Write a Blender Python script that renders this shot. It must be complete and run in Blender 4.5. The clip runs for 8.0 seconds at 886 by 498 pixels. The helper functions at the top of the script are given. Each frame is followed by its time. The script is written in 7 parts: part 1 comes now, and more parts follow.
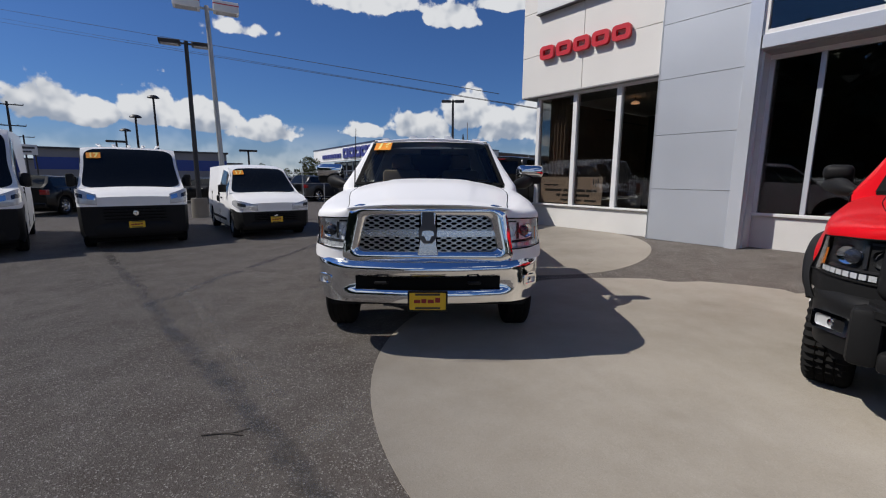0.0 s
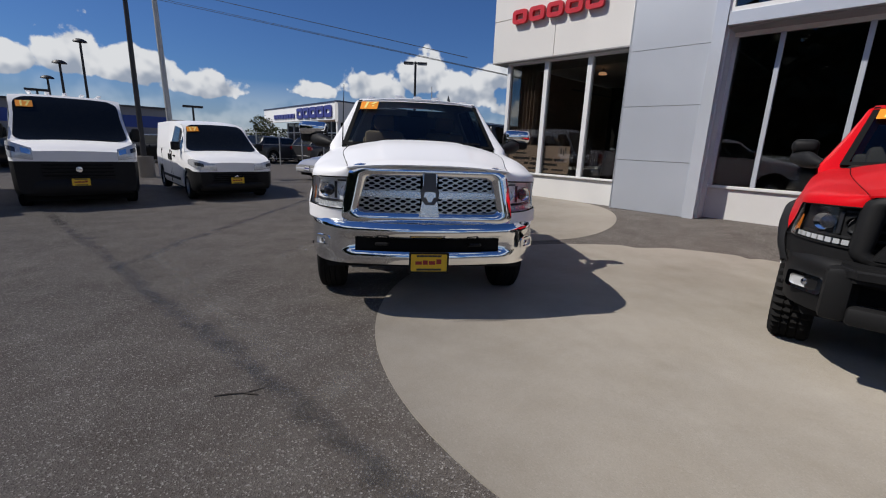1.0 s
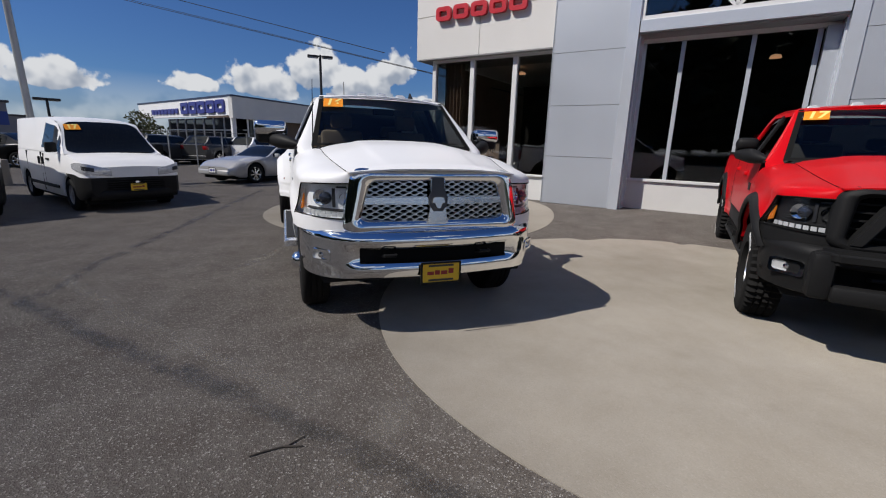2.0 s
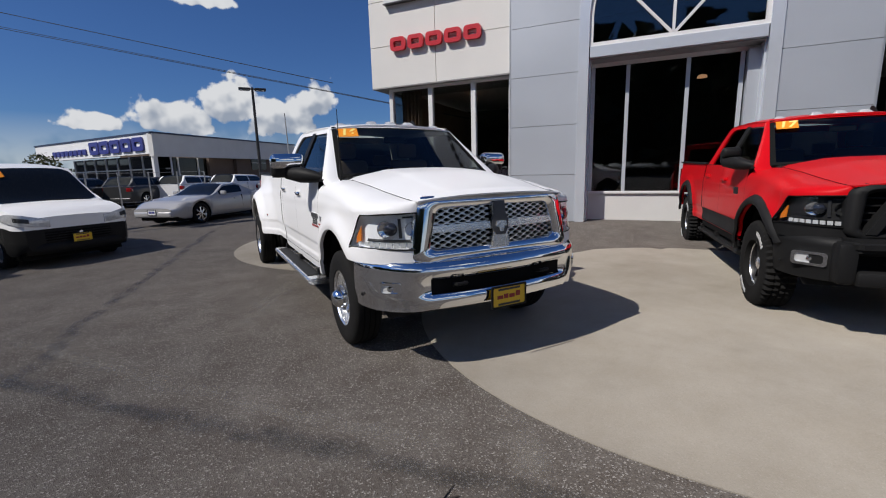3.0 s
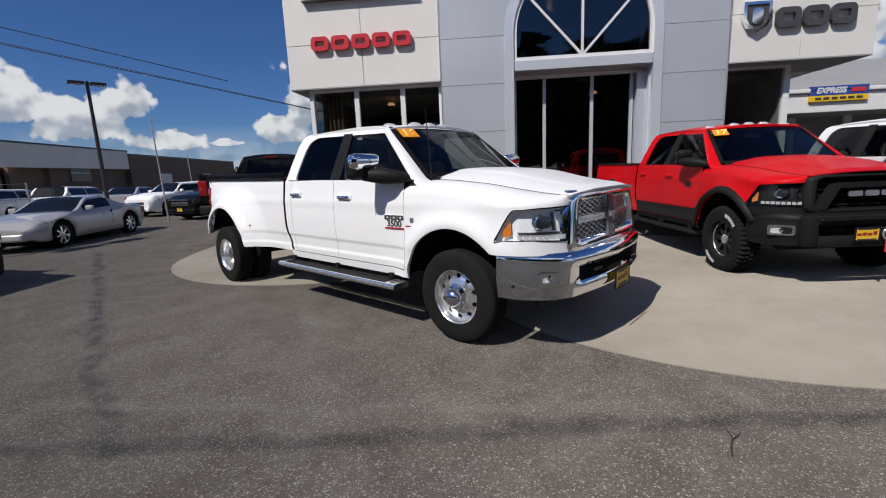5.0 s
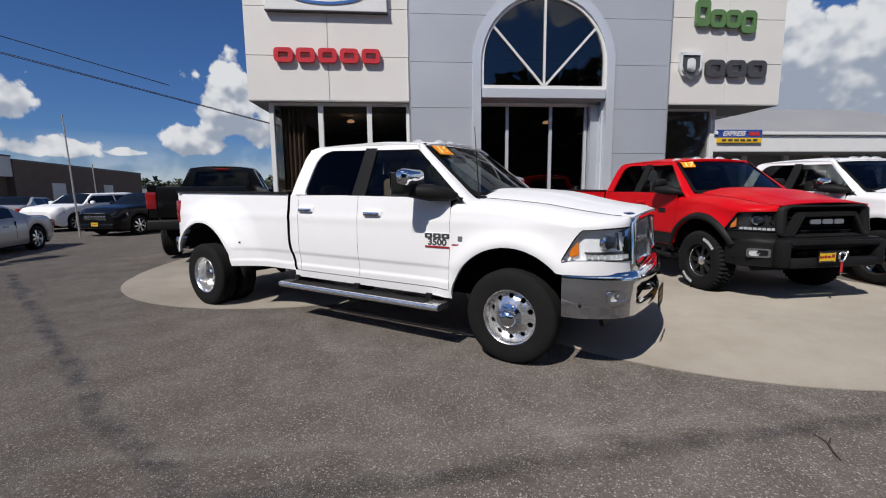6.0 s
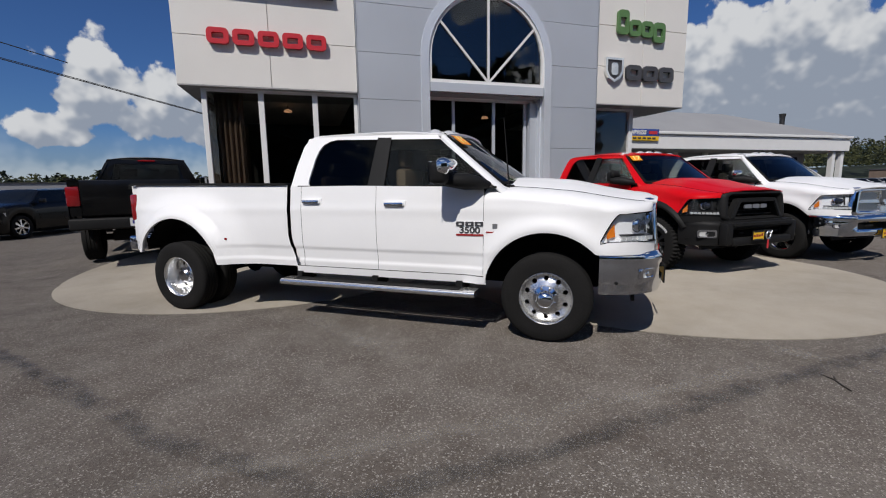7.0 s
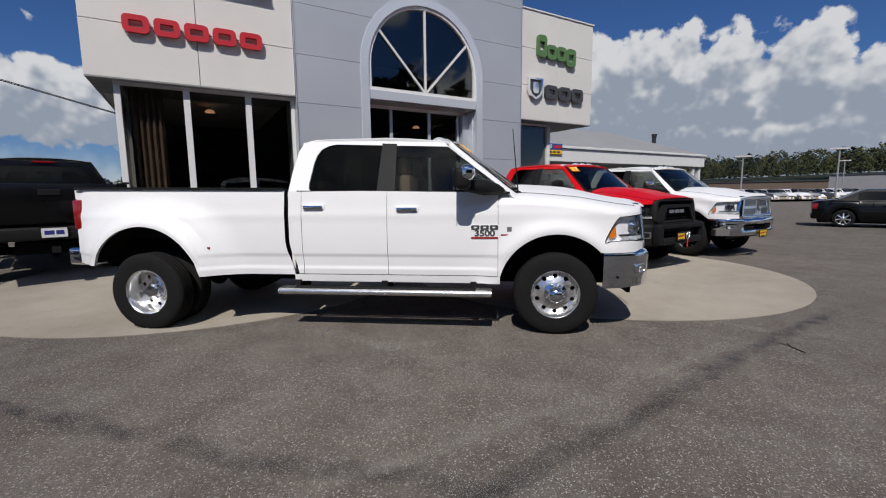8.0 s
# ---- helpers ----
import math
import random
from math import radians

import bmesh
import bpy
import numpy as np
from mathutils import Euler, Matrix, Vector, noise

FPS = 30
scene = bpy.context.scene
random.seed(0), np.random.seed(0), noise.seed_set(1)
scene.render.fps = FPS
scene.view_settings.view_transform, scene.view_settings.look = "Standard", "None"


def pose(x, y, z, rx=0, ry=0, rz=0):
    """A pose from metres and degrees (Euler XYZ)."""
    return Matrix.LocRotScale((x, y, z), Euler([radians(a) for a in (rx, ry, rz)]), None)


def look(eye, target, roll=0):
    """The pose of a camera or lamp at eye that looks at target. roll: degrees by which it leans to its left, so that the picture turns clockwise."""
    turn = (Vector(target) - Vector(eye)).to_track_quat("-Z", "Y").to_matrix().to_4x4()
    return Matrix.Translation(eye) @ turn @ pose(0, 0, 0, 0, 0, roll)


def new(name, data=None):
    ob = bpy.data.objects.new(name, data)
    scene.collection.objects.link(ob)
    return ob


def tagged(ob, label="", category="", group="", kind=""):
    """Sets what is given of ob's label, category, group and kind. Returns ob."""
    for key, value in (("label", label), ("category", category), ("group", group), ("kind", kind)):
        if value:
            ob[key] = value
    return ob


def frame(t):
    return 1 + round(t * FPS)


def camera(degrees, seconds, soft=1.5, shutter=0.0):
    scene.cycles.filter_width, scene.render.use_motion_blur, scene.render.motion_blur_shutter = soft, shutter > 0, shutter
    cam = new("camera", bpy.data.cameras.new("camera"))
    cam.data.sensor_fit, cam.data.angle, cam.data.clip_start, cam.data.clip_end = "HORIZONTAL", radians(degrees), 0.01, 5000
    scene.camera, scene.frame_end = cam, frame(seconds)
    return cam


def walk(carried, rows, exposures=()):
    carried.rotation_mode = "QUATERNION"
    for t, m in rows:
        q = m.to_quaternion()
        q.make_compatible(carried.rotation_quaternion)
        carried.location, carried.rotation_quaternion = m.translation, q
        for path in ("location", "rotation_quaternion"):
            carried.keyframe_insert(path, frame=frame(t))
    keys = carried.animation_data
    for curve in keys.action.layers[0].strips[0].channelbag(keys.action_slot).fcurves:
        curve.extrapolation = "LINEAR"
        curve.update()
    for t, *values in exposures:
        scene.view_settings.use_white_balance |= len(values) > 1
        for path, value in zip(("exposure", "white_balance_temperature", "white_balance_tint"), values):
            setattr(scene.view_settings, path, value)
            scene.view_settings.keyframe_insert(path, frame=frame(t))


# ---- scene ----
cam = camera(91.6, 8.0, 1.1)
PATH = [
    (0, (0.23, -0.042, 1.503), (0.147, 1.929, 1.175), 0.4),
    (0.5, (0.168, -0.072, 1.485), (0.078, 1.884, 1.076), 1.8),
    (1, (-0.145, -0.065, 1.45), (-0.016, 1.875, 0.981), 2.3),
    (1.5, (-0.498, -0.005, 1.467), (-0.109, 1.867, 0.88), 5.0),
    (2, (-0.921, 0.278, 1.462), (-0.365, 2.141, 0.993), 1.8),
    (2.2, (-1.071, 0.353, 1.48), (-0.482, 2.21, 1.027), 2.2),
    (3.3, (-2.088, 0.828, 1.452), (-1.169, 2.572, 1.117), -1.3),
    (3.5, (-2.271, 0.928, 1.46), (-1.316, 2.653, 1.122), 0.4),
    (4, (-2.761, 1.143, 1.446), (-1.607, 2.732, 1.069), -1.5),
    (4.5, (-3.18, 1.442, 1.443), (-1.938, 2.974, 1.109), -3.5),
    (4.7, (-3.361, 1.585, 1.461), (-2.069, 3.074, 1.124), -2.8),
    (5.8, (-4.145, 2.478, 1.44), (-2.573, 3.677, 1.136), -1.9),
    (6, (-4.254, 2.691, 1.453), (-2.638, 3.84, 1.191), -0.5),
    (6.5, (-4.601, 3.136, 1.443), (-2.852, 4.07, 1.18), -0.2),
    (7, (-4.858, 3.624, 1.412), (-3.043, 4.412, 1.123), -0.9),
    (7.5, (-5.12, 4.116, 1.395), (-3.232, 4.735, 1.163), -1.0),
    (8, (-5.321, 4.624, 1.392), (-3.369, 4.977, 1.138), -0.6),
]
walk(cam, [(t, look(eye, target, roll)) for t, eye, target, roll in PATH],
     [(0, 0.0), (4, -0.05), (5.8, 0.0), (6.3, -0.04), (7, -0.19), (8, -0.16)])

# ---- light: high sun behind the camera's left shoulder, broken cumulus sky ----
SUN_TO = Vector((-0.662, -0.035, 0.747)).normalized()   # towards the sun
world = bpy.data.worlds.new("sky")
scene.world = world
world.use_nodes = True
wn, wl = world.node_tree.nodes, world.node_tree.links
wn.clear()


def wnode(kind, **inputs):
    n = wn.new(kind)
    for k, v in inputs.items():
        n.inputs[k].default_value = v
    return n


def wmath(op, a, b=None, c=None):
    n = wn.new("ShaderNodeMath")
    n.operation = op
    for i, v in enumerate((a, b, c)):
        if v is None:
            continue
        if isinstance(v, (int, float)):
            n.inputs[i].default_value = v
        else:
            wl.new(v, n.inputs[i])
    return n.outputs[0]


sky = wn.new("ShaderNodeTexSky")
sky.sky_type = "NISHITA"
sky.sun_disc = False
sky.sun_elevation = math.asin(SUN_TO.z)
sky.sun_rotation = math.atan2(SUN_TO.x, SUN_TO.y)
sky.air_density, sky.dust_density, sky.ozone_density = 1.0, 0.25, 2.5
coord = wn.new("ShaderNodeTexCoord")
sep = wn.new("ShaderNodeSeparateXYZ")
wl.new(coord.outputs["Generated"], sep.inputs[0])
dx, dy, dz = sep.outputs
elev = wmath("DIVIDE", wmath("ARCSINE", dz), radians(1))
azim = wmath("DIVIDE", wmath("ARCTAN2", dx, dy), radians(1))   # 0 = +y, positive to +x


def wnoise(scale, detail, rough, shift=None):
    n = wn.new("ShaderNodeTexNoise")
    n.inputs["Scale"].default_value, n.inputs["Detail"].default_value, n.inputs["Roughness"].default_value = scale, detail, rough
    if shift is None:
        wl.new(coord.outputs["Generated"], n.inputs["Vector"])
    else:
        v = wn.new("ShaderNodeVectorMath")
        v.operation = "ADD"
        v.inputs[1].default_value = shift
        wl.new(coord.outputs["Generated"], v.inputs[0])
        wl.new(v.outputs[0], n.inputs["Vector"])
    return n.outputs[0]


warp = wnoise(17.0, 8.0, 0.60)


def wbillow(shift):
    """Rounded heads of cloud at two sizes: small in a head's middle, large between heads."""
    v = wn.new("ShaderNodeVectorMath")
    v.operation = "ADD"
    v.inputs[1].default_value = shift
    wl.new(coord.outputs["Generated"], v.inputs[0])
    total = None
    for scale, weight in ((15.0, 0.55), (34.0, 0.30), (75.0, 0.15)):
        n = wn.new("ShaderNodeTexVoronoi")
        n.feature = "SMOOTH_F1"
        n.inputs["Scale"].default_value, n.inputs["Smoothness"].default_value = scale, 0.35
        wl.new(v.outputs[0], n.inputs["Vector"])
        d = wmath("MULTIPLY", n.outputs["Distance"], weight)
        total = d if total is None else wmath("ADD", total, d)
    return total


heads = wbillow((0, 0, 0))
heads_lit = wbillow(SUN_TO * 0.022)
broad = wnoise(4.0, 4.0, 0.5)
# cumulus heaps: azimuth, elevation, half width, height, weight
HEAPS = [(-45, 6.8, 4.6, 3.2, 1.1), (-41, 5.8, 4.0, 2.4, 1.05), (-36, 6.6, 3.2, 3.1, 1.1), (-30, 6.2, 5.2, 2.7, 1.1), (-25, 5.2, 5.0, 2.2, 1.05),
         (-12.6, 5.5, 3.2, 1.4, 1.0), (-5, 5.8, 4.0, 3.0, 1.1), (0.8, 7.6, 3.6, 3.6, 1.2), (5.5, 6.2, 4.4, 3.4, 1.15), (10.3, 8.2, 2.8, 3.2, 1.1), (14, 4.4, 5, 1.8, 0.95),
         (18.5, 4.4, 2.6, 0.8, 0.95), (25, 5.5, 3.2, 2.6, 1.1), (29, 9.2, 3.6, 5.4, 1.2), (36, 8.0, 6.0, 5.6, 1.25), (43, 7.5, 7, 5.4, 1.2), (-11, 19.8, 7.5, 2.0, 1.05), (-1.5, 18.6, 4.2, 1.8, 1.0), (5, 20, 5.5, 1.6, 0.95), (-26, 16, 4, 1.6, 0.72),
         (94, 11, 7, 7.0, 1.3), (100.5, 12.5, 6.0, 6.2, 1.35), (106, 12, 6.0, 6.0, 1.35), (112, 11, 6, 5.6, 1.35), (118.5, 11, 6, 5.4, 1.35), (125, 9, 8, 5.5, 1.3), (103, 9.5, 10, 5, 1.45), (96, 6, 12, 5.5, 1.5), (108, 5.5, 12, 4.5, 1.55), (120, 5.5, 10, 4.2, 1.5),
         # mostly out of view: unseen clouds added to shape reflections in the glass
         (60, 10, 12, 6, 1.1), (78, 11, 10, 8, 1.2), (145, 10, 12, 5, 1.0), (168, 12, 12, 6, 1.0), (-66, 8, 10, 4, 1.0), (-95, 11, 12, 5, 1.0), (-130, 10, 12, 5, 1.0), (-165, 12, 12, 6, 1.0), (150, 38, 14, 6, 0.9), (-120, 30, 16, 8, 1.05), (-150, 25, 22, 10, 1.15), (-172, 24, 14, 7, 1.0), (-95, 58, 26, 9, 0.95), (-62, 50, 26, 13, 1.15)]


def heap_field(elevation):
    """Density of the heaps at an elevation."""
    total = None
    for a0, e0, wa, he, wt in HEAPS:
        da = wmath("DIVIDE", wmath("SUBTRACT", azim, a0), wa)
        de = wmath("DIVIDE", wmath("SUBTRACT", elevation, e0), he)
        de = wmath("MAXIMUM", de, wmath("MULTIPLY", de, -1.9))
        r2 = wmath("ADD", wmath("MULTIPLY", da, da), wmath("MULTIPLY", de, de))
        g = wmath("MULTIPLY", wmath("POWER", 2.718, wmath("MULTIPLY", r2, -1.0)), wt)
        total = g if total is None else wmath("MAXIMUM", total, g)
    return total


field = heap_field(elev)
above = heap_field(wmath("ADD", wmath("MULTIPLY", elev, 1.18), 1.3))     # cloud that stands over this one
puff = wmath("ADD", wmath("MULTIPLY", wmath("SUBTRACT", warp, 0.5), 1.1), wmath("MULTIPLY", wmath("SUBTRACT", broad, 0.5), 0.5))
puff = wmath("ADD", puff, wmath("MULTIPLY", wmath("SUBTRACT", 0.52, heads), 1.05))
dens = wmath("ADD", field, puff)
mask_n = wn.new("ShaderNodeMapRange")
mask_n.interpolation_type = "SMOOTHSTEP"
mask_n.inputs["From Min"].default_value, mask_n.inputs["From Max"].default_value = 0.48, 0.64
wl.new(dens, mask_n.inputs["Value"])
# thin haze of cloud along the horizon
low_n = wn.new("ShaderNodeMapRange")
low_n.inputs["From Min"].default_value, low_n.inputs["From Max"].default_value = 6.5, 0.0
low_n.inputs["To Max"].default_value = 0.6
wl.new(elev, low_n.inputs["Value"])
mask = wmath("MAXIMUM", mask_n.outputs[0], low_n.outputs[0])
shade = wn.new("ShaderNodeMapRange")
shade.interpolation_type = "SMOOTHSTEP"
shade.inputs["From Min"].default_value, shade.inputs["From Max"].default_value = 0.08, 1.10
lit = wmath("MULTIPLY", wmath("SUBTRACT", heads, heads_lit), 2.2)
lit = wmath("ADD", lit, wmath("MULTIPLY", wmath("SUBTRACT", broad, 0.5), 0.9))
wl.new(wmath("ADD", lit, above), shade.inputs["Value"])
cloud_col = wn.new("ShaderNodeMix")
cloud_col.data_type = "RGBA"
cloud_col.inputs["A"].default_value = (7.6, 7.75, 8.0, 1)
cloud_col.inputs["B"].default_value = (3.3, 3.8, 4.7, 1)
wl.new(shade.outputs[0], cloud_col.inputs["Factor"])
blend = wn.new("ShaderNodeMix")
blend.data_type = "RGBA"
wl.new(mask, blend.inputs["Factor"])
deep = wn.new("ShaderNodeMix")       # clear washed air: a deep polarised blue
deep.data_type, deep.blend_type = "RGBA", "MULTIPLY"
deep.inputs["Factor"].default_value = 1.0
deep.inputs["B"].default_value = (0.29, 0.46, 0.76, 1)
wl.new(sky.outputs[0], deep.inputs["A"])
wl.new(deep.outputs["Result"], blend.inputs["A"])
wl.new(cloud_col.outputs["Result"], blend.inputs["B"])
bg = wn.new("ShaderNodeBackground")
bg.inputs["Strength"].default_value = 0.092
wl.new(blend.outputs["Result"], bg.inputs["Color"])
out = wn.new("ShaderNodeOutputWorld")
wl.new(bg.outputs[0], out.inputs["Surface"])

sun = new("sun", bpy.data.lights.new("sun", "SUN"))
sun.data.energy, sun.data.angle, sun.data.color = 4.05, radians(0.55), (1.0, 0.95, 0.895)
sun.rotation_mode = "QUATERNION"
sun.rotation_quaternion = SUN_TO.to_track_quat("Z", "Y")
sun.location = (-30, -12, 40)
scene.view_settings.exposure = 0.0

# ---- materials ----
def mat(name, col, rough=0.5, metal=0.0, var=0.12, scale=3.0, fine=60.0, bump=0.0, coat=0.0, spec=0.5, rvar=0.08, col2=None, by_object=0.0):
    """A surface with broad and fine variation of colour, gloss and relief."""
    m = bpy.data.materials.new(name)
    m.use_nodes = True
    nt = m.node_tree
    p = nt.nodes["Principled BSDF"]
    tc = nt.nodes.new("ShaderNodeTexCoord")

    def tex(s, d):
        n = nt.nodes.new("ShaderNodeTexNoise")
        n.inputs["Scale"].default_value, n.inputs["Detail"].default_value = s, d
        nt.links.new(tc.outputs["Object"], n.inputs["Vector"])
        return n.outputs[0]

    a, b = tex(scale, 4.0), tex(fine, 3.0)
    add = nt.nodes.new("ShaderNodeMath")
    add.operation = "MULTIPLY_ADD"
    nt.links.new(a, add.inputs[0])
    add.inputs[1].default_value = 0.6
    half = nt.nodes.new("ShaderNodeMath")
    half.operation = "MULTIPLY"
    nt.links.new(b, half.inputs[0])
    half.inputs[1].default_value = 0.4
    nt.links.new(half.outputs[0], add.inputs[2])
    fac = add.outputs[0]
    if by_object:
        oi = nt.nodes.new("ShaderNodeObjectInfo")
        mo = nt.nodes.new("ShaderNodeMath")
        mo.operation = "MULTIPLY_ADD"
        nt.links.new(oi.outputs["Random"], mo.inputs[0])
        mo.inputs[1].default_value = by_object
        nt.links.new(fac, mo.inputs[2])
        fac = mo.outputs[0]
    ramp = nt.nodes.new("ShaderNodeMapRange")
    ramp.inputs["From Min"].default_value, ramp.inputs["From Max"].default_value = 0.3, 0.7
    nt.links.new(fac, ramp.inputs["Value"])
    mix = nt.nodes.new("ShaderNodeMix")
    mix.data_type = "RGBA"
    c2 = col2 or [min(1, c * (1 + var)) for c in col]
    mix.inputs["A"].default_value = (*[c * (1 - var) for c in col], 1)
    mix.inputs["B"].default_value = (*c2, 1)
    nt.links.new(ramp.outputs[0], mix.inputs["Factor"])
    nt.links.new(mix.outputs["Result"], p.inputs["Base Color"])
    rr = nt.nodes.new("ShaderNodeMapRange")
    rr.inputs["To Min"].default_value, rr.inputs["To Max"].default_value = max(0.02, rough - rvar), min(1, rough + rvar)
    nt.links.new(a, rr.inputs["Value"])
    nt.links.new(rr.outputs[0], p.inputs["Roughness"])
    p.inputs["Metallic"].default_value = metal
    p.inputs["Specular IOR Level"].default_value = spec
    p.inputs["Coat Weight"].default_value = coat
    p.inputs["Coat Roughness"].default_value = 0.03
    if bump:
        bn = nt.nodes.new("ShaderNodeBump")
        bn.inputs["Strength"].default_value, bn.inputs["Distance"].default_value = min(1, bump), 0.004
        nt.links.new(b, bn.inputs["Height"])
        nt.links.new(bn.outputs[0], p.inputs["Normal"])
    return m


def glass(name, tint, gloss=1.0, ior=1.5):
    """A thin pane: see-through with its tint, glossy by Fresnel."""
    m = bpy.data.materials.new(name)
    m.use_nodes = True
    nt = m.node_tree
    nt.nodes.clear()
    tr, gl = nt.nodes.new("ShaderNodeBsdfTransparent"), nt.nodes.new("ShaderNodeBsdfGlossy")
    tr.inputs["Color"].default_value = (*tint, 1)
    gl.inputs["Roughness"].default_value = 0.02
    gl.inputs["Color"].default_value = (gloss, gloss, gloss, 1)
    fr, mx, o = nt.nodes.new("ShaderNodeLayerWeight"), nt.nodes.new("ShaderNodeMixShader"), nt.nodes.new("ShaderNodeOutputMaterial")
    fr.inputs["Blend"].default_value = 0.5
    f0 = ((ior - 1) / (ior + 1)) ** 2
    pw, ma = nt.nodes.new("ShaderNodeMath"), nt.nodes.new("ShaderNodeMath")
    pw.operation, ma.operation = "POWER", "MULTIPLY_ADD"
    pw.inputs[1].default_value, ma.inputs[1].default_value, ma.inputs[2].default_value = 5.0, 1 - f0, f0
    nt.links.new(fr.outputs["Facing"], pw.inputs[0])
    nt.links.new(pw.outputs[0], ma.inputs[0])
    nt.links.new(ma.outputs[0], mx.inputs["Fac"])
    nt.links.new(tr.outputs[0], mx.inputs[1])
    nt.links.new(gl.outputs[0], mx.inputs[2])
    nt.links.new(mx.outputs[0], o.inputs["Surface"])
    return m


def ground_mat(name, dark, light, grit, speck=0.25, bump=0.6, rough=0.85, stains=0.35):
    """Paving: broad stains, aggregate grains and fine relief."""
    m = bpy.data.materials.new(name)
    m.use_nodes = True
    nt = m.node_tree
    p = nt.nodes["Principled BSDF"]
    tc = nt.nodes.new("ShaderNodeTexCoord")

    def tex(s, d, r=0.55):
        n = nt.nodes.new("ShaderNodeTexNoise")
        n.inputs["Scale"].default_value, n.inputs["Detail"].default_value, n.inputs["Roughness"].default_value = s, d, r
        nt.links.new(tc.outputs["Object"], n.inputs["Vector"])
        return n.outputs[0]

    def rng(v, a, b, c=0.0, d=1.0):
        n = nt.nodes.new("ShaderNodeMapRange")
        for k, x in zip(("From Min", "From Max", "To Min", "To Max"), (a, b, c, d)):
            n.inputs[k].default_value = x
        nt.links.new(v, n.inputs["Value"])
        return n.outputs[0]

    def mixc(f, a, b, mode="MIX"):
        n = nt.nodes.new("ShaderNodeMix")
        n.data_type, n.blend_type = "RGBA", mode
        nt.links.new(f, n.inputs["Factor"]) if not isinstance(f, float) else setattr(n.inputs["Factor"], "default_value", f)
        for k, v in (("A", a), ("B", b)):
            if isinstance(v, tuple):
                n.inputs[k].default_value = (*v, 1)
            else:
                nt.links.new(v, n.inputs[k])
        return n.outputs["Result"]

    broad = rng(tex(0.35, 6, 0.6), 0.35, 0.65)
    mid = rng(tex(2.3, 6, 0.65), 0.3, 0.7)
    base = mixc(broad, dark, light)
    base = mixc(rng(tex(1.1, 8, 0.7), 0.5, 0.68, 0.0, stains), base, tuple(c * 0.62 for c in dark))
    base = mixc(mid, base, mixc(0.16, base, (0.5, 0.48, 0.44)))
    vor = nt.nodes.new("ShaderNodeTexVoronoi")
    vor.inputs["Scale"].default_value = grit
    nt.links.new(tc.outputs["Object"], vor.inputs["Vector"])
    grain = nt.nodes.new("ShaderNodeSeparateColor")
    nt.links.new(vor.outputs["Color"], grain.inputs[0])
    base = mixc(rng(grain.outputs[0], 0.82, 0.98, 0.0, speck), base, (0.48, 0.455, 0.42))
    base = mixc(rng(grain.outputs[1], 0.55, 1.0, 0.0, speck * 0.9), base, tuple(c * 0.45 for c in dark))
    nt.links.new(base, p.inputs["Base Color"])
    p.inputs["Roughness"].default_value = rough
    p.inputs["Specular IOR Level"].default_value = 0.3
    p.inputs["Diffuse Roughness"].default_value = 1.0
    bn = nt.nodes.new("ShaderNodeBump")
    bn.inputs["Strength"].default_value, bn.inputs["Distance"].default_value = bump, 0.006
    nt.links.new(vor.outputs["Distance"], bn.inputs["Height"])
    nt.links.new(bn.outputs[0], p.inputs["Normal"])
    return m


M_ASPHALT = ground_mat("asphalt", (0.0815, 0.0670, 0.0560), (0.1140, 0.0945, 0.0795), 135.0, 0.60, 1.0)
M_CONCRETE = ground_mat("concrete", (0.235, 0.207, 0.165), (0.355, 0.318, 0.262), 160.0, 0.14, 0.3, 0.8, 0.16)
def worn_strip(name, dark, strength, gloss=(0.85, 0.3)):
    """A stain whose edges thin out, by the mesh's own wear layer and a noise."""
    m = ground_mat(name, dark, tuple(c * 1.3 for c in dark), 110.0, 0.4, 0.6)
    nt = m.node_tree
    p = nt.nodes["Principled BSDF"]
    at = nt.nodes.new("ShaderNodeAttribute")
    at.attribute_name = "wear"
    tc = nt.nodes.new("ShaderNodeTexCoord")
    nz = nt.nodes.new("ShaderNodeTexNoise")
    nz.inputs["Scale"].default_value, nz.inputs["Detail"].default_value = 5.0, 7.0
    nt.links.new(tc.outputs["Object"], nz.inputs["Vector"])
    rg = nt.nodes.new("ShaderNodeMapRange")
    rg.inputs["From Min"].default_value, rg.inputs["From Max"].default_value, rg.inputs["To Max"].default_value = 0.30, 0.62, strength
    nt.links.new(nz.outputs[0], rg.inputs["Value"])
    mu = nt.nodes.new("ShaderNodeMath")
    mu.operation = "MULTIPLY"
    nt.links.new(rg.outputs[0], mu.inputs[0])
    nt.links.new(at.outputs["Fac"], mu.inputs[1])
    nt.links.new(mu.outputs[0], p.inputs["Alpha"])
    p.inputs["Roughness"].default_value, p.inputs["Specular IOR Level"].default_value = gloss
    return m


M_SEAM = worn_strip("tar_stain", (0.030, 0.0275, 0.025), 0.50, (0.42, 0.9))
M_SCUFF = worn_strip("pale_dust", (0.25, 0.228, 0.20), 0.40)
M_WHITE_PANEL = mat("white_cladding", (0.72, 0.70, 0.66), 0.5, var=0.05, scale=0.7, fine=40, by_object=0.12)
M_GREY_PANEL = mat("silver_cladding", (0.50, 0.53, 0.57), 0.42, 0.35, var=0.06, scale=0.6, fine=50, by_object=0.15)
M_BLUE_TRIM = mat("polished_trim", (0.70, 0.74, 0.79), 0.22, 0.35, var=0.04, scale=1.0)
M_FRAME = mat("white_frame", (0.74, 0.74, 0.73), 0.45, var=0.04)
M_DARK_FRAME = mat("dark_frame", (0.05, 0.05, 0.055), 0.4, var=0.1)
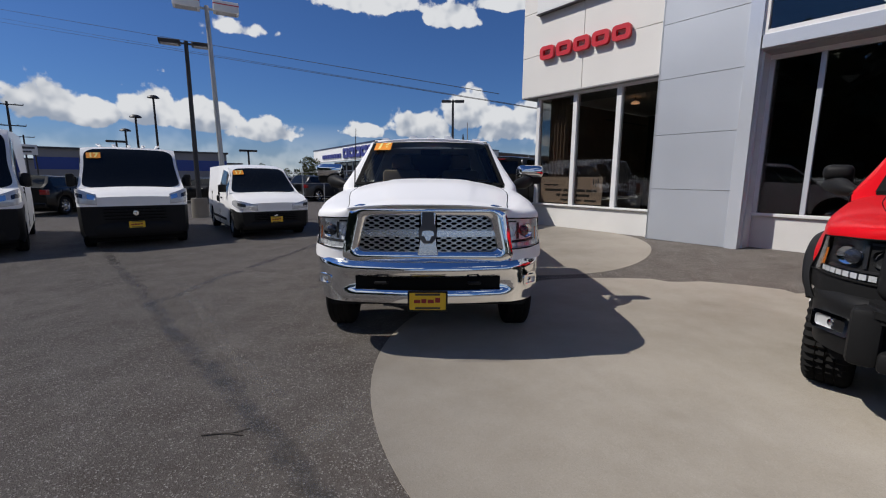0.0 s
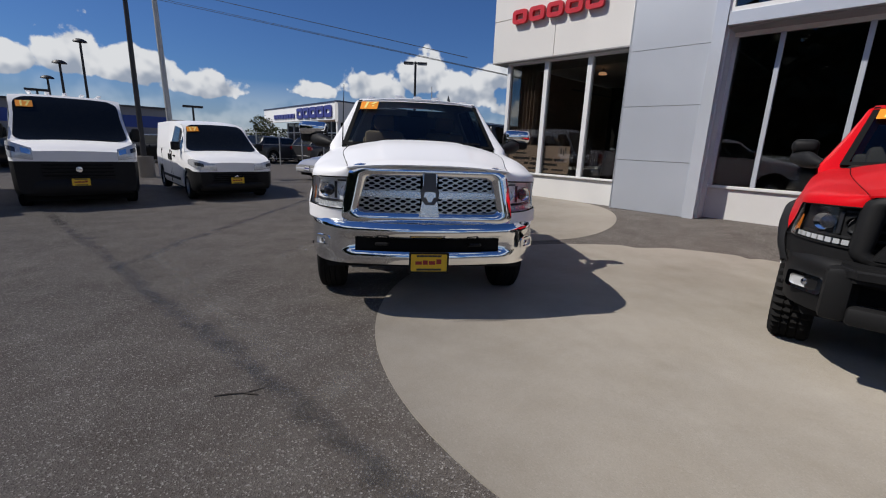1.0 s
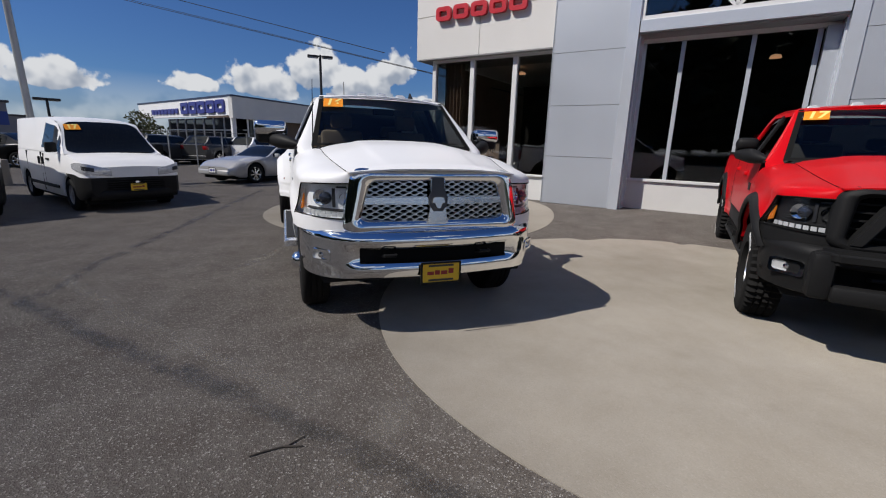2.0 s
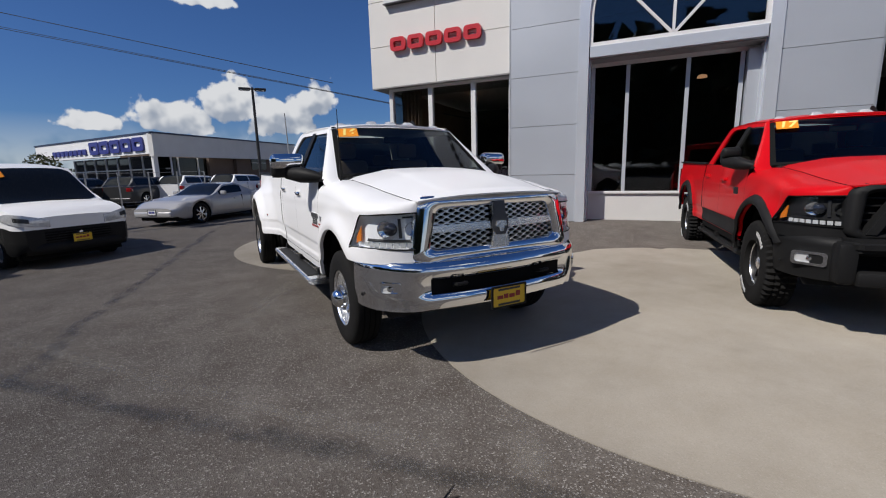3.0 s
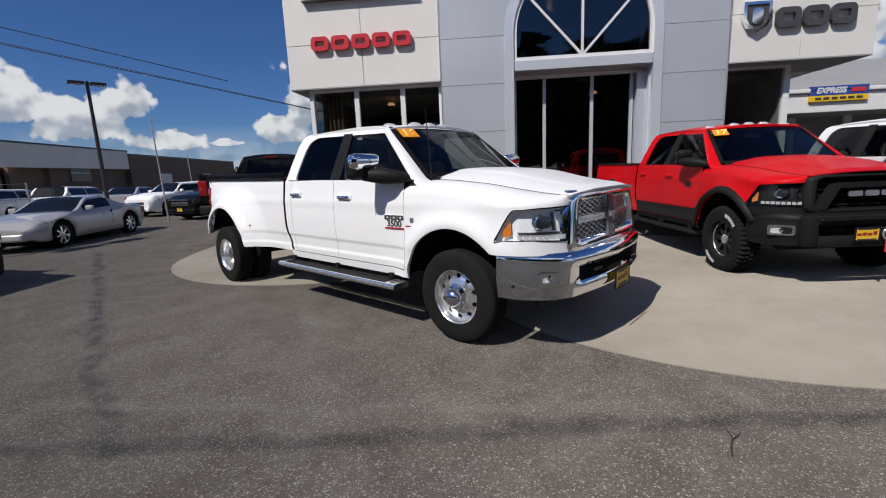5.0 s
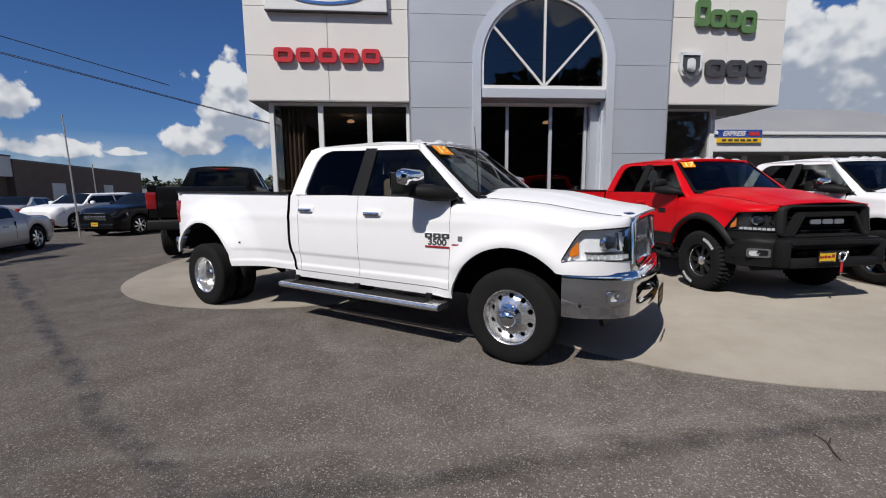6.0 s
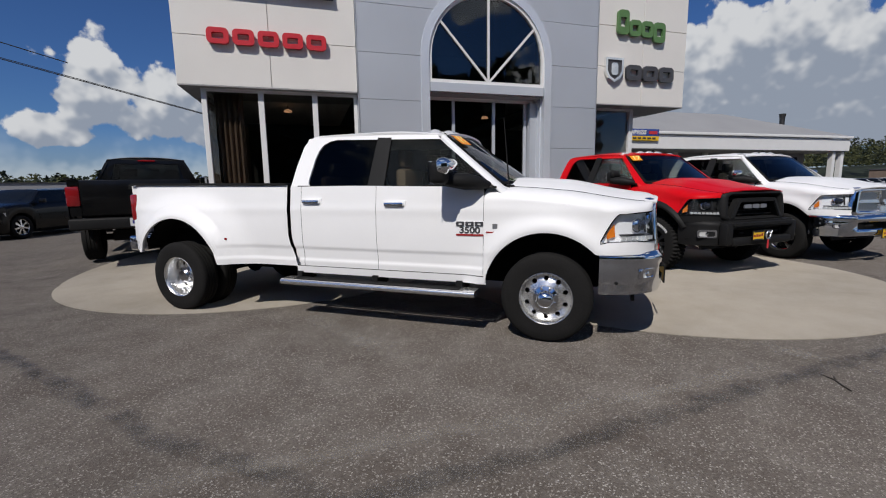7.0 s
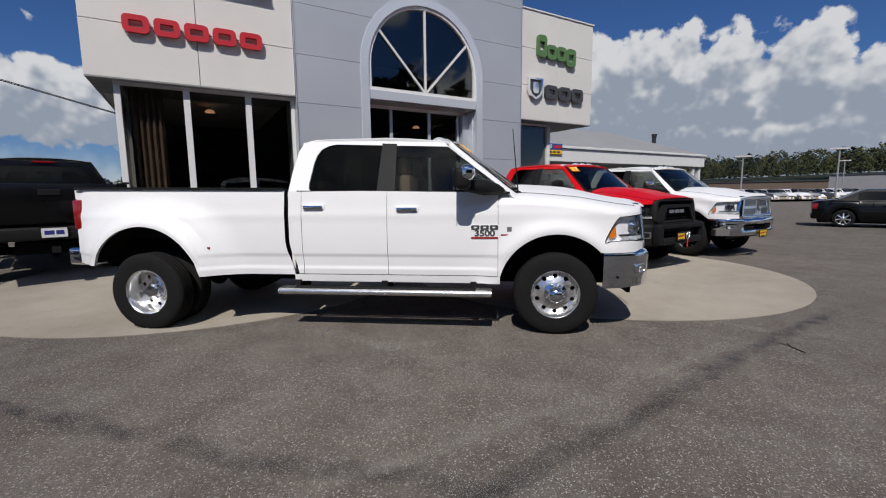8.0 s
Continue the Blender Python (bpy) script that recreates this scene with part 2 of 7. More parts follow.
M_STUCCO = mat("painted_wall", (0.70, 0.69, 0.66), 0.75, var=0.07, scale=1.2, bump=0.3)
M_ROOF = mat("grey_roof", (0.30, 0.30, 0.30), 0.7, var=0.1, scale=0.5, fine=12, bump=0.2)
M_SOFFIT = mat("soffit", (0.32, 0.32, 0.32), 0.7)
M_SHOP_GLASS = glass("shop_glass", (0.74, 0.74, 0.73), 0.85, 1.8)
# near-black for floor, walls and ceilings: the room's dimness is put into the colour
M_ROOM = mat("showroom_dimness", (0.018, 0.016, 0.014), 0.8, var=0.2, scale=0.8)
M_CURTAIN = mat("brown_curtain", (0.24, 0.165, 0.12), 0.9, var=0.25, scale=5)
M_CARD = mat("tan_card", (0.48, 0.36, 0.27), 0.7, var=0.06)
M_INK = mat("dark_ink", (0.05, 0.045, 0.04), 0.6)
M_RED_SIGN = mat("red_sign", (0.55, 0.03, 0.04), 0.35, var=0.06)
M_GREEN_SIGN = mat("green_sign", (0.10, 0.20, 0.07), 0.4, var=0.06)
M_GREY_SIGN = mat("dark_grey_sign", (0.06, 0.06, 0.065), 0.35, var=0.08)
M_CHROME = mat("chrome", (0.86, 0.87, 0.88), 0.05, 1.0, var=0.02, rvar=0.02)
M_ALU = mat("polished_aluminium", (0.88, 0.88, 0.87), 0.24, 0.9, var=0.04, scale=20)
M_WHITE_PAINT = mat("white_car_paint", (0.86, 0.86, 0.86), 0.40, var=0.015, coat=0.22, spec=0.2)
M_RED_PAINT = mat("red_car_paint", (0.60, 0.005, 0.010), 0.38, var=0.03, coat=0.12, spec=0.08)
M_BLACK_PAINT = mat("black_car_paint", (0.004, 0.004, 0.0042), 0.3, var=0.1, coat=0.35, spec=0.2)
M_SILVER_PAINT = mat("silver_car_paint", (0.46, 0.45, 0.44), 0.35, 0.25, var=0.04, coat=1.0)
M_GREY_PAINT = mat("grey_car_paint", (0.055, 0.056, 0.058), 0.35, 0.3, var=0.06, coat=0.35, spec=0.3)
M_PLASTIC = mat("black_plastic", (0.013, 0.013, 0.0132), 0.55, spec=0.16, var=0.15, fine=200, bump=0.15)
M_GAP = mat("shadow_gap", (0.010, 0.010, 0.010), 0.9, spec=0.1)
M_RUBBER = mat("tyre_rubber", (0.013, 0.0127, 0.0124), 0.85, spec=0.15, var=0.2, scale=6, bump=0.3)
M_DOOR_GLASS = glass("door_glass", (0.62, 0.64, 0.62), 0.7, 1.45)
M_CAR_GLASS = glass("car_glass", (0.52, 0.55, 0.53), 0.8, 1.5)
M_TINT_GLASS = glass("tinted_glass", (0.16, 0.16, 0.16), 0.5, 1.45)
M_LENS = glass("lamp_lens", (0.90, 0.92, 0.94), 1.0, 1.45)
M_AMBER = mat("amber_lens", (0.72, 0.20, 0.02), 0.2, var=0.08, coat=0.6)
M_RED_LENS = mat("red_lens", (0.26, 0.010, 0.012), 0.18, var=0.1, coat=0.8)
M_INTERIOR = mat("cabin_trim", (0.045, 0.04, 0.036), 0.75, var=0.2)
M_TAN_SEAT = mat("tan_seat", (0.20, 0.15, 0.11), 0.7, var=0.12)
M_YELLOW = mat("yellow_card", (0.80, 0.50, 0.02), 0.5, var=0.05)
M_STICKER = mat("orange_sticker", (0.90, 0.30, 0.01), 0.5, var=0.05)
M_STICKER_INK = mat("yellow_sticker_digits", (0.95, 0.80, 0.25), 0.5, var=0.03)
M_RED_INK = mat("dark_red_ink", (0.30, 0.02, 0.02), 0.5)
M_POLE_DARK = mat("dark_pole", (0.025, 0.024, 0.025), 0.5, var=0.15)
M_POLE_GREY = mat("galvanised_pole", (0.42, 0.42, 0.41), 0.5, 0.5, var=0.1)
M_WIRE = mat("black_wire", (0.012, 0.012, 0.012), 0.7)
M_BRICK = mat("brown_brick", (0.14, 0.10, 0.075), 0.85, var=0.2, scale=1.5, fine=25, bump=0.3)
M_BLUE = mat("deep_blue_sign", (0.035, 0.04, 0.22), 0.4, var=0.08)
M_BLUE_BAND = mat("blue_band", (0.03, 0.07, 0.30), 0.5, var=0.06)
M_GREY_WALL = mat("grey_wall", (0.26, 0.26, 0.27), 0.75, var=0.08, scale=0.8)
M_TWIG = mat("twig", (0.05, 0.042, 0.035), 0.9)


# ---- building blocks ----
def link(name, bm, material, parent=None, label="", m=None, smooth=None):
    """A bmesh as one mesh object; smooth: the angle in degrees below which edges are shaded round."""
    me = bpy.data.meshes.new(name)
    bmesh.ops.recalc_face_normals(bm, faces=bm.faces)
    if smooth is not None:
        lim = radians(smooth)
        for f in bm.faces:
            f.smooth = True
        for e in bm.edges:
            e.smooth = len(e.link_faces) == 2 and e.calc_face_angle(0.0) < lim
    bm.to_mesh(me)
    bm.free()
    for mt in (material if isinstance(material, (list, tuple)) else [material]):
        me.materials.append(mt)
    ob = new(name, me)
    if parent:
        ob.parent = parent
    if m is not None:
        ob.matrix_basis = m
    if label:
        ob["label"] = label
    return ob


def part(name, bm, material, parent, label="", smooth=None):
    return link(name, bm, material, parent, label, None, smooth)


def thing(name, m, label, category, group="", kind=""):
    ob = new(name)
    ob.empty_display_size = 0.3
    ob.matrix_basis = m
    return tagged(ob, label, category, group, kind)


def box(bm, x0, x1, y0, y1, z0, z1, bev=0.0, seg=1):
    """An axis-aligned block, its edges rounded by bev."""
    b = bmesh.new()
    vs = [b.verts.new((x, y, z)) for z in (z0, z1) for x, y in ((x0, y0), (x1, y0), (x1, y1), (x0, y1))]
    for q in ((3, 2, 1, 0), (4, 5, 6, 7), (0, 1, 5, 4), (1, 2, 6, 5), (2, 3, 7, 6), (3, 0, 4, 7)):
        b.faces.new([vs[i] for i in q])
    if bev:
        bmesh.ops.bevel(b, geom=b.edges[:], offset=bev, segments=seg, affect="EDGES", profile=0.5)
    merge(bm, b)
    return bm


def merge(bm, other):
    me = bpy.data.meshes.new("tmp")
    other.to_mesh(me)
    other.free()
    bm.from_mesh(me)
    bpy.data.meshes.remove(me)


def boxm(*a, **k):
    return box(bmesh.new(), *a, **k)


def tube(bm, pts, r, n=8, cap=True):
    """A round bar through the points; r: one radius, or one each."""
    pts = [Vector(p) for p in pts]
    rs = r if isinstance(r, (list, tuple)) else [r] * len(pts)
    rings = []
    for i, p in enumerate(pts):
        d = (pts[min(i + 1, len(pts) - 1)] - pts[max(i - 1, 0)]).normalized()
        up = Vector((0, 0, 1)) if abs(d.z) < 0.9 else Vector((1, 0, 0))
        a = d.cross(up).normalized()
        b = d.cross(a)
        rings.append([bm.verts.new(p + (a * math.cos(2 * math.pi * k / n) + b * math.sin(2 * math.pi * k / n)) * rs[i]) for k in range(n)])
    for u, v in zip(rings, rings[1:]):
        for k in range(n):
            bm.faces.new((u[k], u[(k + 1) % n], v[(k + 1) % n], v[k]))
    if cap:
        bm.faces.new(rings[0])
        bm.faces.new(rings[-1][::-1])
    return bm


def tubem(*a, **k):
    return tube(bmesh.new(), *a, **k)


def lathe(bm, prof, n=48, axis="X", close=False):
    """Spin the profile (along the axis, radius) about the axis."""
    rings = []
    for a, r in prof:
        ring = []
        for k in range(n):
            t = 2 * math.pi * k / n
            c, s = r * math.cos(t), r * math.sin(t)
            ring.append(bm.verts.new({"X": (a, c, s), "Y": (c, a, s), "Z": (c, s, a)}[axis]))
        rings.append(ring)
    pairs = list(zip(rings, rings[1:])) + ([(rings[-1], rings[0])] if close else [])
    for u, v in pairs:
        for k in range(n):
            bm.faces.new((u[k], u[(k + 1) % n], v[(k + 1) % n], v[k]))
    return bm


def grid(bm, fn, nu, nv):
    """A sheet: fn(u, v) for u, v in 0..1."""
    vs = [[bm.verts.new(fn(i / nu, j / nv)) for j in range(nv + 1)] for i in range(nu + 1)]
    for i in range(nu):
        for j in range(nv):
            bm.faces.new((vs[i][j], vs[i + 1][j], vs[i + 1][j + 1], vs[i][j + 1]))
    return bm


def thicken(bm, t):
    """Give a sheet the thickness t, inwards against its normals."""
    bmesh.ops.recalc_face_normals(bm, faces=bm.faces)
    bmesh.ops.solidify(bm, geom=bm.faces[:], thickness=t)
    return bm


def slab(bm, outline, fn, t):
    """A flat or bent piece: a 2D outline put in place by fn(u, v, w), w from 0 to t."""
    a = [bm.verts.new(fn(u, v, 0.0)) for u, v in outline]
    b = [bm.verts.new(fn(u, v, t)) for u, v in outline]
    n = len(a)
    bm.faces.new(a)
    bm.faces.new(b[::-1])
    for i in range(n):
        bm.faces.new((a[i], b[i], b[(i + 1) % n], a[(i + 1) % n]))
    return bm


def ringslab(bm, outer, inner, fn, t):
    """A frame between two outlines with as many points each."""
    n = len(outer)
    la = [[bm.verts.new(fn(u, v, w)) for u, v in loop] for w in (0.0, t) for loop in (outer, inner)]
    oa, ia, ob_, ib = la
    for i in range(n):
        j = (i + 1) % n
        bm.faces.new((oa[i], oa[j], ia[j], ia[i]))
        bm.faces.new((ob_[i], ib[i], ib[j], ob_[j]))
        bm.faces.new((oa[i], ob_[i], ob_[j], oa[j]))
        bm.faces.new((ia[i], ia[j], ib[j], ib[i]))
    return bm


def rrect(x0, x1, y0, y1, r, n=4):
    """A rectangle's outline with round corners."""
    out = []
    for cx, cy, a0 in ((x1 - r, y1 - r, 0), (x0 + r, y1 - r, 90), (x0 + r, y0 + r, 180), (x1 - r, y0 + r, 270)):
        for k in range(n + 1):
            a = radians(a0 + 90 * k / n)
            out.append((cx + r * math.cos(a), cy + r * math.sin(a)))
    return out


def smooth01(v):
    v = min(1.0, max(0.0, v))
    return v * v * (3 - 2 * v)


# plan of the showroom front: s along it, d inwards
FX, FY, FD, FN = 1.904, 12.867, (0.649, -0.761), (0.761, 0.649)
FRONT = pose(FX, FY, 0, 0, 0, math.degrees(math.atan2(-0.761, 0.649)))


def ground_z(x, y):
    """The lot's surface: it rises a hand's width to the showroom and falls towards the vans."""
    s = (x - FX) * FD[0] + (y - FY) * FD[1]
    d = (x - FX) * FN[0] + (y - FY) * FN[1]
    rise = 0.17 * smooth01((d + 3.6) / 3.4) * smooth01((s + 4) / 4) * smooth01((26 - s) / 10)
    drop = -0.12 * smooth01((-x - 2.5) / 4.5) * smooth01((26 - y) / 10)
    return rise + drop


def on_ground(x, y, rz=0):
    return pose(x, y, ground_z(x, y), 0, 0, rz)


# ---- ground ----
def build_ground():
    bm = bmesh.new()
    xs = [-1500, -500, -150, -70] + [-40 + 1.0 * i for i in range(86)] + [70, 150, 500, 1500]
    ys = [-1500, -500, -150, -60] + [-20 + 1.0 * i for i in range(71)] + [70, 150, 500, 1500]
    vs = [[bm.verts.new((x, y, ground_z(x, y))) for y in ys] for x in xs]
    for i in range(len(xs) - 1):
        for j in range(len(ys) - 1):
            bm.faces.new((vs[i][j], vs[i + 1][j], vs[i + 1][j + 1], vs[i][j + 1]))
    return tagged(link("ground", bm, M_ASPHALT, smooth=60), "worn dark grey asphalt car lot with pale aggregate", "asphalt", kind="structure")


def build_pad(cx, cy, r):
    """A round concrete slab cast flush into the asphalt."""
    bm = bmesh.new()
    n, rows = 96, 12
    mid = bm.verts.new((cx, cy, ground_z(cx, cy) + 0.014))
    prev = None
    for k in range(1, rows + 1):
        rr = r * k / rows
        ring = []
        for i in range(n):
            a = 2 * math.pi * i / n
            x, y = cx + rr * math.cos(a), cy + rr * math.sin(a)
            ring.append(bm.verts.new((x, y, ground_z(x, y) + (0.014 if k < rows else 0.007))))
        for i in range(n):
            j = (i + 1) % n
            bm.faces.new((mid, ring[i], ring[j]) if prev is None else (prev[i], ring[i], ring[j], prev[j]))
        prev = ring
    low = [bm.verts.new((v.co.x, v.co.y, v.co.z - 0.1)) for v in prev]
    for i in range(n):
        bm.faces.new((prev[i], low[i], low[(i + 1) % n], prev[(i + 1) % n]))
    return tagged(link("pavement", bm, M_CONCRETE, smooth=60), "round pale concrete display pad set flush in the asphalt", "concrete pad", kind="structure")


build_ground()
build_pad(2.62, 3.40, 3.08)
build_pad(1.12, 9.64, 3.08)


# ---- showroom ----
def fpart(name, bm, material, parent, label="", smooth=None):
    return part(name, bm, material, parent, label, smooth)


ARCH_S, ARCH_R, ARCH_Z = 7.39, 1.63, 4.70     # arch window: middle, radius, spring line


def arch_outline(r, z_low, n=20):
    """Half-round-headed outline, from the lower left round to the lower right."""
    pts = [(ARCH_S - r, z_low)]
    for k in range(n + 1):
        a = math.pi * (1 - k / n)
        pts.append((ARCH_S + r * math.cos(a), ARCH_Z + r * math.sin(a)))
    pts.append((ARCH_S + r, z_low))
    return pts


def face_fn(d):
    """Puts an outline (s, z) on the plane d, thickness inwards."""
    return lambda u, v, w: (u, d + w, v)


def grey_panel(bm, s0, s1, z0, z1, d, left=True):
    """A cladding sheet beside the arch: its inner edge follows the round trim."""
    r = ARCH_R + 0.22
    n = 10
    zs = [z0 + (z1 - z0) * k / n for k in range(n + 1)]

    def edge(z):
        if z <= ARCH_Z:
            return r
        q = r * r - (z - ARCH_Z) ** 2
        return math.sqrt(q) if q > 0 else 0.0

    if left:
        inner = [(max(s0 + 0.05, min(s1, ARCH_S - edge(z))), z) for z in zs]
        out = [(s0, z0)] + inner + [(s0, z1)]
    else:
        inner = [(min(s1 - 0.05, max(s0, ARCH_S + edge(z))), z) for z in zs]
        out = [(s1, z1)] + inner[::-1] + [(s1, z0)]
    slab(bm, out, face_fn(d), 0.03)
    return bm


def letter_block(s0, s1, z0, z1, slot=True):
    """A raised rounded sign block with a slot through its middle."""
    bm = bmesh.new()
    r = min(s1 - s0, z1 - z0) * 0.28
    if slot:
        w = (s1 - s0) * 0.24
        h = (z1 - z0) * 0.30
        ringslab(bm, rrect(s0, s1, z0, z1, r), rrect(s0 + w, s1 - w, z0 + h, z1 - h, r * 0.3), face_fn(-0.115), 0.085)
    else:
        slab(bm, rrect(s0, s1, z0, z1, r), face_fn(-0.115), 0.085)
    return bm


def build_showroom():
    b = thing("showroom_building", FRONT, "car showroom clad in white and silver panels with a tall arched window", "building", kind="structure")
    # carcass behind the cladding
    bm = boxm(0.05, 3.9, 0.06, 9.0, 3.74, 7.0)
    fpart("wall", bm, M_STUCCO, b, "white upper wall")
    bm = boxm(10.8, 13.9, 0.06, 9.0, 3.74, 7.0)
    fpart("wall", bm, M_STUCCO, b, "white upper wall")
    for s0, s1 in ((0.0, 3.92), (10.76, 13.95)):
        fpart("soffit", boxm(s0 + 0.01, s1 - 0.01, 0.0, 1.6, 3.705, 3.735), M_SOFFIT, b, "grey soffit under the overhang")
        fpart("parapet_cap", boxm(s0 - 0.03, s1 + 0.03, -0.03, 0.35, 7.02, 7.07, 0.008), M_FRAME, b)
    # white panels, two columns and several rows
    for s0, s1 in ((0.0, 3.92), (10.76, 13.95)):
        mid = (s0 + s1) / 2
        zj = (3.71, 4.775, 5.90, 7.02)
        for a, c in ((s0, mid), (mid, s1)):
            for z0, z1 in zip(zj, zj[1:]):
                fpart("panel", boxm(a + 0.006, c - 0.006, 0.0, 0.035, z0 + 0.006, z1 - 0.006, 0.004), M_WHITE_PANEL, b)
    # sides of the white boxes
    for k in range(4):
        d0, d1 = 0.04 + 2.2 * k, 0.04 + 2.2 * (k + 1)
        for z0, z1 in ((3.71, 4.775), (4.775, 5.9), (5.9, 7.02)):
            fpart("panel", boxm(0.0, 0.035, d0 + 0.006, d1 - 0.006, z0 + 0.006, z1 - 0.006, 0.004), M_WHITE_PANEL, b)
            fpart("panel", boxm(13.915, 13.95, d0 + 0.006, d1 - 0.006, z0 + 0.006, z1 - 0.006, 0.004), M_WHITE_PANEL, b)
    # silver portal
    rows = (0.17, 1.285, 2.43, 3.57, 4.67, 5.80, 6.93, 8.06, 9.2)
    for z0, z1 in zip(rows, rows[1:]):
        bm = bmesh.new()
        if z0 < ARCH_Z + ARCH_R + 0.22:
            fpart("panel", grey_panel(bmesh.new(), 3.93, ARCH_S - 0.004, z0 + 0.005, z1 - 0.005, -0.06, True), M_GREY_PANEL, b)
            fpart("panel", grey_panel(bmesh.new(), ARCH_S + 0.004, 10.75, z0 + 0.005, z1 - 0.005, -0.06, False), M_GREY_PANEL, b)
        else:
            for a, c in ((3.93, 5.6), (5.6, 9.18), (9.18, 10.75)):
                fpart("panel", boxm(a + 0.005, c - 0.005, -0.06, -0.03, z0 + 0.005, z1 - 0.005, 0.004), M_GREY_PANEL, b)
        bm.free()
    fpart("pier", boxm(3.96, 5.50, -0.03, 0.9, 0.0, 9.15), M_GREY_WALL, b, "core of the silver portal")
    fpart("pier", boxm(9.28, 10.72, -0.03, 0.9, 0.0, 9.15), M_GREY_WALL, b, "core of the silver portal")
    fpart("pier_side", boxm(10.72, 10.755, -0.06, 1.2, 0.1, 9.2), M_GREY_PANEL, b)
    fpart("pier_side", boxm(3.925, 3.96, -0.06, 1.2, 0.1, 9.2), M_GREY_PANEL, b)
    fpart("lintel", boxm(5.5, 9.28, 0.25, 0.9, 6.6, 9.15), M_GREY_WALL, b)
    # bright trim that follows the arch
    bm = bmesh.new()
    o, i = arch_outline(ARCH_R + 0.235, 0.15), arch_outline(ARCH_R + 0.02, 0.15)
    for k in range(len(o) - 1):
        q = [o[k], o[k + 1], i[k + 1], i[k]]
        slab(bm, q, face_fn(-0.085), 0.20)
    bmesh.ops.remove_doubles(bm, verts=bm.verts, dist=0.0005)
    fpart("arch_trim", bm, M_BLUE_TRIM, b, "polished pale metal trim round the arch")
    for s0, s1 in ((ARCH_S - ARCH_R - 0.02, ARCH_S - ARCH_R + 0.01), (ARCH_S + ARCH_R - 0.01, ARCH_S + ARCH_R + 0.02)):
        fpart("jamb", boxm(s0, s1, 0.11, 0.60, 0.15, 3.86), M_BLUE_TRIM, b, "polished jamb lining")
    fpart("transom", boxm(ARCH_S - ARCH_R, ARCH_S + ARCH_R, -0.075, 0.3, 3.83, 4.06, 0.006), M_BLUE_TRIM, b, "polished beam under the arched window")
    fpart("soffit", boxm(ARCH_S - ARCH_R, ARCH_S + ARCH_R, 0.02, 0.62, 3.80, 3.828), M_SOFFIT, b)
    # arched window
    w = fpart("window", ringslab(bmesh.new(), arch_outline(ARCH_R + 0.02, 4.062), arch_outline(ARCH_R - 0.055, 4.145), face_fn(-0.04), 0.10), M_FRAME, b, "white half-round window frame")
    bm = slab(bmesh.new(), arch_outline(ARCH_R - 0.05, 4.14), face_fn(0.02), 0.012)
    fpart("pane", bm, M_SHOP_GLASS, w, "dark reflecting glass")
    for s1, z1 in ((ARCH_S, ARCH_Z + ARCH_R - 0.05), (6.03, 5.60), (8.75, 5.60)):
        a, e = Vector((ARCH_S, 0, 4.12)), Vector((s1, 0, z1))
        d = (e - a).normalized()
        nrm = Vector((-d.z, 0, d.x)) * 0.028
        q = [(p.x, p.z) for p in (a - nrm, e - nrm, e + nrm, a + nrm)]
        fpart("glazing_bar", slab(bmesh.new(), q, face_fn(-0.03), 0.04), M_FRAME, w)
    # entrance glazing, set back in the portal
    e = fpart("window", boxm(5.76, 9.02, 0.46, 0.54, 3.72, 3.80), M_FRAME, b, "tall entrance glazing in a pale frame")
    for s in (5.80, 6.55, 7.75, 8.73):
        fpart("mullion", boxm(s - 0.04, s + 0.04, 0.45, 0.55, 0.86, 3.72, 0.005), M_BLUE_TRIM, e)
    fpart("sill", boxm(5.76, 9.02, 0.42, 0.56, 0.80, 0.86, 0.006), M_FRAME, e)
    fpart("end_post", boxm(8.80, 9.02, 0.30, 0.56, 0.15, 3.72), M_GREY_PANEL, e)
    fpart("knee_wall", boxm(5.76, 8.80, 0.47, 0.70, 0.0, 0.80), M_STUCCO, e, "low white wall under the glass")
    for s0, s1 in ((5.84, 6.51), (6.59, 7.71), (7.79, 8.69)):
        fpart("pane", boxm(s0, s1, 0.495, 0.505, 0.86, 3.72), M_SHOP_GLASS, e)
    # showroom windows under the overhang
    w = fpart("window", boxm(0.42, 3.92, 0.20, 0.30, 3.64, 3.705), M_FRAME, b, "tall shop window with white posts")
    for s0, s1 in ((0.42, 0.53), (1.62, 1.745), (2.84, 2.965), (3.84, 3.92)):
        fpart("mullion", boxm(s0, s1, 0.18, 0.32, 0.80, 3.64, 0.005), M_FRAME, w)
    fpart("sill", boxm(0.40, 3.92, 0.14, 0.34, 0.755, 0.80, 0.006), M_FRAME, w)
    fpart("knee_wall", boxm(0.42, 3.92, 0.20, 0.42, 0.0, 0.755), M_STUCCO, w, "low white wall under the glass")
    for s0, s1 in ((0.53, 1.62), (1.745, 2.84), (2.965, 3.84)):
        fpart("pane", boxm(s0, s1, 0.245, 0.255, 0.80, 3.64), M_SHOP_GLASS, w)
    # side glazing of the corner bay
    w = fpart("window", boxm(0.42, 0.52, 0.32, 6.0, 3.64, 3.705), M_FRAME, b, "shop window along the building's flank")
    fpart("knee_wall", boxm(0.42, 0.60, 0.42, 6.0, 0.0, 0.80), M_STUCCO, w)
    for d0, d1 in ((0.32, 2.1), (2.2, 4.0), (4.1, 5.9)):
        fpart("pane", boxm(0.46, 0.47, d0, d1, 0.80, 3.64), M_SHOP_GLASS, w)
        fpart("mullion", boxm(0.42, 0.52, d1, d1 + 0.1, 0.80, 3.64), M_FRAME, w)
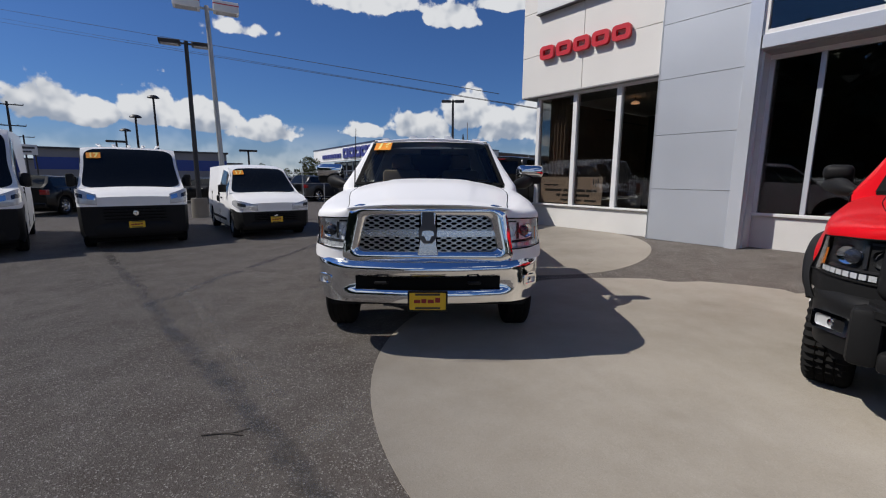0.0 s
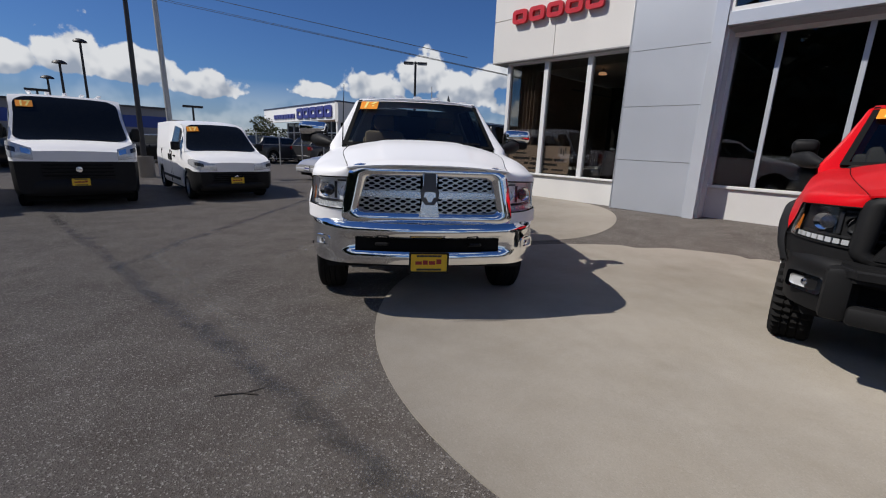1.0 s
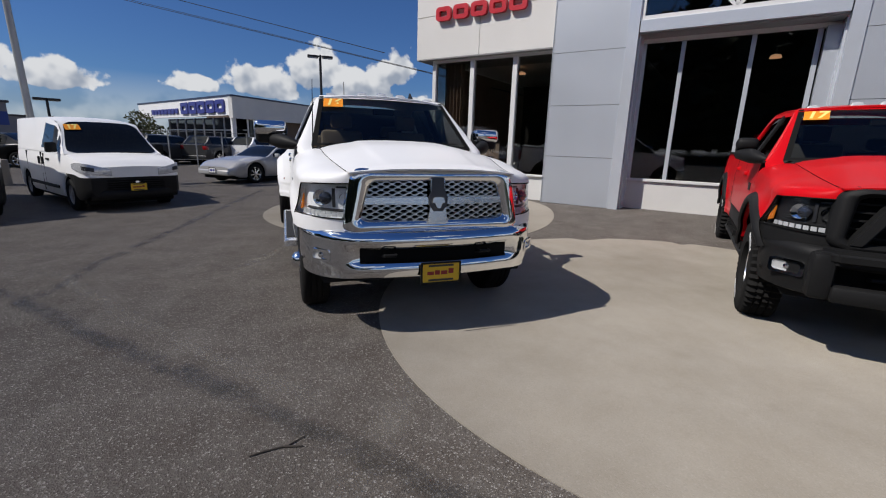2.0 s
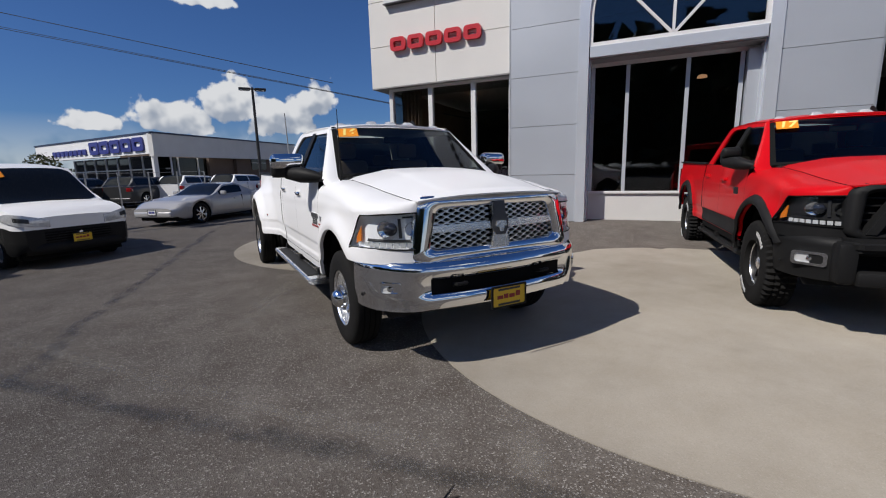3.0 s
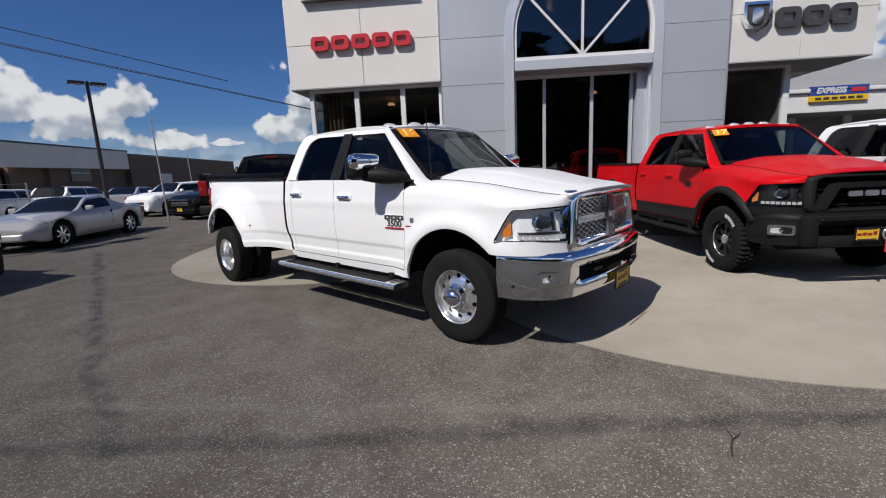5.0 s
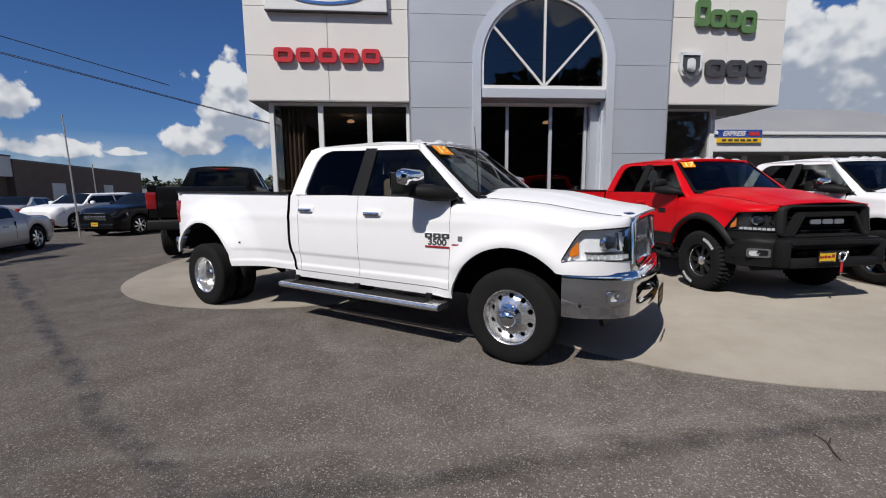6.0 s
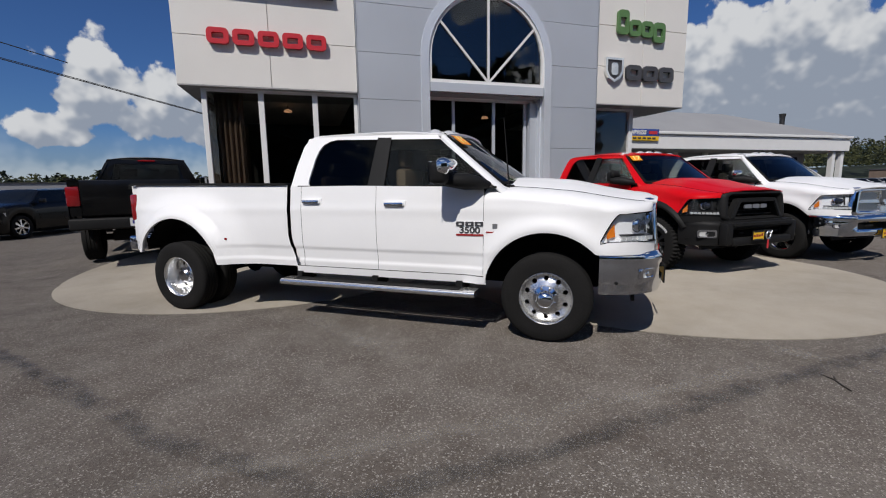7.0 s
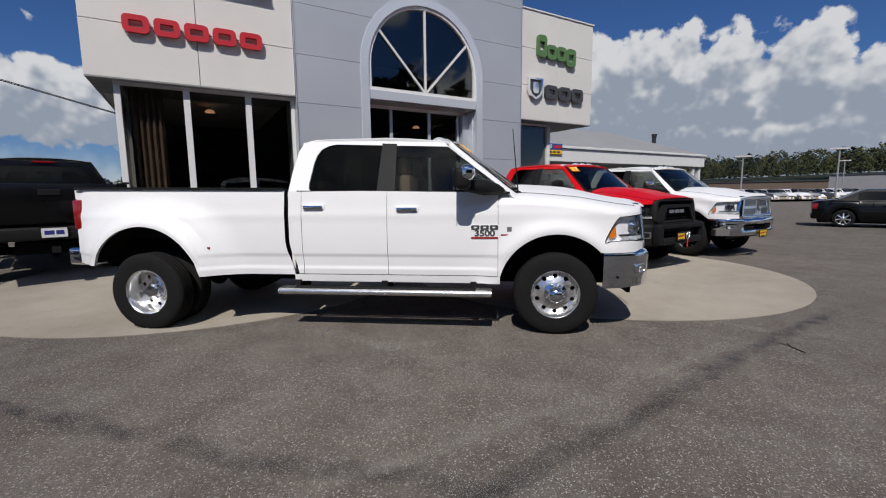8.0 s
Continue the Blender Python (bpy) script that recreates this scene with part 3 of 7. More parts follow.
    # windows under the other overhang
    w = fpart("window", boxm(10.80, 12.52, 0.52, 0.62, 3.64, 3.705), M_FRAME, b, "shop window beside a white post")
    for s0, s1 in ((10.80, 10.88), (12.38, 12.52)):
        fpart("mullion", boxm(s0, s1, 0.48, 0.64, 0.0, 3.64, 0.005), M_FRAME, w)
    fpart("pane", boxm(10.88, 12.38, 0.565, 0.575, 0.80, 3.64), M_SHOP_GLASS, w)
    fpart("knee_wall", boxm(10.88, 12.38, 0.50, 0.72, 0.0, 0.80), M_STUCCO, w)
    fpart("wall", boxm(12.40, 12.52, 0.64, 4.0, 0.0, 3.70), M_STUCCO, b)
    fpart("wall", boxm(12.52, 14.2, 4.0, 4.15, 0.0, 7.0), M_STUCCO, b)
    # rooms behind the glass; their near-black surfaces carry the dimness as colour
    fpart("back_wall", boxm(0.5, 13.8, 6.2, 6.4, 0.0, 7.0), M_ROOM, b, "near-black showroom back wall, the dimness put into its colour")
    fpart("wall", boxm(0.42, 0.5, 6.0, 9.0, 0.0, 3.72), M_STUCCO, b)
    fpart("floor_slab", boxm(0.45, 13.8, 0.3, 6.2, 0.0, 0.16), M_ROOM, b, "near-black showroom floor, the dimness put into its colour")
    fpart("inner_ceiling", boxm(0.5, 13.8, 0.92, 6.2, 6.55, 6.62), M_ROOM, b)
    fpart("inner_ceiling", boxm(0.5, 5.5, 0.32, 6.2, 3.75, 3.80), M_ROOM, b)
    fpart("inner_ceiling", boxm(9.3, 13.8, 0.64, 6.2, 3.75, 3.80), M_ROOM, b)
    fpart("roof", boxm(0.0, 13.95, 0.1, 9.0, 6.88, 7.0), M_ROOF, b)
    fpart("roof", boxm(3.93, 10.75, 0.0, 4.0, 9.15, 9.22), M_ROOF, b)
    fpart("wall", boxm(3.93, 10.75, 3.9, 4.0, 6.9, 9.2), M_GREY_WALL, b)
    return b


SHOWROOM = build_showroom()


def build_signs():
    w = (3.30 - 0.69) / 5
    sign = thing("sign", FRONT, "five raised red sign letters drawn as plain rounded blocks", "sign")
    for k in range(5):
        part("sign_block", letter_block(0.69 + w * k, 0.69 + w * k + w * 0.86, 4.60, 4.935), M_RED_SIGN, sign)
    sign = thing("sign", FRONT, "raised green sign letters drawn as plain rounded blocks", "sign")
    for s0, s1, z0, z1 in ((11.36, 11.74, 5.66, 6.32), (11.76, 12.17, 5.64, 6.08), (12.19, 12.60, 5.64, 6.08), (12.62, 13.04, 5.52, 6.08)):
        part("sign_block", letter_block(s0, s1, z0, z1), M_GREEN_SIGN, sign)
    sign = thing("sign", FRONT, "raised dark grey sign letters drawn as plain blocks", "sign")
    for k in range(3):
        part("sign_block", letter_block(11.72 + 0.59 * k, 11.72 + 0.59 * k + 0.53, 4.41, 4.84), M_GREY_SIGN, sign)
    emblem = thing("sign", FRONT, "dark shield-shaped emblem with a bright rim", "emblem")
    sh = [(10.99, 5.0), (11.60, 5.0), (11.60, 4.62), (11.50, 4.45), (11.295, 4.33), (11.09, 4.45), (10.99, 4.62)]
    cx, cz = 11.295, 4.70
    inn = [(cx + (u - cx) * 0.78, cz + (v - cz) * 0.80) for u, v in sh]
    part("rim", ringslab(bmesh.new(), sh, inn, face_fn(-0.12), 0.09), M_CHROME, emblem)
    part("face", slab(bmesh.new(), inn, face_fn(-0.09), 0.06), M_GREY_SIGN, emblem)
    part("boss", slab(bmesh.new(), rrect(11.18, 11.41, 4.52, 4.86, 0.08), face_fn(-0.125), 0.04), M_CHROME, emblem)
    board = thing("sign", FRONT, "white sign board with a silver winged outline", "sign board")
    part("board", boxm(0.56, 3.42, -0.14, -0.002, 5.775, 6.75, 0.01), M_FRAME, board)
    part("border", boxm(0.54, 3.44, -0.145, -0.01, 5.755, 5.775), M_GREY_SIGN, board)
    o = [(1.99 + 0.95 * math.cos(a), 6.18 + 0.27 * math.sin(a)) for a in [2 * math.pi * k / 32 for k in range(32)]]
    i = [(1.99 + 0.88 * math.cos(a), 6.18 + 0.21 * math.sin(a)) for a in [2 * math.pi * k / 32 for k in range(32)]]
    part("emblem", ringslab(bmesh.new(), o, i, face_fn(-0.165), 0.022), M_CHROME, board)
    part("wing", slab(bmesh.new(), rrect(1.30, 2.68, 6.05, 6.13, 0.03), face_fn(-0.165), 0.022), M_GREY_SIGN, board)
    name = thing("sign", FRONT, "small grey letters above the arch drawn as plain bars", "sign")
    for k in range(10):
        part("sign_block", slab(bmesh.new(), rrect(7.05 + 0.25 * k, 7.05 + 0.25 * k + 0.18, 7.12, 7.36, 0.03), face_fn(-0.115), 0.055), M_GREY_SIGN, name)
    for k in range(8):
        part("sign_block", slab(bmesh.new(), rrect(5.05 + 0.25 * k, 5.05 + 0.25 * k + 0.18, 7.12, 7.36, 0.03), face_fn(-0.115), 0.055), M_GREY_SIGN, name)
    # tan notice standing inside the shop window
    card = thing("poster", FRONT, "tan paper notice with lines of dark print inside the window", "poster")
    part("sheet", boxm(0.56, 2.55, 0.285, 0.295, 0.83, 1.54), M_CARD, card)
    for s0, s1, z0, z1 in ((0.72, 1.2, 1.30, 1.34), (0.75, 1.32, 1.15, 1.215), (1.38, 1.60, 1.15, 1.215), (1.80, 2.05, 1.15, 1.215), (2.10, 2.40, 1.15, 1.215), (1.15, 1.28, 1.02, 1.085),
                           (1.33, 1.60, 1.02, 1.085), (1.78, 2.2, 1.02, 1.085), (1.3, 1.58, 0.90, 0.945), (1.80, 1.95, 0.90, 0.945), (2.05, 2.4, 0.90, 0.945), (2.28, 2.31, 1.33, 1.48), (2.35, 2.38, 1.30, 1.45), (2.41, 2.44, 1.36, 1.50)):
        part("print_bar", boxm(s0, s1, 0.280, 0.2835, z0, z1), M_INK, card)
    # curtains inside the corner window
    cur = thing("curtain", FRONT, "brown curtain hanging in folds behind the shop window", "curtain")
    bm = grid(bmesh.new(), lambda u, v: (0.62 + 0.62 * u, 0.55 + 0.05 * math.sin(u * 34), 0.9 + 2.75 * v), 60, 2)
    part("drape", thicken(bm, 0.01), M_CURTAIN, cur, smooth=60)
    # assumed drape, added to stop daylight showing through the flank glazing
    cur = thing("curtain", FRONT, "brown curtain added along the flank window to block daylight through it", "curtain")
    bm = grid(bmesh.new(), lambda u, v: (0.66 + 0.05 * math.sin(u * 210), 0.62 + 5.3 * u, 0.9 + 2.75 * v), 300, 2)
    part("drape", thicken(bm, 0.01), M_CURTAIN, cur, smooth=60)
    for k, s in enumerate((8.2, 2.2)):
        lamp = thing("ceiling_lamp", FRONT @ pose(s, 2.2, 3.55), "small warm lamp glowing inside the showroom", "lamp", "showroom lamps")
        part("shade", lathe(bmesh.new(), [(0.08, 0.02), (0.06, 0.09), (0.0, 0.12), (0.005, 0.10), (0.05, 0.07), (0.07, 0.0)], 20, "Z"), M_LAMP_GLOW, lamp)
        part("stem", tubem([(0, 0, 0.08), (0, 0, 0.2)], 0.012), M_DARK_FRAME, lamp)


def glow(name, col, strength):
    m = bpy.data.materials.new(name)
    m.use_nodes = True
    p = m.node_tree.nodes["Principled BSDF"]
    p.inputs["Base Color"].default_value = (*col, 1)
    p.inputs["Emission Color"].default_value = (*col, 1)
    p.inputs["Emission Strength"].default_value = strength
    return m


M_LAMP_GLOW = glow("warm_lamp", (1.0, 0.55, 0.3), 0.6)
build_signs()


# ---- wheels and small car parts ----
def tyre_mesh(r, w, rim_r, lugs=0):
    """Tyre about the x axis, with grooved tread; lugs: number of shoulder blocks."""
    bm = bmesh.new()
    h = w / 2
    prof = [(-h * 0.72, rim_r), (-h * 0.95, rim_r + 0.02), (-h, (rim_r + r) / 2), (-h * 0.95, r - 0.035), (-h * 0.82, r - 0.008)]
    for k in range(4):
        a = -h * 0.74 + 2 * h * 0.74 * (k + 0.15) / 4
        b = -h * 0.74 + 2 * h * 0.74 * (k + 0.85) / 4
        prof += [(a, r), (b, r), (b + 0.004, r - 0.009), (a + 2 * h * 0.74 / 4 - 0.004, r - 0.009)]
    prof = prof[:-2] + [(h * 0.82, r - 0.008), (h * 0.95, r - 0.035), (h, (rim_r + r) / 2), (h * 0.95, rim_r + 0.02), (h * 0.72, rim_r)]
    n = 2 * lugs if lugs else 56
    rings = []
    for k, (a, rr) in enumerate(prof):
        ring = []
        for i in range(n):
            t = 2 * math.pi * i / n
            q = rr
            if lugs and rr > r - 0.04:
                on = (i + (1 if a > 0 else 0)) % 2
                q = rr + 0.010 if on else rr - 0.014
            ring.append(bm.verts.new((a * (1.04 if lugs and q > rr else 1.0), q * math.cos(t), q * math.sin(t))))
        rings.append(ring)
    for u, v in list(zip(rings, rings[1:])) + [(rings[-1], rings[0])]:
        for i in range(n):
            bm.faces.new((u[i], u[(i + 1) % n], v[(i + 1) % n], v[i]))
    return bm


def holed_disc(bm, r0, r1, n, rc, rh, prof, depth=0.02, m=20):
    """A wheel disc between two radii with n round holes; prof(r) is its place along the axle."""
    def put(rr, t):
        return bm.verts.new((prof(rr), rr * math.cos(t), rr * math.sin(t)))
    for k in range(n):
        t0, t1 = 2 * math.pi * k / n, 2 * math.pi * (k + 1) / n
        tc = (t0 + t1) / 2
        q = m // 4
        outer = [(r1, t0 + (t1 - t0) * i / q) for i in range(q)] + [(r1 + (r0 - r1) * i / q, t1) for i in range(q)]
        outer += [(r0, t1 + (t0 - t1) * i / q) for i in range(q)] + [(r0 + (r1 - r0) * i / q, t0) for i in range(q)]
        cy, cz = rc * math.cos(tc), rc * math.sin(tc)
        inner = []
        for rr, t in outer:
            a = math.atan2(rr * math.sin(t) - cz, rr * math.cos(t) - cy)
            y, z = cy + rh * math.cos(a), cz + rh * math.sin(a)
            inner.append((math.hypot(y, z), math.atan2(z, y)))
        vo = [put(*p) for p in outer]
        vi = [put(*p) for p in inner]
        vd = [bm.verts.new((v.co.x - depth, v.co.y, v.co.z)) for v in vi]
        for i in range(len(vo)):
            j = (i + 1) % len(vo)
            bm.faces.new((vo[i], vo[j], vi[j], vi[i]))
            bm.faces.new((vi[i], vi[j], vd[j], vd[i]))
    bmesh.ops.remove_doubles(bm, verts=bm.verts, dist=0.0004)
    return bm


def lerp_prof(pts):
    """A function through (r, a) points."""
    def f(r):
        for (r0, a0), (r1, a1) in zip(pts, pts[1:]):
            if r <= r1:
                return a0 + (a1 - a0) * smooth01((r - r0) / (r1 - r0))
        return pts[-1][1]
    return f


def put_wheel(car, x, y, r, w, style, side, lug=0):
    """A wheel of the given style under a car; side: +1 right, -1 left."""
    rim_r = {"dual_front": 0.222, "dual_rear": 0.222, "offroad": 0.222, "chrome": 0.245, "alloy": r * 0.66, "steel": r * 0.62}[style]
    back = -0.11 if style == "dual_rear" else -0.025
    wheel = part("wheel", lathe(bmesh.new(), [(-w * 0.40, rim_r * 0.98), (-w * 0.40, rim_r * 0.9), (-0.10 if style == "dual_rear" else -0.03, rim_r * 0.86), (back, 0.05), (back, 0.0)], 32), M_GAP, car, smooth=40)
    wheel.matrix_basis = pose(x, y, r, 0, 0, 0 if side > 0 else 180)
    part("tyre", tyre_mesh(r, w, rim_r, lug), M_RUBBER, wheel, "black rubber tyre", smooth=38)
    if style == "dual_front":
        bm = bmesh.new()
        p = lerp_prof([(0.0, 0.10), (0.10, 0.085), (0.13, 0.075), (0.20, 0.045), (0.218, 0.030)])
        holed_disc(bm, 0.115, 0.218, 10, 0.178, 0.0225, p)
        lathe(bm, [(0.0, 0.206), (0.03, 0.218), (0.085, 0.221), (0.105, 0.230), (0.112, 0.243), (0.098, 0.252), (0.06, 0.242)], 64)
        part("rim", bm, M_ALU, wheel, "polished aluminium rim with round hand holes", smooth=40)
        hub = lathe(bmesh.new(), [(0.07, 0.118), (0.10, 0.112), (0.115, 0.078), (0.155, 0.074), (0.165, 0.066), (0.185, 0.048), (0.192, 0.02), (0.192, 0.0)], 40)
        for k in range(8):
            t = 2 * math.pi * (k + 0.5) / 8
            part("lug_nut", tubem([(0.09, 0.098 * math.cos(t), 0.098 * math.sin(t)), (0.125, 0.098 * math.cos(t), 0.098 * math.sin(t))], 0.011, 8), M_CHROME, wheel)
        part("hub", hub, M_HUB, wheel, "chrome hub with lug nuts", smooth=40)
    elif style == "dual_rear":
        bm = bmesh.new()
        p = lerp_prof([(0.0, -0.05), (0.10, -0.045), (0.20, -0.07)])
        holed_disc(bm, 0.10, 0.196, 10, 0.160, 0.0225, p)
        lathe(bm, [(-0.09, 0.196), (-0.07, 0.197), (0.06, 0.205), (0.095, 0.218), (0.106, 0.232), (0.092, 0.242), (0.06, 0.236)], 64)
        part("rim", bm, M_ALU, wheel, "deeply dished polished aluminium rim", smooth=40)
        hub = lathe(bmesh.new(), [(-0.06, 0.102), (-0.02, 0.098), (-0.01, 0.08), (0.035, 0.076), (0.05, 0.06), (0.052, 0.0)], 40)
        for k in range(8):
            t = 2 * math.pi * (k + 0.5) / 8
            part("lug_nut", tubem([(-0.04, 0.089 * math.cos(t), 0.089 * math.sin(t)), (0.005, 0.089 * math.cos(t), 0.089 * math.sin(t))], 0.01, 8), M_CHROME, wheel)
        part("hub", hub, M_HUB, wheel, "chrome hub with lug nuts", smooth=40)
    else:
        n = {"offroad": 8, "chrome": 5, "alloy": 7, "steel": 10}[style]
        mt = {"offroad": M_RIM_DARK, "chrome": M_CHROME, "alloy": M_ALU, "steel": M_STEEL}[style]
        bm = lathe(bmesh.new(), [(0.0, rim_r * 0.93), (0.05, rim_r * 0.94), (0.075, rim_r * 0.98), (0.08, rim_r * 1.03), (0.06, rim_r * 1.04)], 48)
        for k in range(n):
            b = bmesh.new()
            wd = rim_r * {"offroad": 0.13, "chrome": 0.17, "alloy": 0.12, "steel": 0.24}[style]
            pts = [(rim_r * 0.2, -wd * 0.8), (rim_r * 0.96, -wd), (rim_r * 0.96, wd), (rim_r * 0.2, wd * 0.8)]
            slab(b, pts, lambda u, v, q: (0.05 + 0.02 * (1 - u / rim_r) - q, v, u), 0.03)
            bmesh.ops.rotate(b, verts=b.verts, matrix=Matrix.Rotation(2 * math.pi * k / n, 3, "X"))
            merge(bm, b)
        part("rim", bm, mt, wheel, {"offroad": "dark spoked off-road rim", "chrome": "chrome five-spoke rim", "alloy": "silver alloy rim", "steel": "grey steel rim"}[style], smooth=35)
        part("hub", lathe(bmesh.new(), [(0.03, rim_r * 0.3), (0.075, rim_r * 0.28), (0.085, rim_r * 0.2), (0.088, 0.0)], 24), mt if style != "offroad" else M_ALU, wheel, smooth=35)
        if style == "offroad":
            for k in range(14):
                t = -0.9 + 0.1 * k if k < 7 else math.pi - 0.9 + 0.1 * (k - 7)
                b = boxm(w * 0.5 - 0.004, w * 0.5 + 0.003, -0.011, 0.011, r - 0.115, r - 0.075)
                bmesh.ops.rotate(b, verts=b.verts, matrix=Matrix.Rotation(t, 3, "X"))
                part("sidewall_mark", b, M_FRAME, wheel, "white raised sidewall mark")
            lip = lathe(bmesh.new(), [(0.076, rim_r * 0.97), (0.086, rim_r * 0.99), (0.084, rim_r * 1.03)], 48)
            part("rim_lip", lip, M_ALU, wheel, smooth=40)
    return wheel


M_RIM_DARK = mat("dark_rim", (0.05, 0.05, 0.052), 0.35, 0.7, var=0.1)
M_HUB = mat("hub_chrome", (0.86, 0.87, 0.88), 0.12, 1.0, var=0.04)
M_STEEL = mat("grey_steel_rim", (0.30, 0.30, 0.31), 0.4, 0.6, var=0.1)


def text_mesh(text, size, shear=0.0, bold=0.035):
    """Lettering in the built-in font as a bmesh in its own x, y plane, middle at the origin."""
    cu = bpy.data.curves.new("lettering", "FONT")
    cu.body, cu.size, cu.extrude, cu.shear = text, size, 0.001, shear
    cu.align_x, cu.align_y, cu.offset = "CENTER", "CENTER", size * bold
    ob = bpy.data.objects.new("lettering", cu)
    scene.collection.objects.link(ob)
    me = bpy.data.meshes.new_from_object(ob.evaluated_get(bpy.context.evaluated_depsgraph_get()))
    bm = bmesh.new()
    bm.from_mesh(me)
    bpy.data.objects.remove(ob)
    bpy.data.curves.remove(cu)
    bpy.data.meshes.remove(me)
    return bm


def put_plate(car, x, y, z, w=0.305, h=0.155, yaw=0.0, white=False):
    """A dealer plate on a bumper: coloured card, rim and bars for its print; it faces +y."""
    m = pose(x, y, z, 0, 0, yaw)
    pl = part("number_plate", boxm(-w / 2, w / 2, -0.006, 0.0, -h / 2, h / 2, 0.003), M_FRAME if white else M_YELLOW, car, "pale number plate" if white else "yellow dealer plate with a dark rim")
    pl.matrix_basis = m
    part("rim", ringslab(bmesh.new(), rrect(-w / 2 - 0.008, w / 2 + 0.008, -h / 2 - 0.008, h / 2 + 0.008, 0.01), rrect(-w / 2 + 0.006, w / 2 - 0.006, -h / 2 + 0.006, h / 2 - 0.006, 0.01),
                               lambda u, v, q: (u, 0.004 - q, v), 0.012), M_PLASTIC, pl)
    bars = [(-0.1, -0.06, -0.01, 0.03), (-0.05, 0.0, -0.015, 0.015), (0.01, 0.05, -0.015, 0.02), (0.058, 0.11, -0.015, 0.012)] if not white else [(-0.11, -0.02, -0.03, 0.03), (0.0, 0.11, -0.03, 0.03)]
    for a, b, c, d in bars:
        part("print_bar", boxm(a, b, 0.0, 0.002, c, d), M_BLUE if white else M_RED_INK, pl)
    if not white:
        part("print_bar", boxm(-0.10, 0.10, 0.0, 0.002, 0.048, 0.064), M_INK, pl)
        part("print_bar", boxm(-0.10, 0.10, 0.0, 0.002, -0.064, -0.048), M_INK, pl)
    return pl


# ---- pickup trucks ----
def soft_slab(outline, fn, t, r=0.03):
    bm = slab(bmesh.new(), outline, fn, t)
    bmesh.ops.bevel(bm, geom=bm.edges[:], offset=r, segments=3, affect="EDGES")
    return bm


def put_both(name, make, material, car, label="", smooth=None):
    """The same part on both flanks: make(bm, sg) with sg +1 right, -1 left."""
    return [part(name, make(bmesh.new(), sg), material, car, label, smooth) for sg in (1, -1)]


def pickup(m, label, group, paint, rear_axle=-4.34, bed_end=-5.12, dual=False, lower=None, grille="chrome", rim="chrome", tyre=(0.405, 0.245), lugs=0, glass_side=None, sticker="", plate=True, flares=None, seats=None, lift=0.0):
    """A full-size crew-cab pickup; its origin is on the ground under the front axle, y forward, x to its right."""
    car = thing("pickup_truck", m, label, "pickup truck", group)
    glass_side = glass_side or M_TINT_GLASS
    low = lower or paint
    R, TW = tyre
    AR = R + 0.15                     # wheel arch radius, front
    AR2 = R + 0.205 if dual else AR   # and rear
    UP, UP2 = 0.02, 0.055             # the front and rear arches stand this much above the axles
    CAB_R, DOOR_1, DOOR_F = -2.66, -1.66, -0.56

    def half(y, z):
        """Half width of the body side."""
        w = 1.005 - 0.035 * ((z - 0.95) / 0.45) ** 2
        w -= 0.010 * smooth01((0.775 - z) / 0.03) - 0.006 * math.exp(-((z - 1.17) / 0.05) ** 2) - 0.012 * smooth01((0.645 - z) / 0.02)
        w -= 0.17 * smooth01((y - 0.30) / 0.75)
        r = math.hypot(y, z - R - UP)
        w += 0.045 * math.exp(-((r - AR - 0.03) / 0.10) ** 2) * smooth01((z - 0.25) / 0.2)
        if y < CAB_R - 0.1:
            r = math.hypot(y - rear_axle, z - R - UP2)
            if dual:
                w += 0.20 * (0.35 * smooth01((AR2 + 0.17 - r) / 0.15) + 0.65 * smooth01((AR2 + 0.46 - r) / 0.44)) * smooth01((1.43 - z) / 0.28)
            else:
                w += 0.03 * math.exp(-((r - AR2 - 0.03) / 0.10) ** 2)
            w -= 0.03 * smooth01((bed_end + 0.15 - y) / 0.15)
        return w

    def columns(y0, y1, base, axle=None, n=26):
        """Stations along the side with the lower edge there, dense at a wheel arch."""
        ys = [y0 + (y1 - y0) * i / n for i in range(n + 1)]
        if axle is not None:
            ar = AR if axle == 0.0 else AR2
            for k in range(25):
                ya = axle + ar * math.cos(math.pi * k / 24)
                if min(y0, y1) < ya < max(y0, y1):
                    ys.append(ya)
        ys = sorted(set(round(v, 4) for v in ys))
        out = []
        for y in ys:
            b = base(y)
            if axle is not None and abs(y - axle) < ar:
                b = max(b, R + (UP2 if axle else UP) + math.sqrt(max(0.0, ar * ar - (y - axle) ** 2)))
            out.append((y, b))
        return out

    def side_sheet(bm, sg, cols, top, rows=16, roll=None):
        """A body-side panel over the stations, up to top(y); roll(y): a curl inwards at the top."""
        vs = []
        for y, b in cols:
            line = [(half(y, b + (top(y) - b) * k / rows), b + (top(y) - b) * k / rows) for k in range(rows + 1)]
            if roll:
                x1, z1 = roll(y)
                x0, z0 = line[-1]
                for k in range(1, 7):
                    a = math.pi / 2 * k / 6
                    line.append((x1 + (x0 - x1) * math.cos(a), z0 + (z1 - z0) * math.sin(a)))
            line = [(line[0][0] - 0.03, line[0][1])] + line
            vs.append([bm.verts.new((sg * x, y, z)) for x, z in line])
        for u, v in zip(vs, vs[1:]):
            for k in range(len(u) - 1):
                bm.faces.new((u[k], v[k], v[k + 1], u[k + 1]))
        return bm

    def belt(y):
        return 1.385 + 0.03 * smooth01((-0.5 - y) / 2.0)

    def hood_edge(y):
        return 1.375 - 0.06 * smooth01((y + 0.4) / 0.9) - 0.085 * smooth01((y - 0.15) / 0.75)

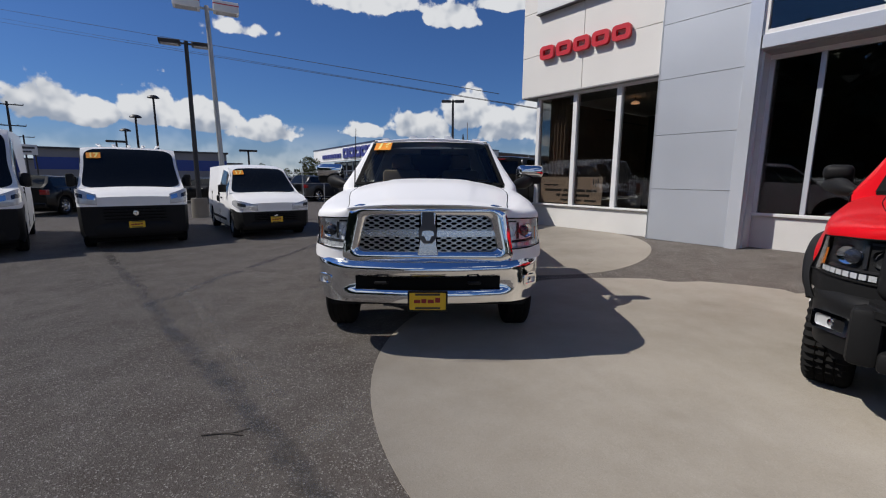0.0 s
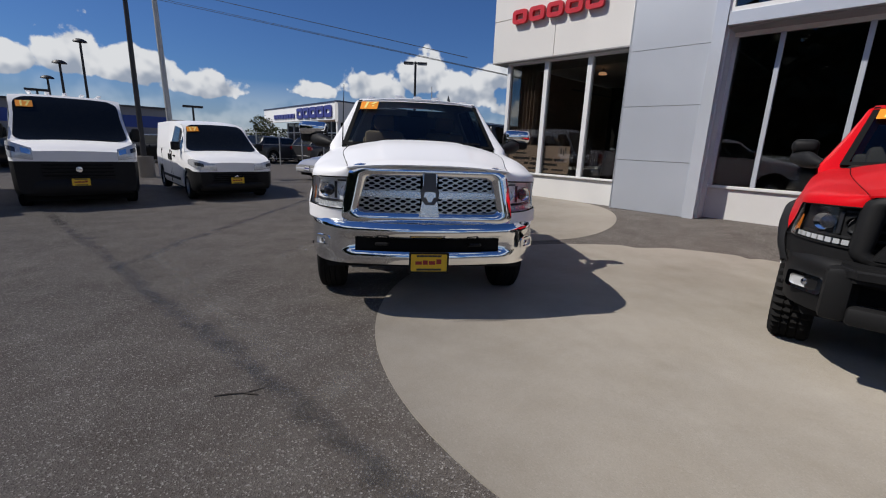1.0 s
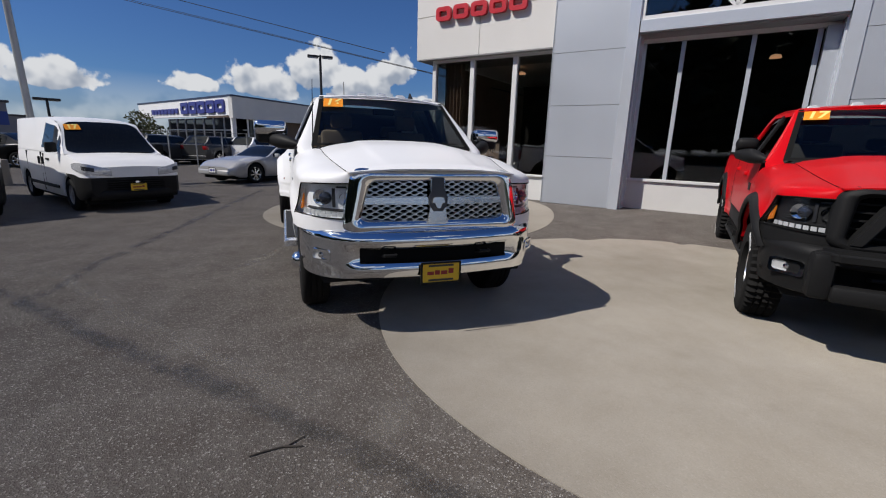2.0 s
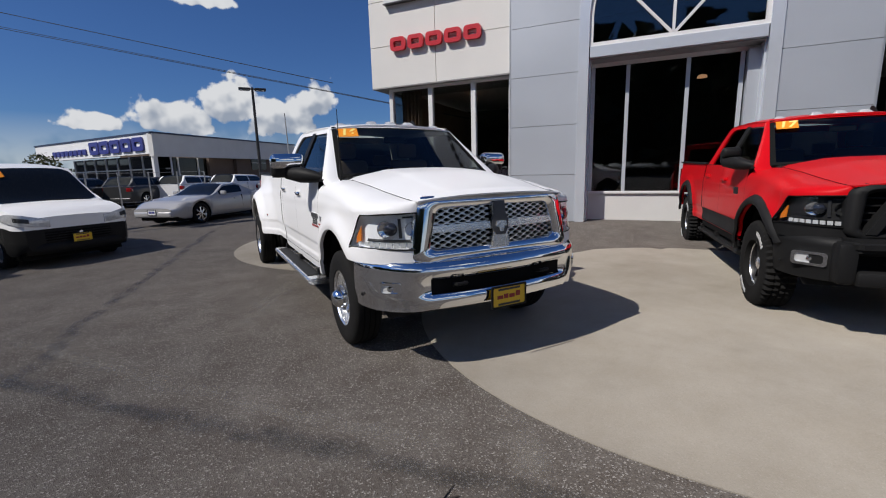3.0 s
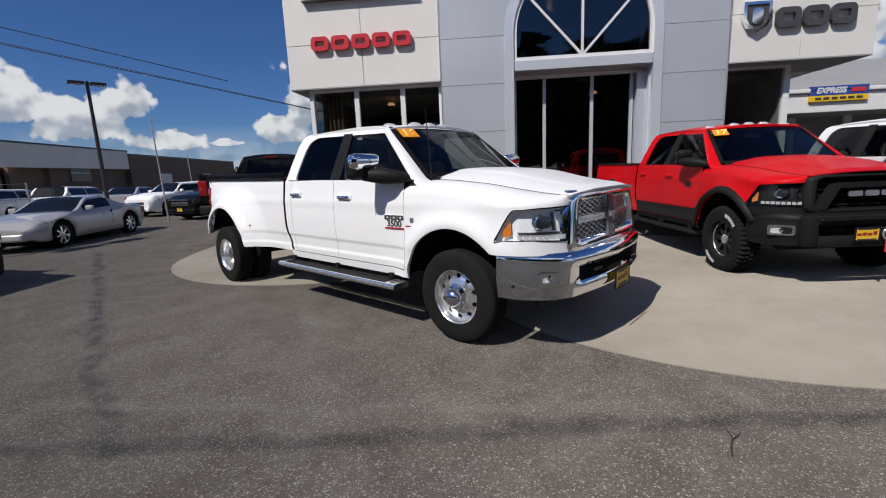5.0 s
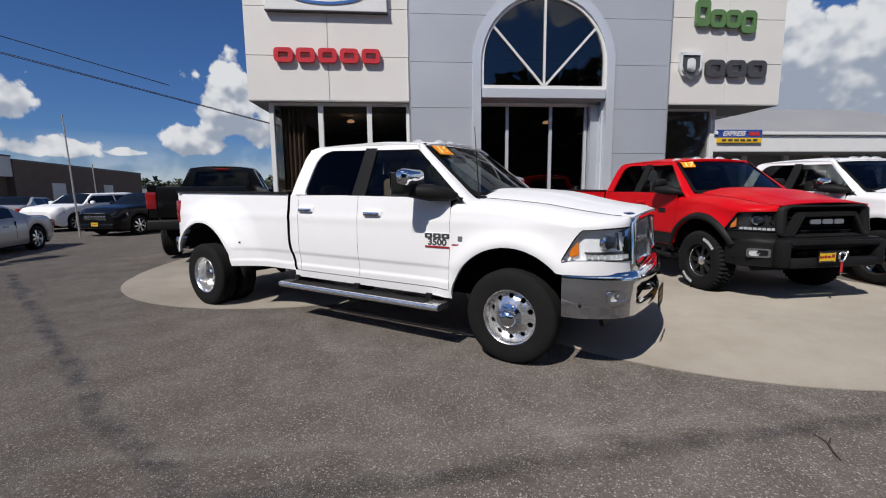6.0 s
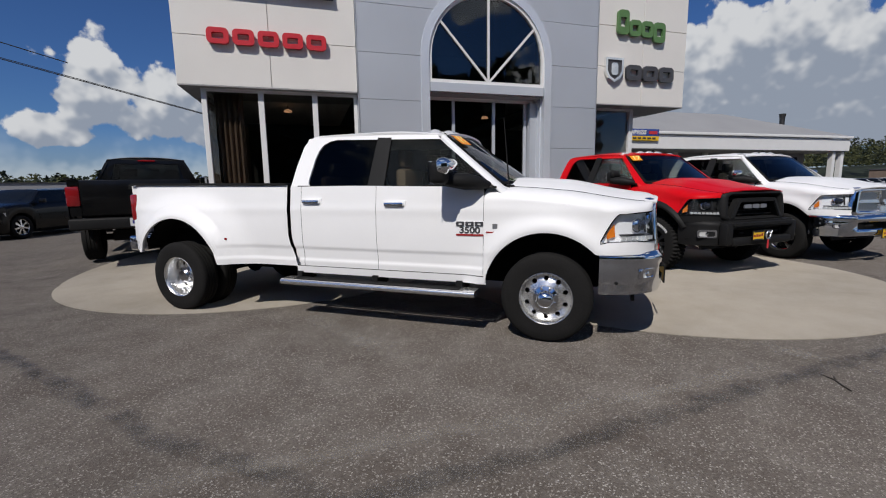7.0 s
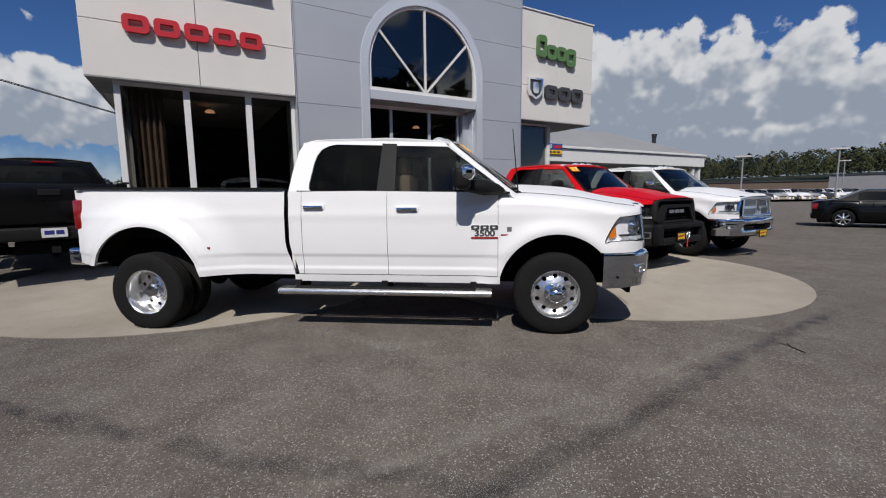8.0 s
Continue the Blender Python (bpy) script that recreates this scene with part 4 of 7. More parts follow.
    def hood_w(y):
        return 0.755 - 0.10 * smooth01((y - 0.1) / 0.8)

    # flank panels with gaps between them
    fl = lambda y: 0.49 if y < 0 else (0.80 if y > 0.3 else 0.49)
    ROWS, TIP_ROW = 32, 10
    z_top = hood_edge(0.443) - 0.12
    TIP = 0.80 + (z_top - 0.80) * TIP_ROW / ROWS      # the headlamp's rear point

    def hl(u, v, off=0.0):
        """Face of the headlamp, wrapped round the corner: u from the grille to the flank, v upwards."""
        x = 0.60 + 0.38 * math.sin(u * math.pi / 2) ** 0.85 - off * (0.3 + 0.6 * u)
        y = 0.90 - 0.457 * (1 - math.cos(u * math.pi / 2)) ** 0.9 - off
        zb = 0.90 + 0.015 * u + (TIP - 0.02 - 0.915) * u ** 7
        zt = 1.155 - 0.02 * u - (1.135 - TIP) * max(0.0, (u - 0.76) / 0.24) ** 1.15
        z = zb + (zt - zb) * v
        k = u ** 4
        return (x + (half(0.443, z) - off - x) * k, y - 0.035 * v * (1 - k), z)

    def nose_col(u):
        """Points of the nose below and above the lamp, one row of stations as the fender's own edge."""
        k = u ** 4
        p, b = Vector(hl(u, 1.0)), Vector(hl(u, 0.0))
        b.z += (TIP - b.z) * smooth01((u - 0.97) / 0.03)
        low_ = []
        for i in range(TIP_ROW + 1):
            z = 0.80 + (b.z - 0.80) * i / TIP_ROW
            low_.append((b.x + (half(0.443, z) - b.x) * k, b.y, z))
        p.z += (TIP - p.z) * smooth01((u - 0.97) / 0.03)
        yh = 0.89 - 0.447 * u
        q = Vector((hood_w(yh) + 0.003, yh, hood_edge(yh)))
        zs = p.z + (z_top - p.z) * (0.35 + 0.65 * u)
        if u < 1:
            zs = min(zs, q.z - 0.015)
        high = []
        for i in range(ROWS - TIP_ROW + 1):
            z = p.z + (zs - p.z) * i / (ROWS - TIP_ROW)
            high.append((p.x + (half(0.443, z) - p.x) * k, p.y, z))
        x0 = high[-1][0]
        for i in range(1, 7):
            a = math.pi / 2 * i / 6
            high.append((q.x + (x0 - q.x) * math.cos(a), q.y + (p.y - q.y) * math.cos(a), zs + (q.z - zs) * math.sin(a)))
        return low_, high

    def fender(bm, sg):
        side_sheet(bm, sg, columns(DOOR_F + 0.002, 0.443, fl, 0.0), lambda y: hood_edge(y) - 0.12, ROWS, lambda y: (hood_w(y) + 0.003, hood_edge(y)))
        cols = [nose_col(i / 20) for i in range(21)]
        for which in ((0, 1) if grille == "chrome" else (1,)):
            vs = [[bm.verts.new((sg * x, y, z)) for x, y, z in c_[which]] for c_ in cols]
            for u, v in zip(vs, vs[1:]):
                for i in range(len(u) - 1):
                    bm.faces.new((u[i], v[i], v[i + 1], u[i + 1]))
        bmesh.ops.remove_doubles(bm, verts=bm.verts, dist=0.003)
        return bm
    put_both("fender", fender, paint, car, smooth=45)
    if grille != "chrome":
        put_both("fender_apron", lambda bm, sg: grid(bm, lambda u, v: (sg * hl(u, 0)[0], hl(u, 0)[1] - 0.006, 0.79 + (hl(u, 0)[2] - 0.79) * v), 16, 3), M_PLASTIC, car, smooth=55)
    doors = put_both("door", lambda bm, sg: side_sheet(bm, sg, columns(DOOR_1 + 0.002, DOOR_F - 0.002, lambda y: 0.565, None, 14), belt, 60), paint, car, "front door", smooth=45)
    doors2 = put_both("door", lambda bm, sg: side_sheet(bm, sg, columns(CAB_R + 0.11, DOOR_1 - 0.002, lambda y: 0.565, None, 14), belt, 60), paint, car, "rear door", smooth=45)
    put_both("rocker", lambda bm, sg: side_sheet(bm, sg, columns(CAB_R, DOOR_F + 0.02, lambda y: 0.485), lambda y: 0.558, 4), low, car, smooth=45)
    put_both("cab_corner", lambda bm, sg: side_sheet(bm, sg, columns(CAB_R - 0.03, CAB_R + 0.105, lambda y: 0.565, None, 4), belt, 60), paint, car, smooth=45)
    bed_top = lambda y: 1.425 + 0.035 * smooth01((-2.8 - y) / 2.2)
    put_both("bed_side", lambda bm, sg: side_sheet(bm, sg, columns(bed_end, CAB_R - 0.075, lambda y: 0.555 + (0.10 if y < rear_axle - 0.3 else 0), rear_axle, 40), bed_top, 50), paint, car, "cargo bed side", smooth=45)
    put_both("bed_rail", lambda bm, sg: slab(bm, [(CAB_R - 0.08, 1.425), (bed_end + 0.01, 1.46), (bed_end + 0.01, 1.485), (CAB_R - 0.08, 1.45)], lambda u, v, q: (sg * (0.985 - q), u, v), 0.09), M_PLASTIC, car, "black bed rail cap")
    # dark inside of the body, seen in the gaps and arches
    part("inner_body", boxm(-0.90, 0.90, CAB_R - 0.02, -0.62, 0.50, 1.36), M_GAP, car)
    part("engine_bay", boxm(-0.60, 0.60, -0.62, 0.80, 0.55, 1.16), M_GAP, car)
    part("inner_bed", boxm(-0.78, 0.78, bed_end + 0.06, CAB_R - 0.12, 0.62, 0.95), M_GAP, car)
    put_both("bed_wall", lambda bm, sg: box(bm, sg * 0.90 - 0.02, sg * 0.90 + 0.02, bed_end + 0.03, CAB_R - 0.09, 0.93, 1.44), M_PLASTIC, car, "black bed liner wall")
    for axle in (0.0, rear_axle):
        for sg in (1, -1):
            bm = bmesh.new()
            grid(bm, lambda u, v: (sg * (0.55 + v * ((1.12 if dual and axle else 0.93) - 0.55)), axle + ((AR2 if axle else AR) + 0.01) * math.cos(math.pi * (0.06 + 0.80 * u)), R + (UP2 if axle else UP) + ((AR2 if axle else AR) + 0.01) * math.sin(math.pi * (0.06 + 0.80 * u))), 24, 1)
            part("wheel_liner", thicken(bm, 0.008), M_GAP, car)
    part("chassis", boxm(-0.45, 0.45, bed_end + 0.2, 0.75, 0.42, 0.60), M_GAP, car, "dark steel frame")
    part("axle_tube", tubem([(-0.85, 0, R), (0.85, 0, R)], 0.06), M_GAP, car)
    part("axle_tube", tubem([(-0.85, rear_axle, R), (-0.1, rear_axle, R), (0.0, rear_axle, R), (0.1, rear_axle, R), (0.85, rear_axle, R)], [0.06, 0.07, 0.16, 0.07, 0.06], 12), M_GAP, car)
    # bonnet with a raised middle
    def hood(u, v):
        y = -0.42 + 1.31 * v
        w = hood_w(y)
        x = (2 * u - 1) * w
        a = abs(2 * u - 1)
        mid = 1.470 - 0.055 * smooth01((y + 0.40) / 1.0) - 0.115 * smooth01((y - 0.10) / 0.80) - 0.03 * smooth01((y - 0.80) / 0.09)
        edge = hood_edge(y) + 0.004
        dome = smooth01((0.62 - a) / 0.10)
        z = edge + (mid - edge) * (0.91 * (1 - a ** 2.8) + 0.09 * dome * (1 - 0.6 * smooth01((y - 0.5) / 0.4)))
        return (x, y + 0.055 * (1 - a * a) * smooth01((y - 0.4) / 0.5) + 0.05 * (1 - a * a) * smooth01((-0.2 - y) / 0.3), z)
    part("bonnet", thicken(grid(bmesh.new(), hood, 60, 40), 0.012), paint, car, "bonnet with a raised centre", smooth=60)
    part("cowl", boxm(-0.78, 0.78, -0.62, -0.32, 1.30, 1.395, 0.02), M_PLASTIC, car, "black cowl under the windscreen")
    # cab above the belt line
    lean = lambda z: 0.965 - 0.50 * (z - 1.385)
    up = lambda sg: (lambda u, v, q: (sg * (lean(v) - q), u, v))
    TOP = 1.925

    def taller(z, y):
        """The glasshouse: the roof is highest over the rear seats and rounds down to the windscreen."""
        return z if z < 1.385 else 1.385 + (z - 1.385) * (1.055 - 0.09 * smooth01((y + 1.80) / 0.85))

    def a_pillar(u, v, sg):
        """From the windscreen's edge round to the door glass; v runs up from below the cowl."""
        t = max(0.0, (v - 0.2) / 0.8)
        a = Vector((0.83 - 0.14 * t, -0.42 - 0.6275 * t, 1.395 + 0.53 * t))
        z = 1.385 + 0.48 * t
        b = Vector((lean(z), -0.47 - 0.60 * t, z))
        if v < 0.2:
            a, b = a.lerp(Vector((0.78, -0.28, 1.31)), 1 - v / 0.2), b.lerp(Vector((0.95, -0.38, 1.29)), 1 - v / 0.2)
        p = a.lerp(b, u) + Vector((0.022, 0.012, 0.006)) * math.sin(math.pi * u)
        return (sg * p.x, p.y, p.z)
    put_both("a_pillar", lambda bm, sg: thicken(grid(bm, lambda u, v: a_pillar(u, v, sg), 6, 16), 0.02), paint, car, smooth=60)
    put_both("mirror_sail", lambda bm, sg: slab(bm, [(-0.47, 1.372), (-0.76, 1.378), (-0.76, 1.41), (-0.70, 1.455), (-0.60, 1.465), (-0.50, 1.392)], lambda u, v, q: (sg * (lean(v) + 0.008 - q), u, v), 0.03), M_PLASTIC, car, "black mirror mount")
    put_both("roof_rail", lambda bm, sg: slab(bm, [(-1.06, 1.865), (-1.13, TOP), (-2.46, TOP), (-2.55, TOP - 0.015), (-2.25, 1.872)], up(sg), 0.05), paint, car, smooth=30)
    put_both("c_pillar", lambda bm, sg: slab(bm, [(-2.25, 1.872), (-2.55, TOP - 0.015), (-2.61, 1.875), (-2.65, 1.81), (-2.685, 1.60), (-2.70, 1.38), (-2.40, 1.395), (-2.455, 1.405), (-2.482, 1.43), (-2.487, 1.48), (-2.465, 1.68), (-2.445, 1.76), (-2.405, 1.82), (-2.335, 1.856)], up(sg), 0.05), paint, car, smooth=30)
    put_both("b_pillar", lambda bm, sg: slab(bm, [(-1.585, 1.39), (-1.60, 1.87), (-1.755, 1.872), (-1.77, 1.40)], lambda u, v, q: (sg * (lean(v) - 0.004 - q), u, v), 0.03), M_PLASTIC, car, "black window pillar")
    for sg in (1, -1):
        w = part("window", slab(bmesh.new(), [(-1.585, 1.385), (-0.45, 1.365), (-0.50, 1.41), (-1.06, 1.868), (-1.60, 1.872)], lambda u, v, q: (sg * (lean(v) - 0.018 - q), u, v), 0.005), M_DOOR_GLASS, car, "front door glass")
        w.visible_shadow = False
        w = part("window", slab(bmesh.new(), [(-2.51, 1.39), (-1.77, 1.385), (-1.755, 1.872), (-2.36, 1.878), (-2.43, 1.845), (-2.465, 1.77), (-2.505, 1.47)], lambda u, v, q: (sg * (lean(v) - 0.018 - q), u, v), 0.005), glass_side, car, "dark tinted rear door glass")
        w.visible_shadow = False
        part("window_seal", slab(bmesh.new(), [(-2.60, 1.395), (-0.45, 1.366), (-0.45, 1.386), (-2.60, 1.42)], lambda u, v, q: (sg * (lean(1.39) + 0.006 - q), u, v), 0.02), M_PLASTIC, car)

    def roof(u, v):
        x = (2 * u - 1) * 0.705
        y = -0.96 - 1.66 * v
        a = abs(2 * u - 1)
        z = TOP - 0.005 + 0.055 * (1 - a ** 2.5) - 0.025 * smooth01((v - 0.86) / 0.14) - 0.015 * smooth01((0.08 - v) / 0.08)
        return (x, y - 0.05 * a * a * (1 - v), z)
    part("roof", thicken(grid(bmesh.new(), roof, 28, 24), 0.02), paint, car, "cab roof", smooth=50)

    def screen(u, v):
        a = 2 * u - 1
        x = a * (0.83 - 0.14 * v)
        y = -0.27 - 0.71 * v - 0.15 * (1 - 0.55 * v) * a * a
        return (x, y, taller(1.415 + 0.525 * v - 0.02 * a * a * (1 - v) - 0.015 * a * a * v, y))
    ws = part("windscreen", grid(bmesh.new(), screen, 20, 10), M_SCREEN_GLASS, car, "curved windscreen", smooth=60)
    ws.visible_shadow = False
    frit = bmesh.new()
    for (u0, u1, v0, v1) in ((0, 1, 0, 0.05), (0, 0.03, 0, 1), (0.97, 1, 0, 1)):
        grid(frit, lambda u, v: Vector(screen(u0 + (u1 - u0) * u, v0 + (v1 - v0) * v)) + Vector((0, 0.004, 0.004)), 16, 4)
    part("screen_border", frit, M_GAP, ws)
    part("roof_header", grid(bmesh.new(), lambda u, v: Vector(screen(u, 0.955 + 0.06 * v)) + Vector((0, 0.005 - 0.035 * v, 0.006 + 0.004 * v)), 20, 4), paint, car, "roof edge over the windscreen", smooth=60)
    for x0, x1 in ((0.45, -0.25), (-0.10, -0.66)):
        pts = [Vector(screen((x0 + (x1 - x0) * t) / 1.66 + 0.5, 0.02 + 0.05 * t)) + Vector((0, 0.02, 0.015)) for t in (0, 0.25, 0.5, 0.75, 1)]
        part("wiper", tubem(pts, 0.009, 6), M_PLASTIC, car)
    # back of the cab
    bm = bmesh.new()
    ringslab(bm, [(-0.92, 0.56), (0.92, 0.56), (0.955, 1.38), (0.70, 1.90), (-0.70, 1.90), (-0.955, 1.38)], [(-0.6, 1.43), (0.6, 1.43), (0.66, 1.5), (0.58, 1.82), (-0.58, 1.82), (-0.66, 1.5)],
             lambda u, v, q: (u, CAB_R - 0.045 + 0.09 * smooth01((v - 1.4) / 0.5) + q, v), 0.03)
    part("cab_back", bm, paint, car, smooth=30)
    rg = part("rear_window", slab(bmesh.new(), [(-0.6, 1.43), (0.6, 1.43), (0.66, 1.5), (0.58, 1.82), (-0.58, 1.82), (-0.66, 1.5)], lambda u, v, q: (u, CAB_R - 0.035 + 0.09 * smooth01((v - 1.4) / 0.5) + q, v), 0.005), glass_side, car)
    rg.visible_shadow = False
    part("brake_lamp", boxm(-0.16, 0.16, CAB_R - 0.0, CAB_R + 0.05, 1.865, 1.90, 0.008), M_RED_LENS, car, "red high brake lamp")
    # inside
    seat = seats or M_INTERIOR
    part("dashboard", boxm(-0.78, 0.78, -0.95, -0.55, 1.05, 1.36, 0.06, 2), M_INTERIOR, car)
    for x in (-0.40, 0.40):
        bm = boxm(x - 0.25, x + 0.25, -1.62, -1.48, 0.95, 1.58, 0.05, 2)
        box(bm, x - 0.13, x + 0.13, -1.64, -1.54, 1.60, 1.78, 0.04, 2)
        part("front_seat", bm, seat, car, "front seat with headrest", smooth=40)
        bm = boxm(x - 0.33, x + 0.33, -2.52, -2.40, 0.95, 1.52, 0.05, 2)
        box(bm, x - 0.13, x + 0.13, -2.53, -2.44, 1.53, 1.68, 0.04, 2)
        part("rear_seat", bm, seat, car, "rear seat with headrest", smooth=40)
    bm = bmesh.new()
    pts = [(-0.40 + 0.185 * math.cos(2 * math.pi * k / 24), -1.06 - 0.06 * math.sin(2 * math.pi * k / 24), 1.30 + 0.165 * math.sin(2 * math.pi * k / 24)) for k in range(25)]
    part("steering_wheel", tube(bm, pts, 0.015, 6), M_PLASTIC, car, smooth=40)
    part("mirror_inside", boxm(-0.12, 0.12, -1.04, -1.01, 1.76, 1.83, 0.01), M_PLASTIC, car)
    # roof lamps and aerial fin
    for x in (-0.56, -0.22, 0.0, 0.22, 0.56):
        bm = bmesh.new()
        grid(bm, lambda u, v: (x + 0.06 * (2 * u - 1), -1.07 - 0.14 * v - 0.05 * (x / 0.7) ** 2, roof((x / 0.705 + 1) / 2, 0.1)[2] - 0.01 + 0.042 * math.sin(math.pi * v) ** 0.6 * (1 - (2 * u - 1) ** 4) ** 0.5), 8, 8)
        part("roof_lamp", thicken(bm, 0.004), M_LAMP_CLEAR, car, "clear roof marker lamp", smooth=60)
    fin = slab(bmesh.new(), [(-1.30, 1.95), (-1.42, 2.035), (-1.47, 2.035), (-1.50, 1.95)], lambda u, v, q: (-0.42 + (q - 0.015) * (2.05 - v) * 8, u, v), 0.03)
    part("aerial_fin", fin, M_PLASTIC, car)
    # door handles
    for sg in (1, -1):
        for y, z in ((-1.455, 1.225), (-2.42, 1.25)):
            bm = boxm(half(y, z) - 0.01, half(y, z) + 0.035, y - 0.105, y + 0.105, z - 0.02, z + 0.02, 0.014, 2)
            cup = boxm(half(y, z) - 0.01, half(y, z) + 0.005, y - 0.125, y + 0.125, z - 0.034, z + 0.034, 0.004)
            for b in (bm, cup):
                bmesh.ops.scale(b, vec=(sg, 1, 1), verts=b.verts)
            part("handle", bm, M_CHROME if grille == "chrome" else M_PLASTIC if paint is M_BLACK_PAINT else paint, car, "", smooth=35)
            part("handle_cup", cup, paint, car)
    # towing mirrors
    for sg in (1, -1):
        w, h = (0.30, 0.23) if dual else (0.19, 0.20)
        x0 = 1.05 if dual else 1.01
        cap = boxm(x0 - 0.015, x0 + w, -0.90, -0.775, 1.485, 1.505 + h * 0.55, 0.05, 3)
        cas = boxm(x0 - 0.01, x0 + w - 0.01, -0.96, -0.81, 1.505 - h * 0.42, 1.505 + h * 0.45, 0.045, 3)
        arm = tubem([(0.94, -0.52, 1.395), (1.00, -0.58, 1.41), (x0 + 0.05, -0.70, 1.43), (x0 + 0.14, -0.86, 1.445)], [0.03, 0.055, 0.075, 0.055], 12)
        gl = boxm(x0 + 0.02, x0 + w - 0.03, -0.966, -0.958, 1.49 - h * 0.35, 1.49 + h * 0.5, 0.002)
        for b in (cap, cas, arm, gl):
            bmesh.ops.scale(b, vec=(sg, 1, 1), verts=b.verts)
        mir = part("mirror", cas, M_PLASTIC, car, "black towing mirror", smooth=35)
        part("cap", cap, M_CHROME if grille == "chrome" else M_PLASTIC, mir, "chrome mirror cap" if grille == "chrome" else "", smooth=35)
        part("arm", arm, M_PLASTIC, mir, smooth=35)
        part("mirror_glass", gl, M_CHROME, mir)
    # bumper: a wrapped, stepped bar with a slot
    def bplan(s):
        """Plan of the bumper face for s in -1..1."""
        a = abs(s)
        if a < 0.60:
            return (s, 1.02 - 0.06 * (a / 0.60) ** 2)
        t = (a - 0.60) / 0.40
        return (math.copysign(0.60 + 0.392 * math.sin(t * math.pi / 2) ** 0.95, s), 0.96 - 0.52 * (1 - math.cos(t * math.pi / 2)) ** 0.92)
    ss = sorted(set([-1 + 2 * k / 64 for k in range(65)] + [-0.60, 0.60]))
    prof = [(0.808, -0.10), (0.814, -0.05), (0.802, -0.026), (0.768, 0.0), (0.735, 0.006), (0.715, 0.0), (0.685, -0.028), (0.655, -0.030), (0.60, -0.030), (0.575, -0.018), (0.55, 0.0), (0.50, -0.002), (0.468, -0.016), (0.455, -0.05)]
    bm = bmesh.new()
    vs = []
    for s in ss:
        x, y = bplan(s)
        x2, y2 = bplan(s * 0.985 + 0.0001)
        nrm = Vector((y2 - y, x - x2)) if s > 0 else Vector((y - y2, x2 - x))
        nrm = Vector((0, 1)) if abs(s) < 0.02 else nrm.normalized()
        if nrm.y < 0:
            nrm = -nrm
        if nrm.x * s < 0:
            nrm = Vector((-nrm.x, nrm.y))
        lift = 0.02 * smooth01((abs(s) - 0.55) / 0.4)
        plain = smooth01((abs(s) - 0.60) / 0.10)
        prof_s = [(z, o + (0.004 - 0.9 * (z - 0.645) ** 2 - o) * plain * smooth01((0.75 - z) / 0.03) * smooth01((z - 0.475) / 0.03)) for z, o in prof]
        vs.append([bm.verts.new((x + nrm.x * o, y + nrm.y * o, z + lift * (1 if z > 0.6 else -0.6))) for z, o in prof_s])
    for i in range(len(ss) - 1):
        sm = (ss[i] + ss[i + 1]) / 2
        for k in range(len(prof) - 1):
            if abs(sm) < 0.60 and 6 <= k <= 8:
                continue
            bm.faces.new((vs[i][k], vs[i + 1][k], vs[i + 1][k + 1], vs[i][k + 1]))
    bump_mat = M_CHROME if grille == "chrome" else M_PLASTIC
    part("front_bumper", thicken(bm, 0.006), bump_mat, car, "chrome front bumper" if grille == "chrome" else "textured black front bumper", smooth=40)
    part("bumper_slot", boxm(-0.62, 0.62, 0.86, 0.93, 0.58, 0.69), M_GAP, car)
    for x in (-0.38, 0.38):
        part("tow_hook", tubem([(x - 0.05, 0.95, 0.63), (x - 0.04, 1.0, 0.64), (x + 0.04, 1.0, 0.64), (x + 0.05, 0.95, 0.63)], 0.013, 8), M_PLASTIC, car)
    part("air_dam", slab(bmesh.new(), [(-0.84, 0.385), (0.84, 0.385), (0.90, 0.50), (-0.90, 0.50)], lambda u, v, q: (u, 0.86 - 0.18 * (u / 0.9) ** 4 - q + (v - 0.34) * 0.3, v), 0.03), M_PLASTIC, car, "black air dam")
    for sg in (1, -1):
        bm = ringslab(bmesh.new(), rrect(-0.085, 0.085, -0.045, 0.045, 0.02), rrect(-0.066, 0.066, -0.028, 0.028, 0.015), lambda u, v, q: (u, 0.012 - q, v), 0.03)
        if grille != "chrome":
            bmesh.ops.scale(bm, vec=(1.5, 1, 1.3), verts=bm.verts)
        fog = part("fog_lamp", bm, M_CHROME, car, "rectangular fog lamp")
        x, y = bplan(0.78)
        fog.matrix_basis = pose(sg * x, y + 0.004, 0.632, 0, 0, -sg * 42)
        fw = 1.0 if grille == "chrome" else 1.45
        part("lens", boxm(-0.068 * fw, 0.068 * fw, -0.012, 0.0, -0.028 * fw ** 0.7, 0.028 * fw ** 0.7), M_LAMP_CLEAR, fog)
        part("bulb", lathe(bmesh.new(), [(0.0, 0.024), (0.008, 0.02), (0.012, 0.0)], 16, "Y"), M_CHROME, fog, smooth=40)
        sx, sy = bplan(0.93)
        part("parking_sensor", lathe(bmesh.new(), [(0.0, 0.014), (0.006, 0.012), (0.007, 0.0)], 14, "Y"), M_PLASTIC, car).matrix_basis = pose(sg * (sx + 0.004), sy + 0.01, 0.56, 0, 0, -sg * 62)
    if plate:
        put_plate(car, 0.0, 1.05, 0.50)
    # headlamps wrapped round the corner
    for sg in (1, -1):
        mir = lambda p: (sg * p[0], p[1], p[2])
        h = part("headlamp", grid(bmesh.new(), lambda u, v: mir(hl(u, v, 0.048)), 16, 8), M_LAMP_BOWL if grille == "chrome" else M_PLASTIC, car, "wrap-round headlamp", smooth=50)
        ln = part("lens", grid(bmesh.new(), lambda u, v: mir(hl(u, v, 0.0)), 20, 8), M_LENS, h, smooth=60)
